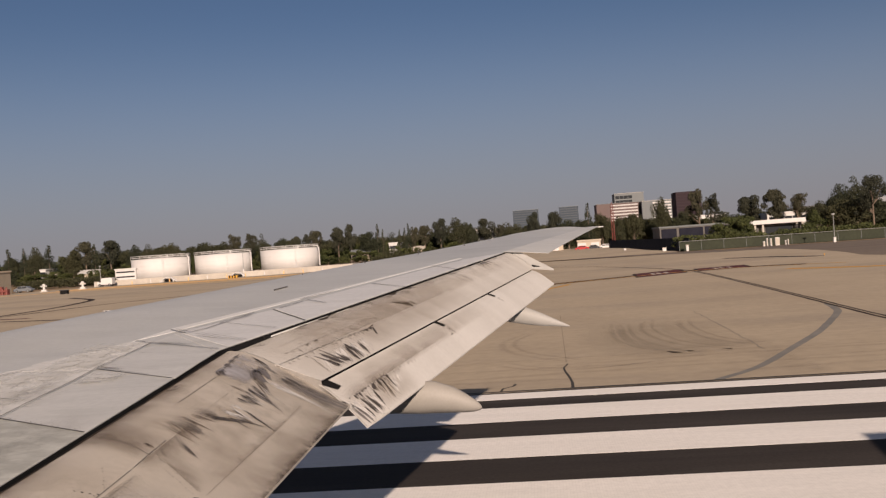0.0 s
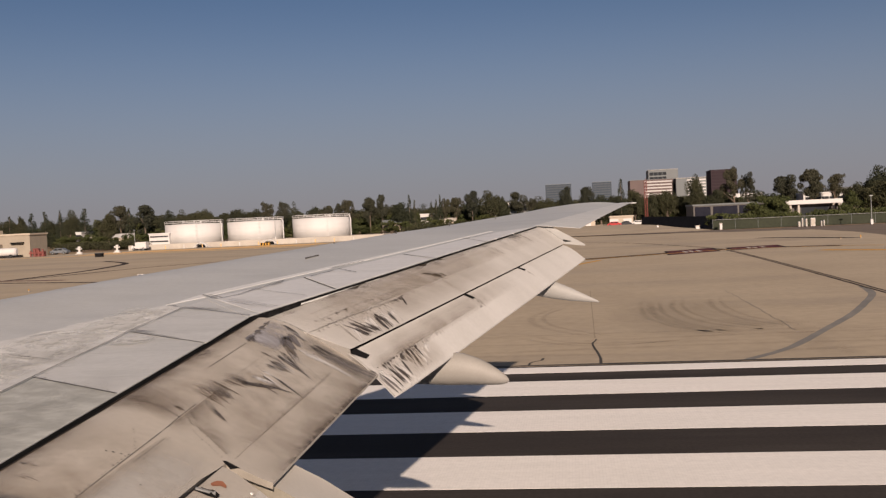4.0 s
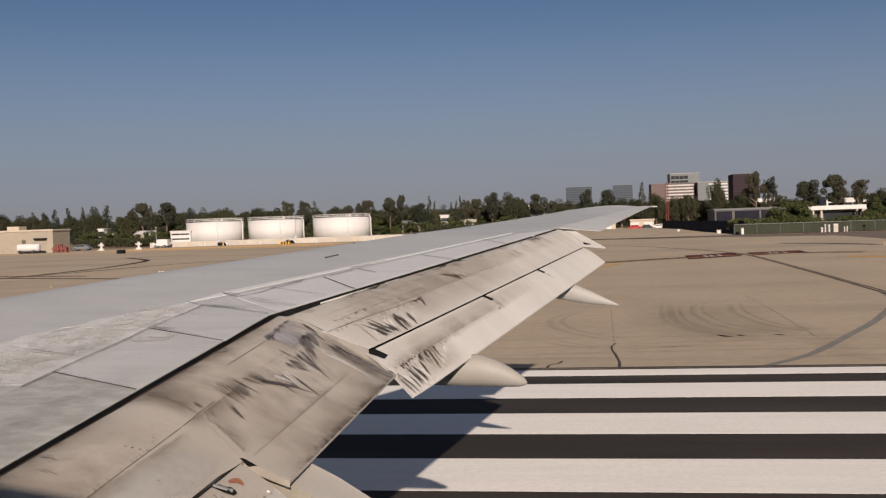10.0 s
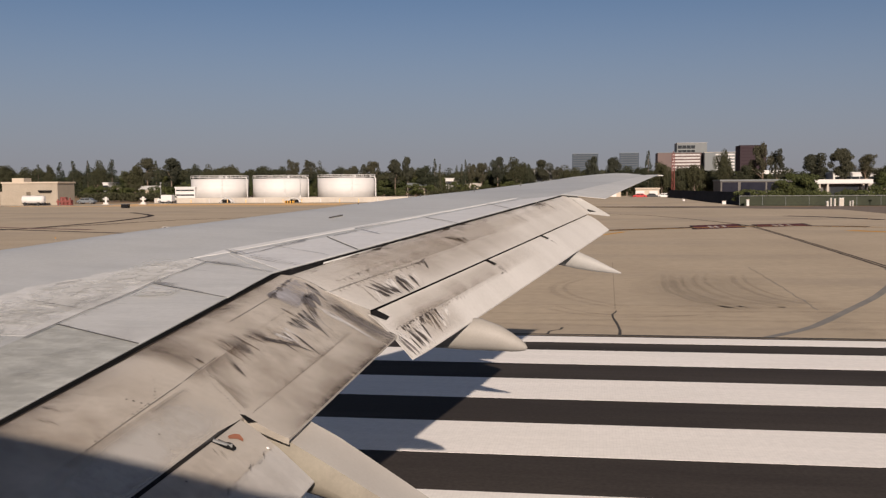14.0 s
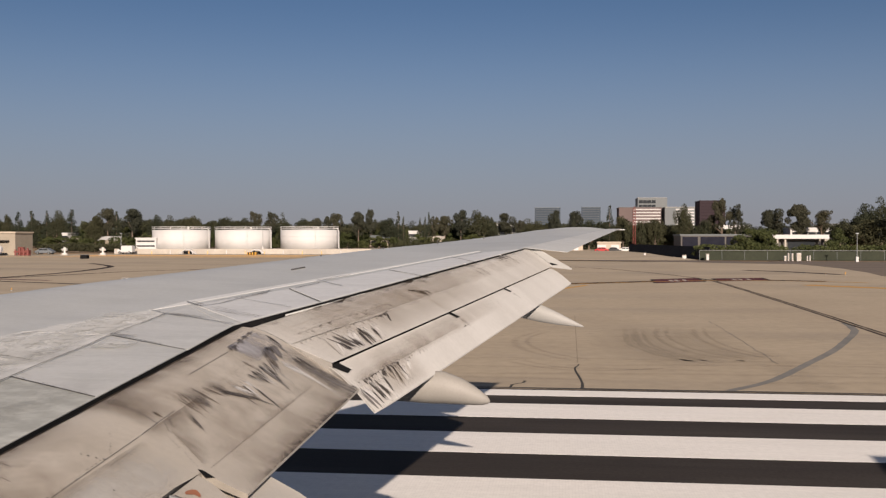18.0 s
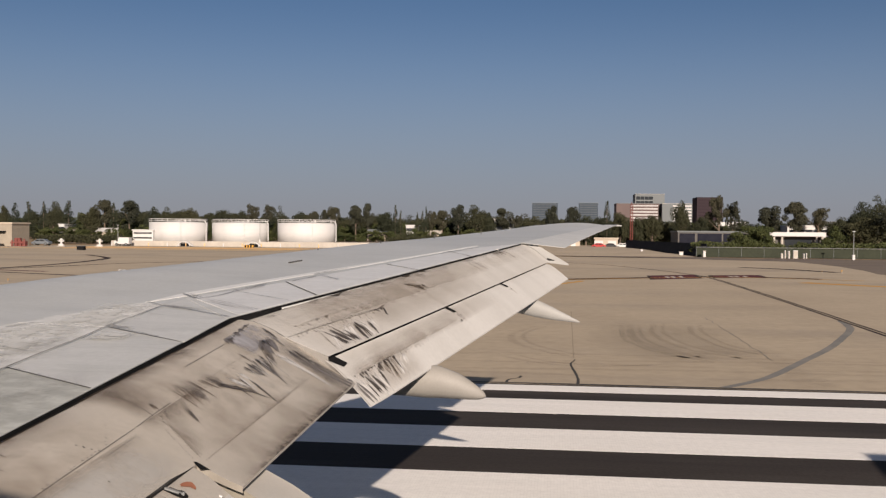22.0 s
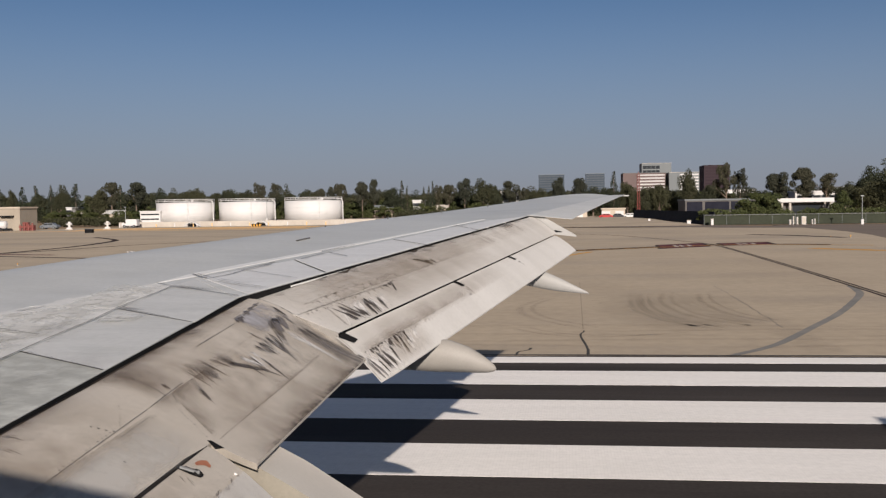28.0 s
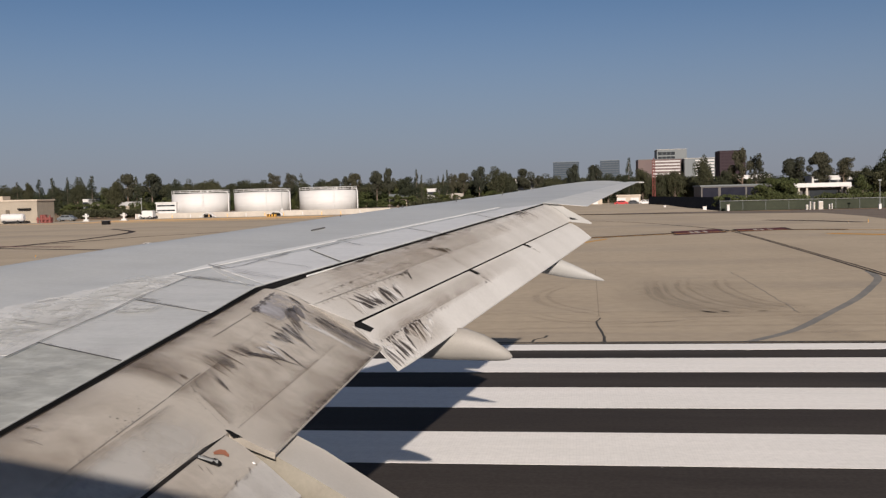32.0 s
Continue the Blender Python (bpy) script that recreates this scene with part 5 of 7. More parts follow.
def tongues(f, rows, material, parent, seed, lift=0.005, name="soot_streak", strands=3):
    """Pointed strokes from (a, u) to (a, u), broad at the root, each frayed into finer strands beside it."""
    rnd = random.Random(seed)
    strokes = []
    for a, u, b, v, w in rows:
        b, v = lerp(a, b, 1.18), lerp(u, v, 1.18)
        strokes.append((a, u, b, v, w * (0.8 if strands else 1)))
        for _ in range(strands * 2):
            side, g = rnd.uniform(-1.0, 1.0), rnd.uniform(0.05, 0.3)
            reach = rnd.uniform(0.5, 1.1)
            da = side * w * 1.1
            strokes.append((lerp(a, b, g * 0.5) + da, lerp(u, v, g * 0.5), lerp(a, b, reach) + da * 1.5, lerp(u, v, reach), w * rnd.uniform(0.12, 0.3)))
    vs, fs, uvs = [], [], []
    n = 8
    for k, (a, u, b, v, w) in enumerate(strokes):
        i0 = len(vs)
        bow = rnd.uniform(-0.25, 0.25) * w
        for i in range(n + 1):
            s = i / n
            half = w * 1.4 * (0.25 + 0.75 * min(1, s * 3.2)) * (1 - s) ** 0.9 + 0.0004
            ca = lerp(a, b, s) + bow * s * (1 - s) * 4
            for e in (-1, 1):
                p = Vector(f(ca + e * half, min(max(lerp(u, v, s), 0.002), 0.997)))
                vs.append((p.x + lift * 0.35, p.y, p.z + lift + 0.00012 * (k % 7)))
                uvs.append(((e + 1) / 2, s))
        for i in range(n):
            q = i0 + 2 * i
            fs.append((q, q + 1, q + 3, q + 2))
    me = mesh_from(name, vs, fs, material)
    layer = me.uv_layers.new(name="UVMap")
    for lp in me.loops:
        layer.data[lp.index].uv = uvs[lp.vertex_index]
    if me.polygons[0].normal.z < 0:
        me.flip_normals()
    ob = part(name, me, material, parent)
    ob["kind"] = "stuff"
    return ob


patch("grime", IN, 4.45, 6.97, 0.03, 0.995, BROWNFILM, flap_in, 0.0020, 14, 14)
# the brown fan of fine streaks, and the blotch below it
tongues(IN, [(5.082, 0.295, 5.023, 0.521, 0.023), (5.171, 0.303, 5.087, 0.453, 0.026), (5.175, 0.341, 5.087, 0.529, 0.021), (5.295, 0.333, 5.272, 0.533, 0.026), (5.365, 0.359, 5.411, 0.51, 0.029),
             (5.078, 0.367, 5.058, 0.477, 0.017), (5.439, 0.385, 5.484, 0.504, 0.021), (4.766, 0.349, 4.746, 0.423, 0.024), (6.127, 0.342, 6.110, 0.486, 0.020)], BROWND, flap_in, 83, 0.0042, strands=2)
tongues(IN, [(4.99, 0.42, 4.854, 0.604, 0.055), (5.42, 0.44, 5.596, 0.603, 0.07), (5.22, 0.29, 5.17, 0.52, 0.15), (5.46, 0.33, 5.48, 0.52, 0.12), (5.66, 0.44, 5.68, 0.66, 0.06)], CLOUDB, flap_in, 13, 0.0046, "soot_film", 0)
tongues(IN, [(4.93, 0.50, 4.86, 0.598, 0.016)], SOOTB, flap_in, 131, 0.0052, strands=1)
# the dark spikes across the middle, with paint scraped bright between them
tongues(IN, [(6.68, 0.30, 6.36, 0.56, 0.13), (6.32, 0.41, 6.211, 0.586, 0.06), (6.21, 0.45, 6.149, 0.634, 0.06), (6.04, 0.44, 6.02, 0.60, 0.05)], CLOUDB, flap_in, 132, 0.0040, "soot_film", 1)
tongues(IN, [(5.634, 0.466, 5.703, 0.611, 0.036), (5.757, 0.48, 5.697, 0.661, 0.026), (6.503, 0.492, 6.594, 0.641, 0.026), (5.98, 0.478, 6.056, 0.587, 0.013), (6.056, 0.543, 6.077, 0.633, 0.012), (5.80, 0.47, 5.80, 0.60, 0.02)], BAREB, flap_in, 14, 0.0050, "scraped_paint", 2)
tongues(IN, [(5.424, 0.458, 5.611, 0.626, 0.027), (5.586, 0.524, 5.564, 0.662, 0.014), (5.807, 0.528, 5.727, 0.764, 0.019), (5.571, 0.543, 5.708, 0.721, 0.016), (5.465, 0.477, 5.516, 0.561, 0.027), (5.72, 0.50, 5.70, 0.62, 0.012)], SOOTB, flap_in, 15, 0.0058, strands=1)
tongues(IN, [(5.934, 0.459, 5.977, 0.575, 0.020), (6.04, 0.447, 6.023, 0.605, 0.018), (6.189, 0.457, 6.157, 0.625, 0.022), (6.238, 0.505, 6.112, 0.72, 0.021), (6.061, 0.477, 6.068, 0.584, 0.014), (6.30, 0.46, 6.23, 0.60, 0.02)], SOOTB, flap_in, 16, 0.0060, strands=2)
feathers(IN, (5.90, 0.475), (6.44, 0.455), (-0.01, 0.14), (-0.07, 0.17), 12, 0.006, SOOTB, flap_in, 181, 0.5, 0.0062)
feathers(IN, (5.90, 0.49), (6.40, 0.47), (-0.01, 0.15), (-0.06, 0.16), 10, 0.007, BAREB, flap_in, 182, 0.4, 0.0064, "scraped_paint")
# the bare repair patch, sooty round its edge
patch("bare_patch", IN, 6.27, 6.93, 0.19, 0.45, BAREMET, flap_in, 0.0030, 10, 8, skew=-0.03, label="bare grey metal repair patch with ragged edges")
tongues(IN, [(6.40, 0.205, 6.30, 0.285, 0.085), (6.54, 0.195, 6.50, 0.255, 0.06), (6.68, 0.185, 6.66, 0.235, 0.05), (6.80, 0.180, 6.79, 0.22, 0.04)], GREYB2, flap_in, 19, 0.0056, "soot_film", 3)
tongues(IN, [(6.34, 0.225, 6.30, 0.275, 0.05), (6.909, 0.270, 6.854, 0.424, 0.030)], SOOTB, flap_in, 190, 0.0062, strands=2)
tongues(IN, [(6.74, 0.36, 6.62, 0.50, 0.13), (6.60, 0.38, 6.50, 0.50, 0.10)], GREYB2, flap_in, 20, 0.0052, "soot_film", 4)
seam_on(IN, [(6.27, 0.255), (6.55, 0.225), (6.90, 0.195)], 0.004, flap_in, SOOT, 0.006)
# the smeared band beside the closing rib
tongues(IN, [(6.70, 0.54, 6.827, 0.985, 0.075), (6.80, 0.60, 6.90, 0.985, 0.05)], GREYB2, flap_in, 22, 0.0050, strands=1)
tongues(IN, [(6.48, 0.488, 6.604, 0.824, 0.030), (6.567, 0.531, 6.579, 0.946, 0.024), (6.55, 0.50, 6.60, 0.90, 0.02)], BAREB, flap_in, 24, 0.0060, "scraped_paint", 2)
tongues(IN, [(6.74, 0.52, 6.727, 0.675, 0.026), (6.80, 0.54, 6.80, 0.70, 0.02)], SOOTB, flap_in, 23, 0.0066, strands=2)
seam_on(IN, [(6.985, 0.10), (6.98, 0.5), (6.975, 0.985)], 0.010, flap_in, BLACK, 0.006)
patch("grime", IN, 6.60, 6.985, 0.44, 0.995, RIBFILM, flap_in, 0.0026, 8, 12)
# grime along the rear edge and behind the gap
patch("edge_grime", IN, 4.42, 6.98, 0.999, 0.80, RIMFILM, flap_in, 0.0034, 14)
patch("edge_grime", IN, 4.42, 6.98, 0.9995, 0.952, RAGGED, flap_in, 0.0040, 20)
patch("edge_grime", IN, 4.42, 6.96, 0.075, 0.24, RIMFILM, flap_in, 0.0034, 14)
patch("edge_grime", lambda a, u: IN(lerp(lerp(4.765, 4.64, min(a / 0.44, 1)), 5.02, u), a), 0.03, 0.46, 0.0, 1.0, RIMFILM, flap_in, 0.0036, 10)
patch("edge_grime", lambda a, u: IN(lerp(lerp(4.765, 4.64, min(a / 0.44, 1)), 4.50, u), a), 0.03, 0.46, 0.0, 1.0, RIMFILM, flap_in, 0.0036, 10)
patch("edge_grime", lambda a, u: IN(a, lerp(lerp(0.445, 0.41, (a - 4.44) / 2.0), 0.56, u)), 4.44, 5.3, 0.0, 1.0, RIMFILM, flap_in, 0.0038, 10)
patch("edge_grime", lambda a, u: IN(lerp(4.67, 4.46, (a - 0.44) / 0.32) + 0.02 + 0.22 * u, a), 0.44, 0.76, 0.0, 1.0, RIMFILM, flap_in, 0.0042, 10)
patch("edge_grime", lambda a, u: IN(a, lerp(0.785, 0.72, u)), 4.5, 6.5, 0.0, 1.0, RIMSOFT, flap_in, 0.0032, 10)
tongues(IN, [(5.70, 0.10, 5.78, 0.17, 0.012), (5.80, 0.09, 5.88, 0.15, 0.010), (5.74, 0.12, 5.80, 0.16, 0.008)], SOOTB, flap_in, 28, 0.0046, "scratch", 1)
# panel lines and rivets
seam_on(IN, [(5.50, 0.262), (5.624, 0.262), (6.192, 0.257)], 0.0035, flap_in)
seam_on(IN, [(4.44, 0.446), (4.66, 0.434), (4.888, 0.428)], 0.003, flap_in)
seam_on(IN, [(4.753, 0.031), (4.735, 0.15), (4.695, 0.263), (4.674, 0.359), (4.642, 0.441)], 0.005, flap_in)
rivets_on(IN, (4.85, 0.426), (6.5, 0.41), 62, flap_in, 0.0035, 0.002, 0.1)
rivets_on(IN, (4.58, 0.463), (6.15, 0.45), 50, flap_in, 0.0035, 0.002, 0.25)
rivets_on(IN, (4.50, 0.785), (6.45, 0.772), 62, flap_in)
for shift in (0.0, 0.055):
    rivets_on(IN, (4.96 + shift, 0.10), (4.77 + shift, 0.40), 14, flap_in, 0.0042, 0.004)
    rivets_on(IN, (4.56 + shift, 0.545), (4.44 + shift, 0.735), 10, flap_in, 0.0042, 0.004)
rivets_on(IN, (4.70, 0.45), (4.62, 0.52), 5, flap_in, 0.006, 0.006)
rivets_on(IN, (4.78, 0.44), (4.70, 0.50), 5, flap_in, 0.006, 0.006)
# strip over the flap's end, its colour darkened to tone down direct sun
vs = []
for k in range(11):
    p = inboard_top(4.4185, lerp(0.765, 1.0, k / 10))
    vs += [p + Vector((0, 0, 0.0005)), p - Vector((0, 0, 0.030 + 0.15 * (1 - lerp(0.765, 1.0, k / 10)) ** 1.6))]
part("end_face", mesh_from("end_face", vs, [(2 * k, 2 * k + 1, 2 * k + 3, 2 * k + 2) for k in range(10)], ENDFACE), None, flap_in, "end face of the flap, coloured darker against the sun")
# root section
patch("grime", IN, 2.2, 4.40, 0.02, 0.76, BROWNFILM, flap_root, 0.0020, 12)
tongues(IN, [(3.746, 0.10, 3.697, 0.219, 0.020), (3.594, 0.18, 3.565, 0.295, 0.015)], BROWNB, flap_root, 71, 0.004)
patch("edge_grime", IN, 2.2, 4.40, 0.075, 0.26, RIMFILM, flap_root, 0.0034, 12)
patch("scuffed_paint", IN, 3.0, 4.39, 0.47, 0.765, GREYPALE, flap_root, 0.0026, 10)
patch("edge_grime", IN, 3.2, 4.40, 0.475, 0.58, RIMSOFT, flap_root, 0.0036, 10)
seam_on(IN, [(3.45, 0.476), (3.9, 0.461), (4.41, 0.447)], 0.0028, flap_root)
seam_on(IN, [(4.03, 0.494), (4.34, 0.487)], 0.0018, flap_root)
rivets_on(IN, (3.55, 0.463), (4.06, 0.444), 14, flap_root, 0.0045, 0.004, 0.25, 5)
rivets_on(IN, (4.04, 0.51), (4.38, 0.50), 11, flap_root, 0.0045, 0.003, 0.2)
rivets_on(IN, (4.343, 0.33), (4.10, 0.46), 9, flap_root, 0.0042, 0.006, 0.2)
rivets_on(IN, (4.00, 0.36), (4.06, 0.45), 4, flap_root, 0.006, 0.01)
rivets_on(IN, (3.84, 0.60), (3.86, 0.61), 1, flap_root, 0.007, 0.002)

# outboard flap
patch("grime", main_top, 0.0, 0.98, 0.02, 0.66, PALEFILM, flap_out, 0.0022, 18)
patch("grime", main_top, 0.0, 0.62, 0.05, 0.995, EVENFILM, flap_out, 0.0030, 14)
patch("edge_grime", main_top, 0.0, 0.97, 0.03, 0.22, RIMSOFT, flap_out, 0.0034, 16)
patch("edge_grime", main_top, 0.02, 0.60, 0.60, 0.46, RIMSOFT, flap_out, 0.0036, 12)
tongues(main_top, [(0.126, 0.663, 0.099, 0.95, 0.0100), (0.100, 0.700, 0.087, 0.996, 0.0085), (0.082, 0.68, 0.040, 0.985, 0.0065), (0.150, 0.68, 0.135, 0.99, 0.0080), (0.18, 0.70, 0.165, 0.95, 0.006)], BAREB, flap_out, 31, 0.0034, "scraped_paint", 2)
tongues(main_top, [(0.079, 0.985, 0.077, 0.703, 0.0095), (0.093, 0.990, 0.098, 0.790, 0.0051), (0.064, 0.985, 0.070, 0.80, 0.0041)], SOOTB, flap_out, 32, 0.0050, strands=3)
tongues(main_top, [(0.133, 0.713, 0.111, 0.990, 0.0054), (0.145, 0.740, 0.124, 0.990, 0.0037), (0.169, 0.734, 0.146, 0.982, 0.0027), (0.140, 0.70, 0.132, 0.84, 0.0051)], SOOTB, flap_out, 33, 0.0054, strands=3)
tongues(main_top, [(0.245, 0.625, 0.224, 0.782, 0.0029), (0.222, 0.630, 0.218, 0.69, 0.0034), (0.235, 0.625, 0.231, 0.69, 0.0041)], SOOTB, flap_out, 35, 0.005, strands=2)
seam_on(main_top, [(0.205, 0.640), (0.228, 0.652), (0.252, 0.622)], 0.012, flap_out, SOOT, 0.0052, "scratch")
tongues(main_top, [(0.388, 0.33, 0.392, 0.46, 0.006), (0.398, 0.36, 0.400, 0.56, 0.0075), (0.408, 0.43, 0.404, 0.62, 0.006), (0.420, 0.46, 0.418, 0.60, 0.004)], BROWNB, flap_out, 36, 0.005, strands=4)
seam_on(main_top, [(0.380, 0.36), (0.395, 0.42), (0.402, 0.52), (0.412, 0.55)], 0.014, flap_out, SOOT, 0.0056, "scratch")
seam_on(main_top, [(0.397, 0.60), (0.390, 0.80), (0.386, 0.985)], 0.006, flap_out, SOOTLIGHT, 0.0045, "stain_line")
feathers(main_top, (0.800, 0.10), (0.870, 0.12), (0.0, 0.28), (0.0, 0.30), 8, 0.007, BROWNB, flap_out, 38, 0.4)
feathers(main_top, (0.66, 0.16), (0.70, 0.20), (0.0, 0.6), (0.0, 0.6), 3, 0.006, SOFTB, flap_out, 39, 0.4)
feathers(main_top, (0.02, 0.04), (0.95, 0.05), (0.0, 0.22), (0.0, 0.18), 14, 0.03, SOFTB, flap_out, 40, 0.3, 0.0032, "edge_grime")
feathers(main_top, (0.04, 0.46), (0.30, 0.48), (-0.003, 0.06), (-0.003, 0.07), 24, 0.004, BROWNB, flap_out, 41, 0.6)
feathers(main_top, (0.015, 0.58), (0.23, 0.64), (-0.002, 0.035), (-0.003, 0.045), 30, 0.003, BROWNB, flap_out, 34, 0.6)
tongues(main_top, [(0.063, 0.572, 0.034, 0.959, 0.0036)], BROWNB, flap_out, 42, 0.0042, strands=1)
seam_on(main_top, [(0.002, 0.577), (0.062, 0.596), (0.12, 0.615), (0.166, 0.638), (0.205, 0.645)], 0.005, flap_out)
seam_on(main_top, [(0.041, 0.477), (0.084, 0.464), (0.215, 0.495), (0.291, 0.479)], 0.003, flap_out, SOOTLIGHT)
seam_on(main_top, [(0.05, 0.33), (0.5, 0.34), (0.78, 0.36)], 0.003, flap_out, SOOTLIGHT)
rivets_on(main_top, (0.02, 0.575), (0.20, 0.63), 34, flap_out, 0.006, 0.003, 0.3)
rivets_on(main_top, (0.05, 0.42), (0.22, 0.44), 24, flap_out, 0.006, 0.002, 0.3)

# closing rib between the flaps: dirty, and its colour darkened against the sun
vs, fs = [], []
for k in range(21):
    u = k / 20
    top = main_top(0.0, u)
    low = inboard_top(6.985, min(1, (top.x + 2.38) / 0.95))
    vs += [top + Vector((0, -0.002, -0.002)), low + Vector((0, -0.01, 0.0))]
for k in range(20):
    fs.append((2 * k, 2 * k + 1, 2 * k + 3, 2 * k + 2))
part("closing_rib", mesh_from("closing_rib", vs, fs, RIBGREY, True), RIBGREY, flap_out, "pale soot-stained end rib of the flap, coloured darker against the sun")

vs, fs = [], []
for k in range(13):
    top = aft_top(0.0, 0.75 * k / 12)
    low = inboard_top(6.985, min(0.999, (top.x + 2.38) / 0.95))
    vs += [top + Vector((0, 0.004, -0.003)), low + Vector((0, -0.006, 0.0)) if low.z < top.z else low + Vector((0, -0.006, -0.004))]
for k in range(12):
    fs.append((2 * k, 2 * k + 1, 2 * k + 3, 2 * k + 2))
part("closing_rib", mesh_from("closing_rib", vs, fs, RIBGREY, True), RIBGREY, flap_aft, "pale soot-stained end rib of the aft flap, coloured darker against the sun")


def wedge(name, f, points, material, parent, lift=0.006):
    """A small flat triangle or quad on a surface."""
    ps = [Vector(f(*p)) + Vector((lift * 0.4, 0, lift)) for p in points]
    me = mesh_from(name, ps, [tuple(range(len(ps)))], material)
    if me.polygons[0].normal.z < 0:
        me.flip_normals()
    return part(name, me, material, parent)


# aft flap segment: notches for the brackets, scraped inner end
patch("grime", aft_top, 0.0, 0.6, 0.0, 0.56, EVENFILM, flap_aft, 0.0024, 14)
patch("edge_grime", aft_top, 0.0, 0.40, 0.46, 0.18, RIMSOFT, flap_aft, 0.0034, 12)
patch("grime", aft_top, 0.0, 0.20, 0.30, 0.999, EVENFILM, flap_aft, 0.0028, 14)
tongues(aft_top, [(0.018, 0.50, 0.030, 0.985, 0.0130), (0.040, 0.50, 0.055, 0.985, 0.0110), (0.060, 0.52, 0.072, 0.985, 0.0075), (0.135, 0.55, 0.125, 0.85, 0.0080), (0.16, 0.52, 0.15, 0.72, 0.008)], BAREB, flap_aft, 51, 0.0034, "scraped_paint", 2)
tongues(aft_top, [(0.006, 0.56, 0.014, 0.96, 0.0060), (0.012, 0.60, 0.022, 0.93, 0.0034)], GREYB2, flap_aft, 52, 0.0048, strands=2)
tongues(aft_top, [(0.046, 0.985, 0.039, 0.570, 0.0048), (0.062, 0.985, 0.055, 0.600, 0.0026), (0.034, 0.97, 0.032, 0.72, 0.0020)], SOOTB, flap_aft, 53, 0.0052, strands=3)
tongues(aft_top, [(0.115, 0.450, 0.108, 0.860, 0.0080), (0.097, 0.480, 0.096, 0.72, 0.0110), (0.128, 0.46, 0.124, 0.66, 0.006)], BROWNB, flap_aft, 54, 0.0046, strands=3)
tongues(aft_top, [(0.078, 0.500, 0.074, 0.860, 0.0024), (0.088, 0.48, 0.084, 0.62, 0.0034), (0.118, 0.46, 0.111, 0.78, 0.0031), (0.134, 0.48, 0.131, 0.72, 0.0024), (0.106, 0.47, 0.104, 0.60, 0.0034)], SOOTB, flap_aft, 55, 0.0037)
feathers(aft_top, (0.15, 0.46), (0.24, 0.47), (-0.002, 0.10), (-0.002, 0.12), 9, 0.003, BROWNB, flap_aft, 56, 0.6)
feathers(aft_top, (0.02, 0.47), (0.14, 0.46), (0.0, 0.06), (0.0, 0.07), 16, 0.003, SOOTB, flap_aft, 57, 0.6)
# brown line laid over the sunlit inner edge to darken it
seam_on(aft_top, [(0.003, 0.02), (0.003, 0.98)], 0.010, flap_aft, SOOTLIGHT, 0.002)
seam_on(aft_top, [(0.029, 0.469), (0.113, 0.462), (0.199, 0.464)], 0.0025, flap_aft, SOOTLIGHT)
rivets_on(aft_top, (0.02, 0.465), (0.33, 0.466), 48, flap_aft, 0.006, 0.002, 0.3)
wedge("bracket_notch", aft_top, [(0.0, 0.0), (0.022, 0.0), (0.030, 0.24), (0.016, 0.27)], BLACK, flap_aft)
for a, w in ((0.393, 0.012), (0.673, 0.010)):
    patch("bracket_notch", aft_top, a, a + w, 0.0, 0.24, BLACK, flap_aft, 0.006, 3, 4, skew=w * 0.6)
    feathers(aft_top, (a + w, 0.25), (a + w * 1.6, 0.26), (0.004, 0.25), (0.004, 0.2), 3, 0.005, SOFTB, flap_aft, 60)
tongues(aft_top, [(0.400, 0.47, 0.402, 0.52, 0.0031), (0.394, 0.49, 0.396, 0.53, 0.0020)], SOOTB, flap_aft, 61, strands=1)


wedge("bracket_notch", end_rib_top, [(0.0, 0.93), (0.12, 0.86), (0.42, 0.93), (0.30, 0.96), (0.02, 0.99)], BLACK, flap_out, 0.008)
seam_on(end_rib_top, [(0.05, 0.10), (0.06, 0.6), (0.05, 0.98)], 0.008, flap_out)

# wing skin and spoilers
def on_wing(y, x):
    return Vector((x, y, skin_height(x, y) + 0.0005))


for line, width in (([(4.82, -3.023), (5.49, -3.037), (6.08, -3.031), (6.458, -3.055), (7.322, -3.02)], 0.009), ([(7.322, -3.02), (7.462, -3.206)], 0.010), ([(6.458, -3.055), (6.112, -2.544)], 0.007),
                    ([(7.322, -3.02), (7.204, -2.795), (6.907, -2.345)], 0.011), ([(7.894, -3.077), (7.78, -2.96), (7.703, -2.872), (7.887, -2.767), (8.157, -2.703), (8.49, -2.566)], 0.013),
                    ([(7.661, -2.782), (7.201, -2.252)], 0.005), ([(7.70, -2.762), (7.24, -2.232)], 0.004), ([(8.157, -2.703), (7.712, -2.132)], 0.007),
                    ([(5.744, -3.529), (5.591, -3.149)], 0.006), ([(6.265, -3.682), (6.449, -3.589)], 0.011), ([(8.82, -2.40), (9.2, -2.27)], 0.013), ([(8.15, -2.74), (8.41, -2.626), (8.62, -2.58)], 0.012), ([(9.36, -2.33), (9.60, -2.22), (9.85, -2.10)], 0.012)):
    seam_on(on_wing, line, width, airplane, lift=0.006)


def rear_wing(a, u):
    return on_wing(a, lerp(-3.8, -2.2, u))


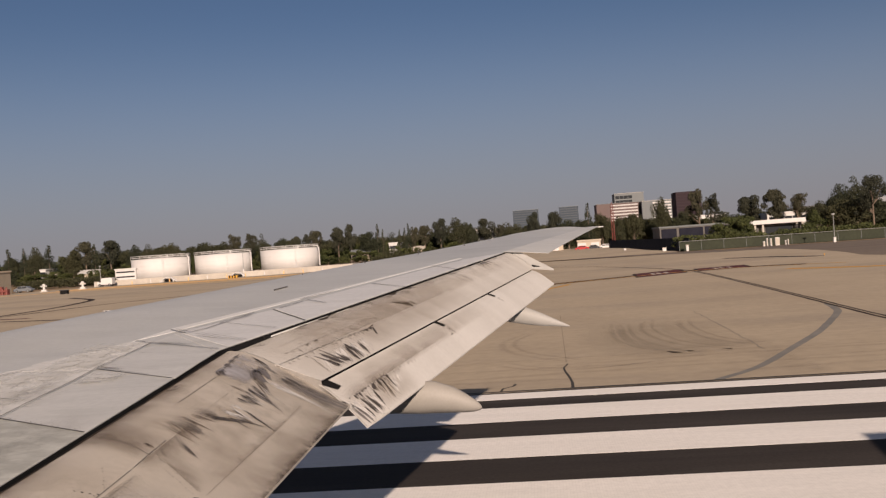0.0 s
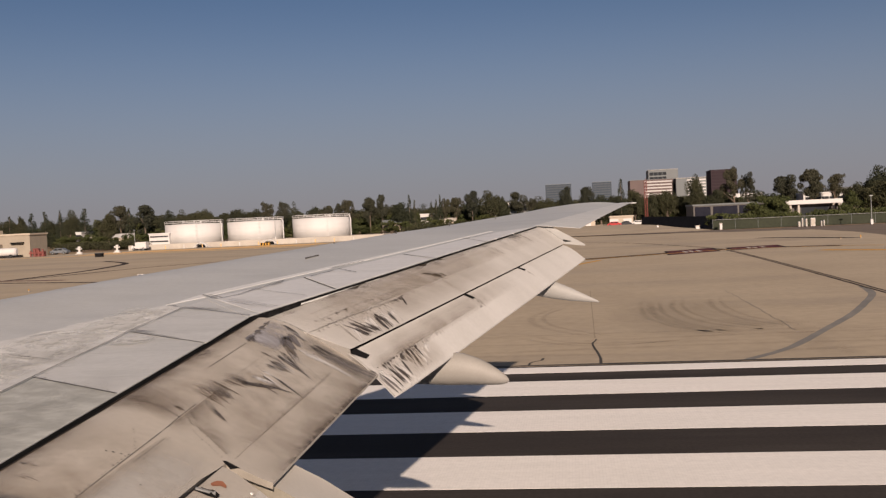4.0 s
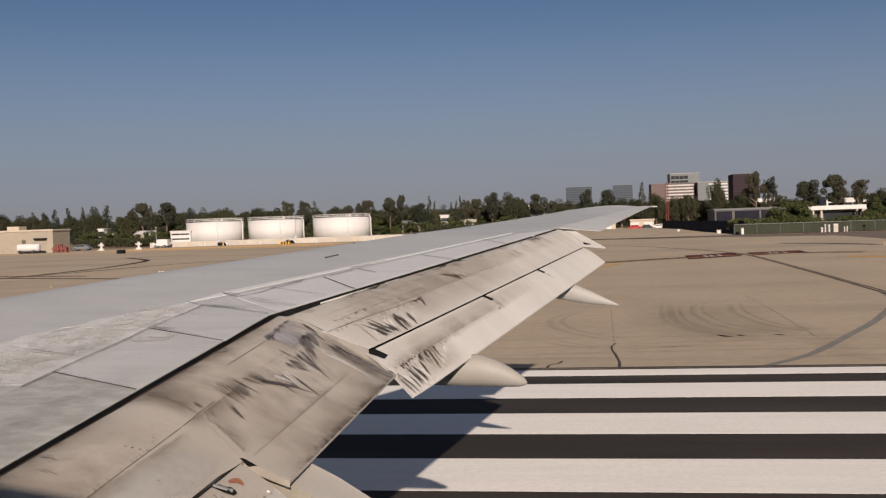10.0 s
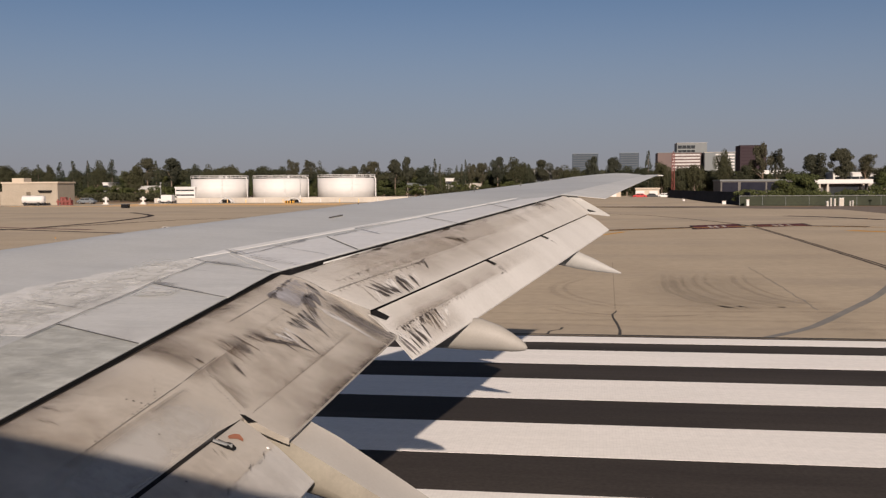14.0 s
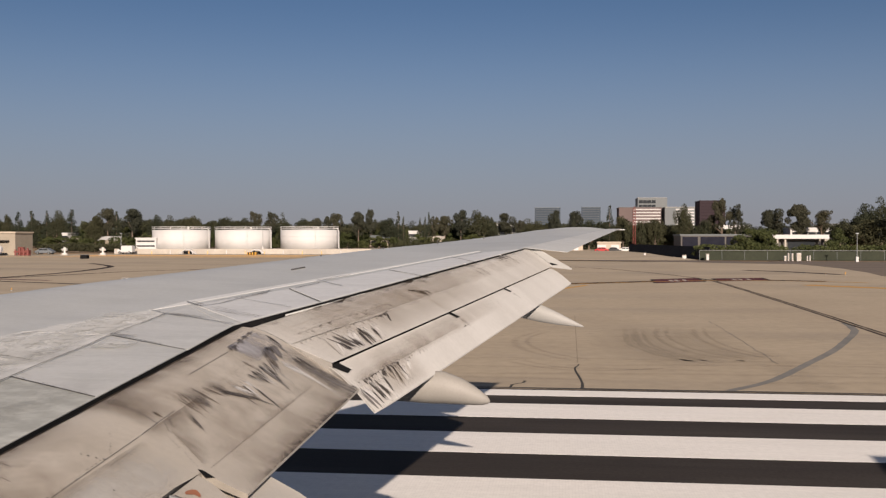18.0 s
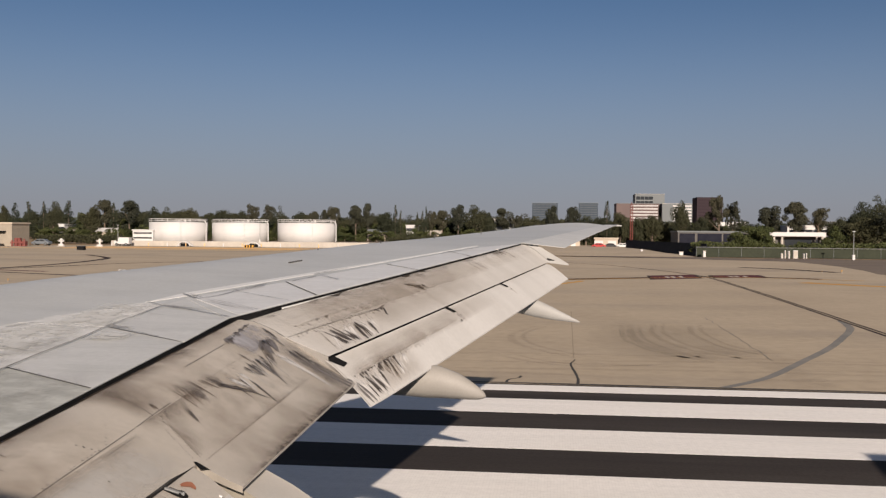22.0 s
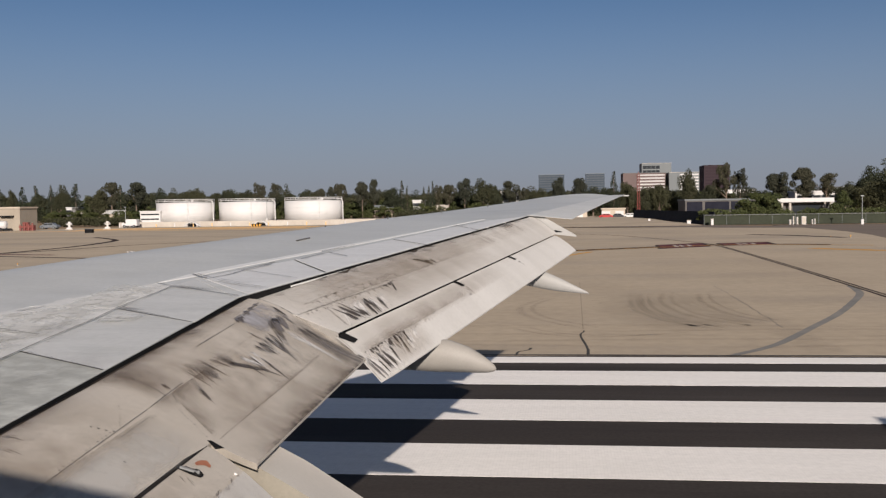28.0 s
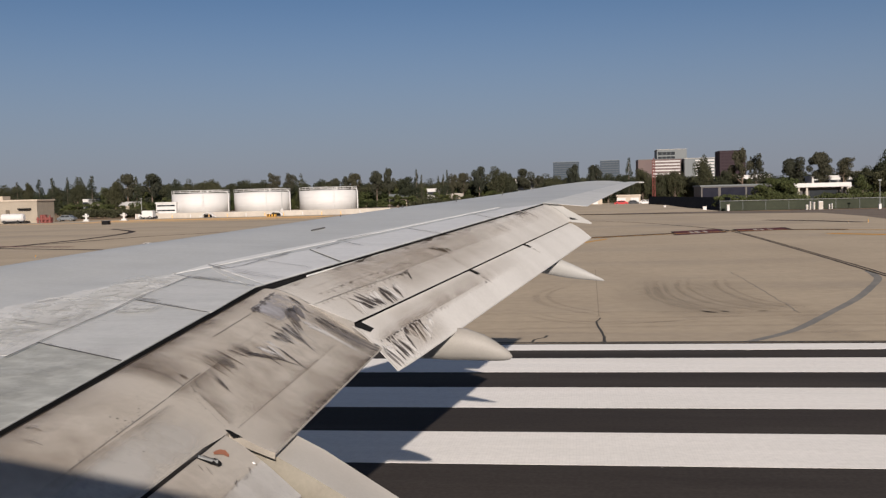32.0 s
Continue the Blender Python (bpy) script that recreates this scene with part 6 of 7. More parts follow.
for line in ([(5.185, -3.045), (4.776, -2.35)], [(6.447, -3.045), (5.998, -2.35)], [(8.82, -2.455), (8.06, -1.98)], [(10.338, -1.79), (9.84, -1.36)], [(11.72, -1.28), (11.11, -0.92)]):
    seam_on(on_wing, line, 0.014, airplane, lift=-0.0025)
feathers(rear_wing, (5.0, 0.48), (7.3, 0.48), (-0.02, 0.06), (-0.02, 0.07), 14, 0.02, SOFTB, airplane, 105, 0.5, 0.0065)
tongues(rear_wing, [(7.36, 0.49, 7.28, 0.60, 0.014), (7.33, 0.48, 7.18, 0.62, 0.010), (6.46, 0.465, 6.40, 0.53, 0.014), (6.50, 0.46, 6.47, 0.50, 0.012)], BROWNB, airplane, 106, 0.0066, strands=2)
tongues(rear_wing, [(7.10, 0.80, 7.36, 0.48, 0.030), (7.74, 0.52, 8.22, 0.68, 0.028), (8.12, 0.655, 8.64, 0.765, 0.024), (6.30, 0.66, 6.48, 0.46, 0.022), (7.95, 0.44, 7.76, 0.58, 0.024), (7.66, 0.58, 7.30, 0.86, 0.020)], CLOUDB, airplane, 107, 0.0064, "grime", 2)
patch("scuffed_paint", on_wing, 5.95, 6.25, -3.02, -2.72, CHALK, airplane, 0.0050, 6)
seam_on(on_wing, [(9.3, -2.25), (9.0, -2.0)], 0.012, airplane, lift=0.006)
seam_on(on_wing, [(11.4, -1.32), (12.1, -0.95)], 0.012, airplane, lift=0.006)
rivets_on(on_wing, (5.15, -2.98), (4.82, -2.42), 14, airplane, 0.0042, 0.003, 0.2)
for y0, y1, x0, x1 in ((5.3, 6.5, -3.72, -3.10), (6.3, 7.4, -3.50, -3.05), (4.6, 5.5, -3.75, -3.1)):
    patch("scuffed_paint", on_wing, y0, y1, x0, x1, CHALK, airplane, 0.0035, 10)
patch("grime", on_wing, 3.0, 5.2, -3.0, -2.35, GREYFILM, airplane, 0.006, 10)
patch("grime", on_wing, 4.2, 6.4, -3.75, -2.9, GREYFILM, airplane, 0.006, 10)

# the parts under the root section: drooped inner aft segment, its lower plate, hook and rust
def seg_top(y, b):
    return Vector((lerp(-1.70, -1.295, b), y, lerp(2.835, 2.551, b) + bulge(b, 0.13, 0.6, 1.2) + 0.036 * (y - 4.36)))


under = part("inner_aft_flap", grid_mesh("inner_aft_flap", lambda a, b: seg_top(lerp(1.6, 4.365, a), 0.545 * b), 10, 10, FLAP, lambda a, b: 0.03), None, airplane, "cream inner flap segment with a dark hook")
part("lower_plate", grid_mesh("lower_plate", lambda a, b: seg_top(lerp(1.6, 4.365, a), lerp(0.546, 1.0, b)) + Vector((0, 0, 0.0015)), 6, 6, MAINFLAP, lambda a, b: 0.006 + 0.024 * (1 - b)), None, under, "clean white lower plate")
patch("gap_shadow", seg_top, 1.6, 4.36, 0.08, 0.128, BLACK, under, 0.002, 8, 1)
patch("grime", seg_top, 1.7, 4.36, 0.05, 0.60, BROWNFILM, under, 0.002, 10)
patch("grime", seg_top, 1.7, 4.36, 0.40, 0.99, BROWNFILM, under, 0.004, 10)
feathers(seg_top, (3.60, 0.53), (4.30, 0.52), (0.0, 0.05), (0.0, 0.05), 9, 0.05, SOFTB, under, 92, 0.4, 0.004, "edge_grime")
tongues(seg_top, [(3.80, 0.52, 3.72, 0.58, 0.02), (4.05, 0.51, 4.00, 0.57, 0.02), (4.24, 0.49, 4.18, 0.57, 0.018)], BROWNB, under, 93, 0.0045, strands=1)
# hook in its slot
wedge("slot", seg_top, [(4.005, 0.13), (4.045, 0.13), (4.10, 0.27), (4.09, 0.33), (4.045, 0.335), (4.02, 0.26)], BLACK, under, 0.0035)
hp = seg_top(4.058, 0.29) + Vector((0.004, 0, 0.008))
ring = bmesh.new()
for k in range(10):
    t0, t1 = -2.2 + k * 0.48, -2.2 + (k + 1) * 0.48
    rod(ring, hp + Vector((0.016 * math.cos(t0), 0.020 * math.sin(t0), -0.012 * math.cos(t0))), hp + Vector((0.016 * math.cos(t1), 0.020 * math.sin(t1), -0.012 * math.cos(t1))), 0.005, 0.005, 6)
part("hook", ring, BLACK, under, "black steel hook")
part("hook_rod", tube(seg_top(4.015, 0.14) + Vector((0, 0, 0.01)), hp, 0.007, 0.006, 6), STEEL, under)
part("hook_rod", tube(seg_top(4.05, 0.16) + Vector((0, 0, 0.006)), hp + Vector((0, 0.014, 0)), 0.005, 0.004, 6), SEAM, under)
part("hook_pin", tube(hp + Vector((0, 0, -0.012)), hp + Vector((0.004, 0, 0.010)), 0.006, 0.005, 8), STEEL, under)
tongues(seg_top, [(3.99, 0.20, 3.95, 0.36, 0.010), (3.96, 0.17, 3.93, 0.28, 0.008)], BROWNB, under, 91, 0.004, strands=2)
wedge("rust_patch", seg_top, [(4.133, 0.19), (4.165, 0.195), (4.195, 0.215), (4.215, 0.25), (4.20, 0.31), (4.175, 0.325), (4.165, 0.27), (4.145, 0.245), (4.12, 0.215)], RUST, under, 0.004)["label"] = "flaked red-brown primer patch"
wedge("rust_patch", seg_top, [(4.172, 0.225), (4.190, 0.235), (4.185, 0.265), (4.168, 0.25)], BROWNFILM, under, 0.006)
part("rivet_head", tube(seg_top(4.29, 0.515), seg_top(4.29, 0.515) + Vector((0.002, 0, 0.005)), 0.010, 0.007, 8), SCRAPE, under)
rivets_on(seg_top, (3.598, 0.28), (3.60, 0.282), 1, under, 0.007)
wedge("gap_shadow", IN, [(4.41, 0.748), (4.43, 0.765), (4.425, 0.835), (4.375, 0.80)], BLACK, under, 0.002)

# ---- markings and wear on the ground ----


def mark(name, line, width, material, label, z=0.006, parent=None, ragged=0.0, taper=None, seed=1, category="marking"):
    ob = new(name, ribbon(name, line, width, z, material, ragged=ragged, taper=taper, seed=seed))
    if parent is not None:
        ob.parent = parent
        ob["label"] = label
        return ob
    return tagged(ob, label, category, kind="structure")


rnd = random.Random(3)
mark("expansion_joint", [(-200 + 3.0 * k, 25.60 + rnd.uniform(-0.03, 0.03)) for k in range(90)], 0.16, CRACK, "dark ragged joint between runway and apron", 0.005, apron, 0.6)
crack_line = bent([(0.61, 25.75), (0.63, 26.6), (0.58, 27.8), (0.50, 28.9), (0.49, 29.7), (0.58, 30.2), (0.62, 30.6)], 5)
mark("crack", crack_line, 0.075, CRACK, "black meandering crack", 0.005, apron, 0.2, lambda t: 1.1 - 0.5 * t)
mark("crack", bent([(-1.25, 25.7), (-1.2, 26.2), (-0.95, 26.5), (-0.9, 26.9)], 4), 0.07, CRACK, "short black crack", 0.005, apron, 0.3)
mark("crack", [(lerp(6.96, 6.73, k / 24) + rnd.uniform(-0.06, 0.06), lerp(46.93, 31.33, k / 24)) for k in range(25)], 0.025, PATCHGREY, "thin dark crack", 0.005, apron, 0.5)
mark("sealed_arc", bent([(4.3, 25.7), (5.8, 27.7), (7.7, 31.6), (9.4, 35.2), (10.8, 38.7), (12.1, 42.2), (12.6, 44.5), (12.9, 46.5)], 8), 0.33, PATCHGREY, "curved grey band of crack sealant", 0.005, apron, 0.08, lambda t: 0.75 + 0.3 * t)
EDGEL = [(-4.0, 134.0), (1.2, 128.6), (6.4, 119.6), (10.4, 106.5), (13.0, 95.0), (13.6, 87.7), (13.5, 70.6), (13.2, 52.3), (13.0, 44.6)]
mark("taxi_line_outline", bent(EDGEL + [(12.8, 33.0)], 10), 0.42, DARKLINE, "worn black line outline", 0.005, apron, 0.1)
mark("taxi_line", bent(EDGEL + [(12.8, 33.0)], 10), 0.13, RUBBER, "worn tan centre of the line", 0.0065, apron, 0.2)
mark("hold_line", bent([(-1.0, 80.8), (0.7, 82.3), (6.5, 86.5), (14.0, 91.0), (19.6, 90.6), (23, 89.0)], 8), 1.7, DARKLINE, "worn black line", 0.007, apron, 0.1)
for x0, y0, x1, y1, w in ((8.4, 88.2, 12.7, 91.5, 6.6), (14.3, 91.6, 18.8, 93.5, 4.8)):
    d = Vector((x1 - x0, y1 - y0)).normalized()
    n = Vector((0.05, 1.0)) * w / 2
    rim = n * 1.16
    e = d * 0.35
    border = new("sign_border", slab("sign_border", [(x0 - rim.x - e.x, y0 - rim.y - e.y), (x1 - rim.x + e.x, y1 - rim.y + e.y), (x1 + rim.x + e.x, y1 + rim.y + e.y), (x0 + rim.x - e.x, y0 + rim.y - e.y)], 0.0085, DARKLINE, 0.004))
    border.parent = apron
    sign = new("surface_sign", slab("surface_sign", [(x0 - n.x, y0 - n.y), (x1 - n.x, y1 - n.y), (x1 + n.x, y1 + n.y), (x0 + n.x, y0 + n.y)], 0.010, REDPAINT, 0.006))
    sign.parent = apron
    sign["label"] = "faded red painted hold sign with worn white bars"
    for k in (2, 3, 4.4):
        c = Vector((x0, y0)).lerp(Vector((x1, y1)), (k + 0.8) / 8)
        bar = new("sign_bar", slab("bar", [(c.x - 0.16, c.y - w * 0.26), (c.x + 0.16, c.y - w * 0.22), (c.x + 0.16, c.y + w * 0.2), (c.x - 0.16, c.y + w * 0.16)], 0.016, KERBC, 0.006))
        bar.parent = sign
mark("taxi_line_outline", bent([(-55.0, 80), (-53.4, 88.1), (-53.9, 103.7), (-57.4, 120.4), (-61.0, 128.0), (-68.6, 138.4)], 8), 0.9, DARKLINE, "worn black curve", 0.005, apron, 0.1)
mark("taxi_line_outline", bent([(-53.0, 88), (-51.4, 92.5), (-48.3, 105.8), (-42.6, 114.9), (-34, 126)], 8), 0.7, DARKLINE, "worn black curve", 0.006, apron, 0.15)
mark("taxi_line_outline", [(-60, 87), (-50, 82.4), (-44, 79.8), (-38.6, 77.4), (-28, 73)], 0.75, DARKLINE, "worn dark line", 0.007, apron, 0.1)
mark("taxi_line", [(-58, 88.6), (-51, 86), (-45.5, 84)], 0.8, REDPAINT, "faded red line", 0.006, apron, 0.2)
mark("edge_line", bent([(-100, 196), (-84, 197), (-64, 196), (-50, 195)], 6), 17.0, ORANGE, "worn orange edge band along the bund wall", 0.006, apron, 0.12)
mark("edge_line", bent([(-118, 184), (-98, 182), (-70, 181), (-46, 180)], 6), 3.0, ORANGE, "worn orange edge line", 0.006, apron, 0.2)
mark("edge_line", bent([(20, 82.5), (24.5, 78), (32, 73)], 6), 1.5, YELLOW, "worn yellow line", 0.006, apron, 0.2)
mark("edge_line", bent([(-0.8, 72), (1.6, 78.5), (2.2, 80.5)], 4), 0.5, YELLOW, "worn yellow line", 0.006, apron, 0.2)
mark("hold_line", bent([(-1.0, 80.5), (0.7, 82.0), (6.5, 86.0), (14.0, 90.3), (19.6, 89.9), (26, 87.0)], 8), 0.4, YELLOW, "worn yellow centre line", 0.012, apron, 0.25)
mark("edge_line", [(21.5, 117.8), (25.5, 113.0), (28.9, 105.4)], 1.5, DARKLINE, "worn dark line", 0.006, apron, 0.2)
def skid_film(name, colour, body):
    """Rubber laid down by a turning tyre: soft at its sides and fading at both ends."""
    m = bpy.data.materials.new(name)
    m.use_nodes = True
    nt = m.node_tree
    b = nt.nodes["Principled BSDF"]
    b.inputs["Base Color"].default_value, b.inputs["Roughness"].default_value = (*colour, 1), 0.9
    uv, sp = nt.nodes.new("ShaderNodeTexCoord"), nt.nodes.new("ShaderNodeSeparateXYZ")
    nt.links.new(uv.outputs["UV"], sp.inputs[0])
    out = noise_node(nt, 0.8, (1, 1, 1), 5, 0.65)
    for k, gain in ((0, 4.0), (1, 7.0)):
        side, hump, join = (nt.nodes.new("ShaderNodeMath") for _ in range(3))
        side.operation, hump.operation, join.operation = 'SUBTRACT', 'MULTIPLY', 'MULTIPLY'
        side.inputs[0].default_value = gain
        scaled = nt.nodes.new("ShaderNodeMath")
        scaled.operation = 'MULTIPLY'
        scaled.inputs[1].default_value = gain
        nt.links.new(sp.outputs[k], scaled.inputs[0])
        nt.links.new(scaled.outputs[0], side.inputs[1])
        nt.links.new(sp.outputs[k], hump.inputs[0])
        nt.links.new(side.outputs[0], hump.inputs[1])
        hump.use_clamp = True
        nt.links.new(hump.outputs[0], join.inputs[0])
        nt.links.new(out, join.inputs[1])
        out = join.outputs[0]
    last = nt.nodes.new("ShaderNodeMath")
    last.operation, last.use_clamp = 'MULTIPLY', True
    last.inputs[1].default_value = body
    nt.links.new(out, last.inputs[0])
    nt.links.new(last.outputs[0], b.inputs["Alpha"])
    return m


SKID = skid_film("soft_tyre_rubber", (0.13, 0.112, 0.095), 0.20)
SKIDWIDE = skid_film("wide_rubber_haze", (0.16, 0.14, 0.115), 0.16)


def skid(points, width, material, z):
    if material is SKID:
        for k, off in enumerate((0.45,)):
            lay_skid([(x + off, y + off * 0.5) for x, y in points], width * (0.7 - 0.2 * k), material, z + 0.0001 * (k + 1))
    lay_skid(points, width, material, z)


def lay_skid(points, width, material, z):
    line = bent(points, 10)
    me = ribbon("tyre_mark", line, width, z, material)
    layer = me.uv_layers.new(name="UVMap")
    n = len(line)
    for lp in me.loops:
        k = lp.vertex_index
        layer.data[lp.index].uv = (k // n, (k % n) / (n - 1))
    ob = new("tyre_mark", me)
    ob.parent = apron
    ob["label"] = "faint curved tyre mark"


skid([(-0.74, 41.19), (-1.56, 38.23), (-1.50, 35.63), (-0.78, 33.36), (0.82, 30.93)], 0.35, SKID, 0.003)
skid([(2.86, 43.35), (2.56, 37.27), (2.89, 34.82), (3.44, 32.83), (4.84, 30.65)], 0.28, SKID, 0.0033)
skid([(3.13, 42.80), (2.86, 37.67), (3.19, 34.47), (4.16, 31.63)], 0.28, SKID, 0.0036)
skid([(4.33, 43.82), (3.82, 39.58), (4.04, 35.88), (4.67, 33.61), (5.87, 31.91)], 0.28, SKID, 0.0039)
skid([(5.74, 43.20), (5.38, 39.52), (5.58, 35.85), (6.10, 33.92), (6.91, 32.49)], 0.28, SKID, 0.0042)
skid([(-1.76, 31.37), (-0.55, 29.73), (1.01, 29.10), (3.39, 29.99)], 0.28, SKID, 0.0045)
skid([(2.86, 43.35), (2.56, 37.27), (2.89, 34.82), (3.44, 32.83), (4.84, 30.65)], 3.2, SKIDWIDE, 0.0024)
skid([(4.33, 43.82), (3.82, 39.58), (4.04, 35.88), (4.67, 33.61), (5.87, 31.91)], 3.4, SKIDWIDE, 0.0026)
skid([(5.74, 43.20), (5.38, 39.52), (5.58, 35.85), (6.10, 33.92), (6.91, 32.49)], 2.8, SKIDWIDE, 0.0028)
skid([(6.66, 31.33), (6.72, 27.64), (6.91, 26.11)], 1.3, SKIDWIDE, 0.0029)
for k in range(9):
    skid([(-14 + 3.5 * k, 27.0 + 1.1 * (k * 7 % 5)), (-6 + 3.5 * k, 27.6 + 1.1 * (k * 7 % 5)), (2 + 3.5 * k, 27.2 + 1.1 * (k * 7 % 5))], 0.5, SKIDWIDE, 0.0031 + 0.0002 * k)
# slab joints of the apron
for k in range(16):
    mark("slab_joint", [(-70 + 0.0, 31.5 + 7.6 * k), (56, 31.5 + 7.6 * k)], 0.035, RUBBER, "thin slab joint", 0.002, apron)
mark("slab_joint", [(0.8, 49.4), (0.59, 30.94)], 0.03, RUBBER, "thin slab joint", 0.0025, apron)
mark("dirt_strip", bent([(-34, 190), (-26, 180), (0, 170), (18, 162), (30, 152), (45, 145), (64, 140)], 6), 11.0, VERGE, "brown dirt verge along the apron", 0.012, None, 0.2, category="ground")

structure("dirt_verge", slab("dirt_verge", [(33.0, 162), (33.7, 143), (34.4, 126), (33.4, 112), (31.8, 102), (33.0, 95), (58, 82), (120, 80), (120, 150)], 0.004, VERGE, 0.01), "brown worn verge at the edge of the apron")

# beyond the threshold: bar, chevrons, inset lights
structure("threshold_bar", slab("threshold_bar", [(36.5, -28), (39.6, -28), (39.6, 25.4), (36.5, 25.4)], 0.006, GROOVED, 0.006), "broad white threshold bar across the runway", "marking")
for k in range(5):
    x = 52 + k * 15
    for s in (-1, 1):
        mark("chevron", [(x, -1.0), (x + 24 * 0.55, -1.0 + s * 24)], 0.9, YELLOW, "yellow blast pad chevron", 0.004, blast_pad)


def inset_light(x, y):
    ob = thing("inset_light", (x, y, 0), "pale concrete light pad with a round cover", "runway light", "inset approach lights")
    part("pad", boxed(-0.75, 0.75, -0.75, 0.75, -0.1, 0.012), KERBC, ob)
    part("cover", tube((0, 0, 0.0), (0, 0, 0.03), 0.36, 0.34, 20), CRACK, ob)
    return ob


lamp0 = inset_light(43, 4)
for k in range(1, 8):
    copy_thing(lamp0, pose(43 + 0.0 * k, 4 + 2.9 * k, 0))

# ---- small things on the airfield ----


def edge_lamp(x, y, s=1.0):
    ob = thing("edge_light", (x, y, 0), "small yellow taxiway edge light on the apron", "runway light", "edge lights")
    part("stem", tube((0, 0, 0), (0, 0, 0.28 * s), 0.05 * s, 0.04 * s, 8), YELLOW, ob)
    part("globe", tube((0, 0, 0.28 * s), (0, 0, 0.42 * s), 0.11 * s, 0.06 * s, 10), YELLOW, ob)
    part("base_plate", tube((0, 0, 0), (0, 0, 0.03), 0.25 * s, 0.25 * s, 12), STEEL, ob)


edge_lamp(29.0, 104.4, 0.7)
edge_lamp(27.2, 104.9, 0.4)
edge_lamp(-29.3, 92.0, 1.3)
edge_lamp(-39.8, 68.0, 0.45)
ob = thing("edge_light", (-40.25, 88.15, 0), "low flat white light on the apron", "runway light", "edge lights")
part("body", boxed(-0.3, 0.3, -0.25, 0.25, 0, 0.08, 0.03), WHITE, ob)
part("lens", boxed(-0.12, 0.12, -0.27, -0.23, 0.02, 0.06), GLASS_DARK, ob)


def guard_light(x, y):
    ob = thing("guard_light", (x, y, 0), "white twin-lamp guard light on a stand", "runway light", "white guard lights")
    part("base", boxed(-0.85, 0.85, -0.4, 0.4, 0, 0.16, 0.04), KERBC, ob)
    part("frame", boxed(-0.55, 0.55, -0.25, 0.25, 0.16, 0.5, 0.05), WHITE, ob)
    part("post", boxed(-0.2, 0.2, -0.15, 0.15, 0.5, 1.05, 0.04), WHITE, ob)
    part("crossbar", boxed(-0.62, 0.62, -0.12, 0.12, 1.02, 1.16, 0.03), WHITE, ob)
    part("head", boxed(-0.26, 0.26, -0.2, 0.2, 1.16, 1.72, 0.1), WHITE, ob)
    for s in (-1, 1):
        lamp = part("lamp", tube((s * 0.3, -0.1, 1.3), (s * 0.68, -0.14, 1.26), 0.17, 0.12, 10), WHITE, ob)
        part("lens", tube((s * 0.5, -0.27, 1.28), (s * 0.5, -0.22, 1.28), 0.09, 0.09, 10), GLASS_DARK, lamp)


guard_light(-103.9, 198)
guard_light(-95.4, 198)
ob = thing("equipment_box", (-84.4, 168, 0), "black equipment box on the apron", "box")
part("body", boxed(-0.65, 0.65, -0.5, 0.5, 0, 0.62, 0.06), BLACK, ob)
part("lid", boxed(-0.7, 0.7, -0.55, 0.55, 0.62, 0.72, 0.03), CARDARK, ob)
ob = thing("fire_hydrant_rack", (-111.8, 195, 0), "red steel pipe stand beside the tan building", "equipment")
for k in range(4):
    part("pipe", tube((-1.4 + 0.9 * k, 0, 0), (-1.4 + 0.9 * k, 0, 1.3 + 0.3 * (k % 2)), 0.22, 0.2, 8), REDSTEEL, ob)
part("beam", boxed(-1.7, 1.6, -0.2, 0.2, 0.6, 0.95), REDSTEEL, ob)
part("cabinet", boxed(-1.1, 0.2, 0.25, 1.1, 0, 1.75, 0.05), REDSTEEL, ob)
part("cabinet", boxed(0.5, 1.5, 0.25, 1.0, 0, 1.15, 0.05), REDSTEEL, ob)


def car(x, y, body_mat, label, length=4.4, height=1.45, rz=0.0, van=False):
    ob = thing("van" if van else "car", (x, y, 0), label, "van" if van else "car", rz=rz)
    bm = bmesh.new()
    prof = [(-length / 2, 0.35), (-length / 2, 0.8), (-length * 0.36, 0.9), (-length * 0.2, height), (length * 0.22, height), (length * 0.36, 0.92), (length / 2, 0.82), (length / 2, 0.35)] if not van else \
        [(-length / 2, 0.4), (-length / 2, height), (length * 0.2, height), (length * 0.22, height * 0.72), (length * 0.34, height * 0.62), (length / 2, height * 0.5), (length / 2, 0.4)]
    f = bm.faces.new([bm.verts.new((px, -0.85, pz)) for px, pz in prof])
    ex = bmesh.ops.extrude_face_region(bm, geom=[f])
    bmesh.ops.translate(bm, verts=[v for v in ex["geom"] if isinstance(v, bmesh.types.BMVert)], vec=(0, 1.7, 0))
    bmesh.ops.recalc_face_normals(bm, faces=bm.faces)
    bmesh.ops.bevel(bm, geom=list(bm.edges), offset=0.07, segments=2, affect='EDGES')
    part("body", bm, body_mat, ob)
    if van:
        part("window", boxed(length * 0.22, length * 0.33, -0.87, 0.87, height * 0.52, height * 0.70), GLASS_DARK, ob)
    else:
        for a, b in ((-length * 0.24, -length * 0.02), (length * 0.01, length * 0.24)):
            part("window", boxed(a, b, -0.87, 0.87, 0.95, height - 0.12), GLASS_DARK, ob)
    for px in (-length * 0.31, length * 0.31):
        for py in (-0.78, 0.78):
            wheel = part("wheel", tube((px, py - 0.1, 0.32), (px, py + 0.1, 0.32), 0.33, 0.33, 16), TYRE, ob)
            part("rim", tube((px, py - 0.12, 0.32), (px, py + 0.12, 0.32), 0.18, 0.18, 10), STEEL, wheel)
    return ob


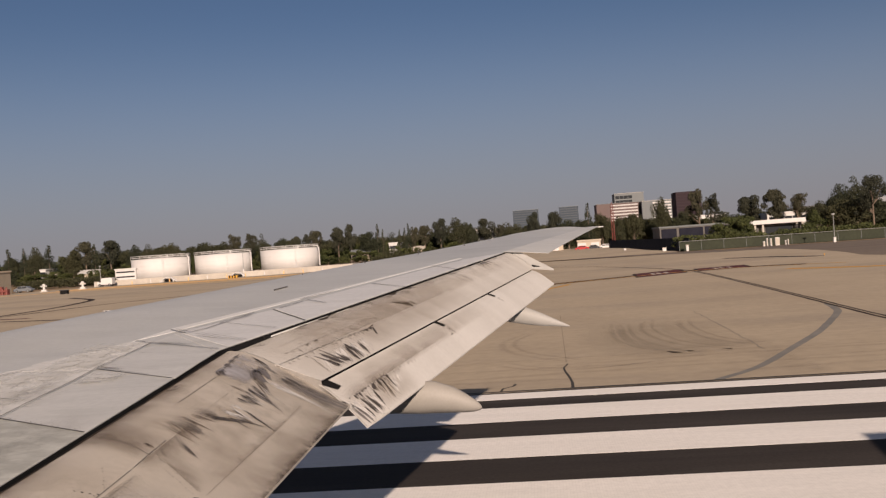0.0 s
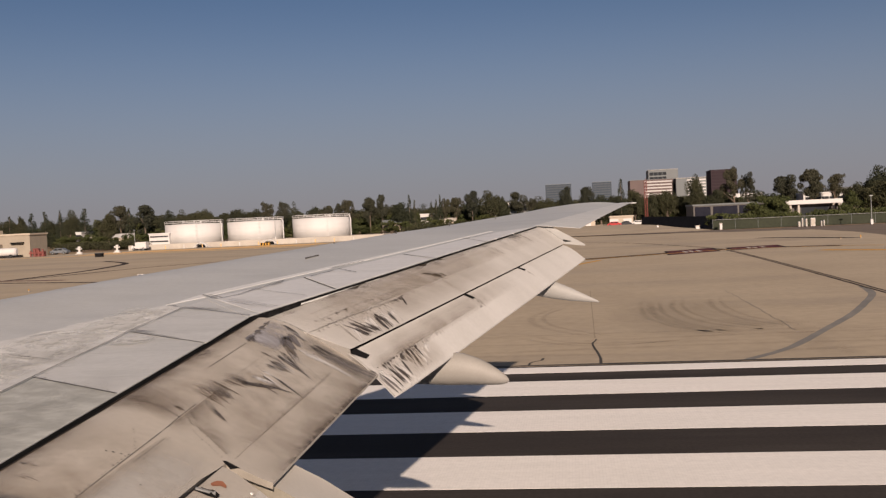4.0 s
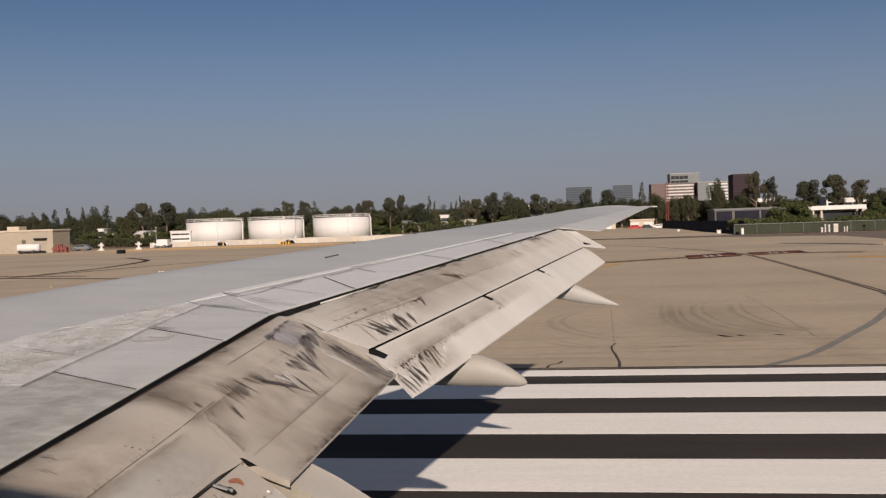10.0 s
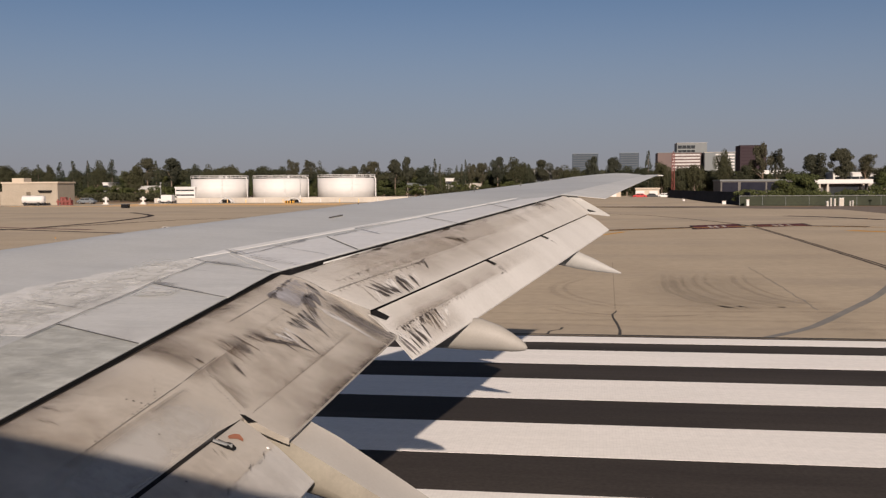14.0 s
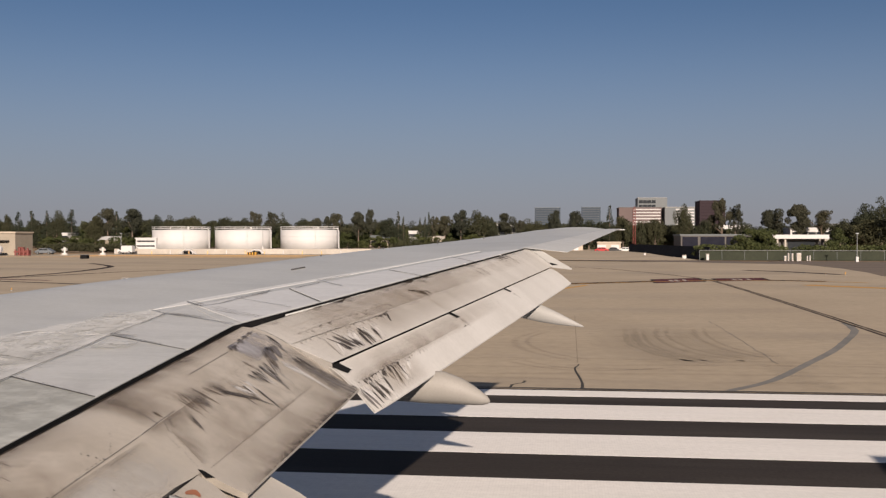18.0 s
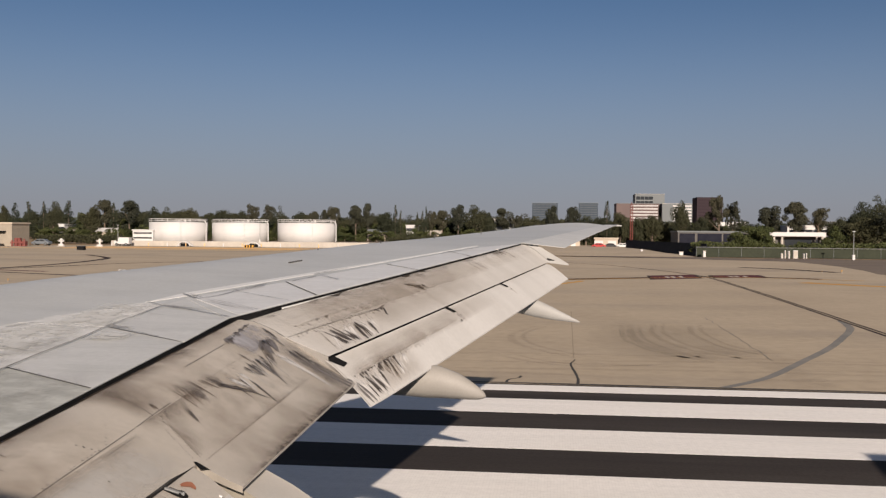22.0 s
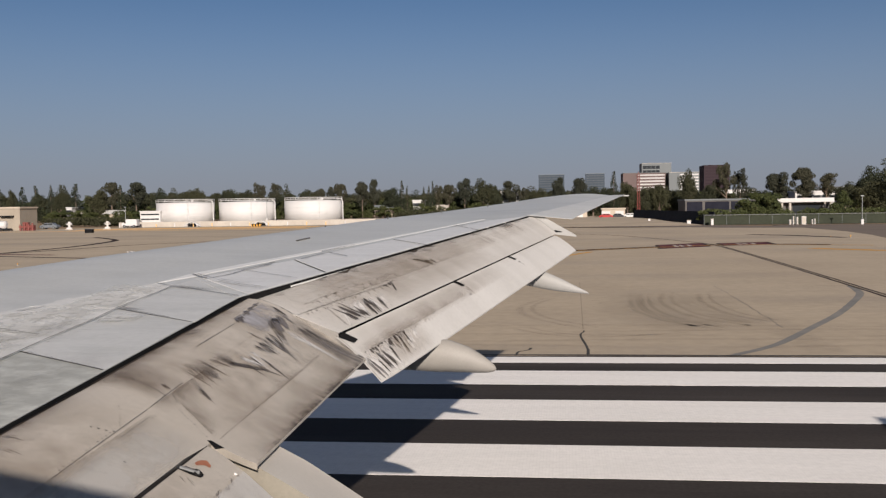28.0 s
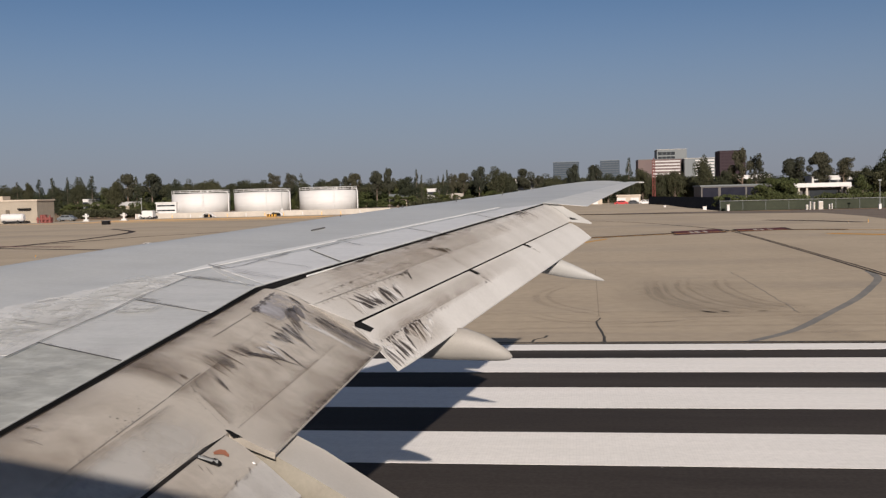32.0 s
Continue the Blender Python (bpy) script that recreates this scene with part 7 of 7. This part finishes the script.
car(10.4, 243, CARRED, "red car parked by the cream hut", 3.4, 1.3)
car(13.2, 243.5, CARDARK, "dark car parked by the cream hut", 3.0, 1.3)
car(16.2, 244, WHITE, "white car parked by the mast", 3.6, 1.3)
car(-113.5, 207.5, CARGREY, "grey-blue car parked beside the apron", 4.2, 1.4)
car(-97.6, 214, WHITE, "white service van beside the bund wall", 3.6, 1.9, 180, True)
for x, y, w, h in ((21.8, 176, 0.65, 0.62), (24.3, 166, 0.42, 1.0), (16.2, 190, 0.42, 0.75)):
    ob = thing("marker_box", (x, y, 0), "white marker box at the edge of the apron", "box", "white marker boxes")
    part("body", boxed(-w / 2, w / 2, -0.3, 0.3, 0, h, 0.05), WHITE, ob)
    part("cap", boxed(-w / 2 - 0.05, w / 2 + 0.05, -0.35, 0.35, h, h + 0.08), KERBC, ob)
for x, w, h in ((36.1, 0.3, 0.8), (36.6, 0.2, 1.3), (37.2, 0.25, 1.2), (38.2, 0.7, 1.3), (39.5, 0.16, 0.8), (39.9, 0.16, 0.9)):
    ob = thing("utility_cabinet", (x, 163.5, 0), "white utility cabinet in front of the green fence", "cabinet", "utility cabinets")
    part("body", boxed(-w / 2, w / 2, -0.3, 0.3, 0, h, 0.03), WHITE, ob)
    part("door", boxed(-w / 2 + 0.04, w / 2 - 0.04, -0.32, -0.28, 0.1, h - 0.1), KERBC, ob)


ob = thing("plastic_barrier", (61.2, 139, 0), "red plastic traffic barrier at the apron edge", "barrier")
bm = boxed(-0.9, 0.9, -0.28, 0.28, 0, 0.25, 0.04)
solid(bm, -0.86, 0.86, -0.15, 0.15, 0.25, 0.95, 0.05)
part("body", bm, CARRED, ob)
part("drain_plug", tube((0.6, -0.3, 0.12), (0.6, -0.27, 0.12), 0.05, 0.05, 8), BLACK, ob)
ob = thing("sign_board", (66.5, 122, 0), "low black airfield sign board seen from behind", "sign")
part("panel", boxed(-1.1, 1.1, -0.1, 0.1, 0.15, 0.95, 0.03), BLACK, ob)
for x in (-0.8, 0.8):
    part("leg", tube((x, 0, 0), (x, 0, 0.3), 0.05, 0.05, 6), STEEL, ob)
ob = thing("striped_block", (-65.6, 206, 0), "yellow block with black stripes beside the crossover", "block")
part("body", boxed(-1.0, 1.0, -0.5, 0.5, 0, 0.6, 0.06), YELLOW, ob)
for x in (-0.6, 0.0, 0.6):
    part("stripe", boxed(x - 0.16, x + 0.16, -0.51, 0.51, 0.05, 0.61), BLACK, ob)
for k in range(14):
    x = -101 + k * 4.4
    ob = thing("bollard", (x, 215.6, 0), "short orange and white bollard along the bund wall", "bollard", "bollards along the bund wall")
    part("post", tube((0, 0, 0), (0, 0, 0.75), 0.12, 0.12, 8), ORANGE if k % 3 else WHITE, ob)
    part("cap", tube((0, 0, 0.75), (0, 0, 0.85), 0.12, 0.05, 8), WHITE, ob)
for k in range(12):
    x = -40 + k * 2.3
    ob = thing("bollard", (x, 214 - k * 1.2, 0), "short pale post at the edge of the dirt", "bollard", "pale posts along the dirt")
    part("post", tube((0, 0, 0), (0, 0, 0.8), 0.10, 0.10, 8), CREAM, ob)
    part("cap", tube((0, 0, 0.8), (0, 0, 0.9), 0.10, 0.04, 8), WHITE, ob)


def house(x, y, w, d, h, roof_mat, label):
    ob = thing("house", (x, y, 0), label, "house", "houses among the trees")
    part("wall", boxed(-w / 2, w / 2, 0, d, 0, h), CREAM, ob)
    bm = bmesh.new()
    pv = [bm.verts.new(p) for p in ((-w / 2 - 0.4, -0.4, h), (w / 2 + 0.4, -0.4, h), (w / 2 + 0.4, d + 0.4, h), (-w / 2 - 0.4, d + 0.4, h), (-w / 2 - 0.4, d / 2, h + d * 0.28), (w / 2 + 0.4, d / 2, h + d * 0.28))]
    for f in ((0, 1, 5, 4), (2, 3, 4, 5), (0, 4, 3), (1, 2, 5), (3, 2, 1, 0)):
        bm.faces.new([pv[i] for i in f])
    part("roof", bm, roof_mat, ob)
    for k in (-0.3, 0.3):
        win = part("window", boxed(k * w - 0.7, k * w + 0.7, -0.08, 0.05, h * 0.35, h * 0.8), GLASS_DARK, ob)
        part("sill", boxed(k * w - 0.8, k * w + 0.8, -0.16, 0.0, h * 0.30, h * 0.35), WHITE, win)


for x, y, w, h, m in ((-155.6, 327, 6.5, 2.7, BANDS), (-170.5, 328, 5.0, 2.6, KERBC), (-60, 327, 6.0, 3.0, GREYB), (-41, 328, 5.0, 2.8, KERBC), (-19, 328, 7.0, 3.2, GREYB), (76, 265, 6.5, 3.6, WHITE), (64, 266, 6, 3.2, KERBC)):
    house(x, y, w, 5.0, h, m, "small house with a pitched roof among the trees")


ob = thing("tank_trailer", (-118.2, 194.0, 0), "white cylindrical tank trailer beside the tan building", "trailer")
part("tank", tube((-2.3, 0, 1.25), (2.3, 0, 1.25), 0.85, 0.85, 20), WHITE, ob)
part("tank_end", tube((2.3, 0, 1.25), (2.55, 0, 1.25), 0.85, 0.5, 20), WHITE, ob)
part("tank_end", tube((-2.3, 0, 1.25), (-2.55, 0, 1.25), 0.85, 0.5, 20), WHITE, ob)
part("chassis", boxed(-2.4, 2.6, -0.6, 0.6, 0.35, 0.5), CARDARK, ob)
for x in (-1.7, 1.4):
    part("wheel", tube((x, -0.75, 0.36), (x, -0.5, 0.36), 0.36, 0.36, 14), TYRE, ob)


def lamp_post(x, y, h, label="tall grey lamp post with a white base"):
    ob = thing("lamp_post", (x, y, 0), label, "lamp post", "lamp posts")
    part("base", boxed(-0.2, 0.2, -0.2, 0.2, 0, 0.8, 0.04), WHITE, ob)
    part("pole", tube((0, 0, 0.8), (0, 0, h), 0.07, 0.05, 8), STEEL, ob)
    part("lamp_head", boxed(-0.25, 0.25, -0.12, 0.12, h, h + 0.18, 0.04), STEEL, ob)


lamp_post(45.6, 158, 4.3)
lamp_post(-102, 221, 4.6)
lamp_post(-92.0, 300, 7.0)

# ---- the freeway and what lies along the taxi route ----
overpass = thing("freeway_overpass", (0, 0, 0), "pale concrete freeway overpass on columns", "bridge")
part("deck", boxed(130, 420, 262, 274, 6.6, 8.0), KERBC, overpass)
part("parapet", boxed(130, 420, 261.6, 262, 7.4, 8.9), KERBC, overpass)
for k in range(10):
    part("column", boxed(142 + k * 30, 144 + k * 30, 266, 270, 0, 6.6), KERBC, overpass)
for k in range(9):
    car(110 + k * 27, 206 + (k % 2) * 4, (WHITE, CARDARK, CARRED)[k % 3], "car on the freeway beyond the field", rz=0 if k % 2 else 180)
car(180, 136, WHITE, "white box van on the service road by the field", 6.2, 2.7, 180, True)
ob = thing("road_sign", (330, 200, 0), "green freeway sign on two posts", "road sign")
part("panel", boxed(-5, 5, -0.1, 0.1, 4.2, 7.2), SIGNGREEN, ob)
for x in (-3.5, 3.5):
    part("post", tube((x, 0.2, 0), (x, 0.2, 7.0), 0.15, 0.15, 8), STEEL, ob)
part("lettering_bar", boxed(-4, 3.5, -0.14, -0.1, 5.9, 6.4), WHITE, ob)
part("lettering_bar", boxed(-4, 2, -0.14, -0.1, 5.0, 5.5), WHITE, ob)
for x0, x1, y, h, m in ((300, 336, 520, 28, GREYB), (350, 390, 560, 14, DARKB), (392, 416, 560, 18, GREYB), (340, 400, 330, 6, WHITE)):
    ob, w = block("office_building", x0, x1, y, 22, h, m, "office building beyond the freeway", "office building")
    window_grid(ob, w, h, 8, max(2, int(h / 4)), GLASS_DARK, 0.05, 1, 0.45)
for k in range(8):
    ob = thing("marker_box", (70 + 40 * k, 131, 0), "white marker box along the field", "box", "white marker boxes")
    part("body", boxed(-0.5, 0.5, -0.3, 0.3, 0, 0.8, 0.05), WHITE, ob)
    part("cap", boxed(-0.55, 0.55, -0.35, 0.35, 0.8, 0.88), KERBC, ob)

# hazy hills on the skyline
bm = bmesh.new()
prev = None
for k in range(61):
    x = lerp(900, 3300, k / 60)
    h = 40 + 55 * math.sin(math.pi * k / 60) + 25 * noise.noise(Vector((k * 0.22, 3, 0)))
    pair = (bm.verts.new((x, 4000 - 0.25 * x, -1)), bm.verts.new((x, 4100 - 0.25 * x, max(h, 1))))
    if prev:
        bm.faces.new((prev[0], pair[0], pair[1], prev[1]))
    prev = pair
me = bpy.data.meshes.new("hills")
bm.to_mesh(me)
bm.free()
me.materials.append(HILL)
structure("backdrop_hills", me, "pale hazy hills on the horizon", "hills")
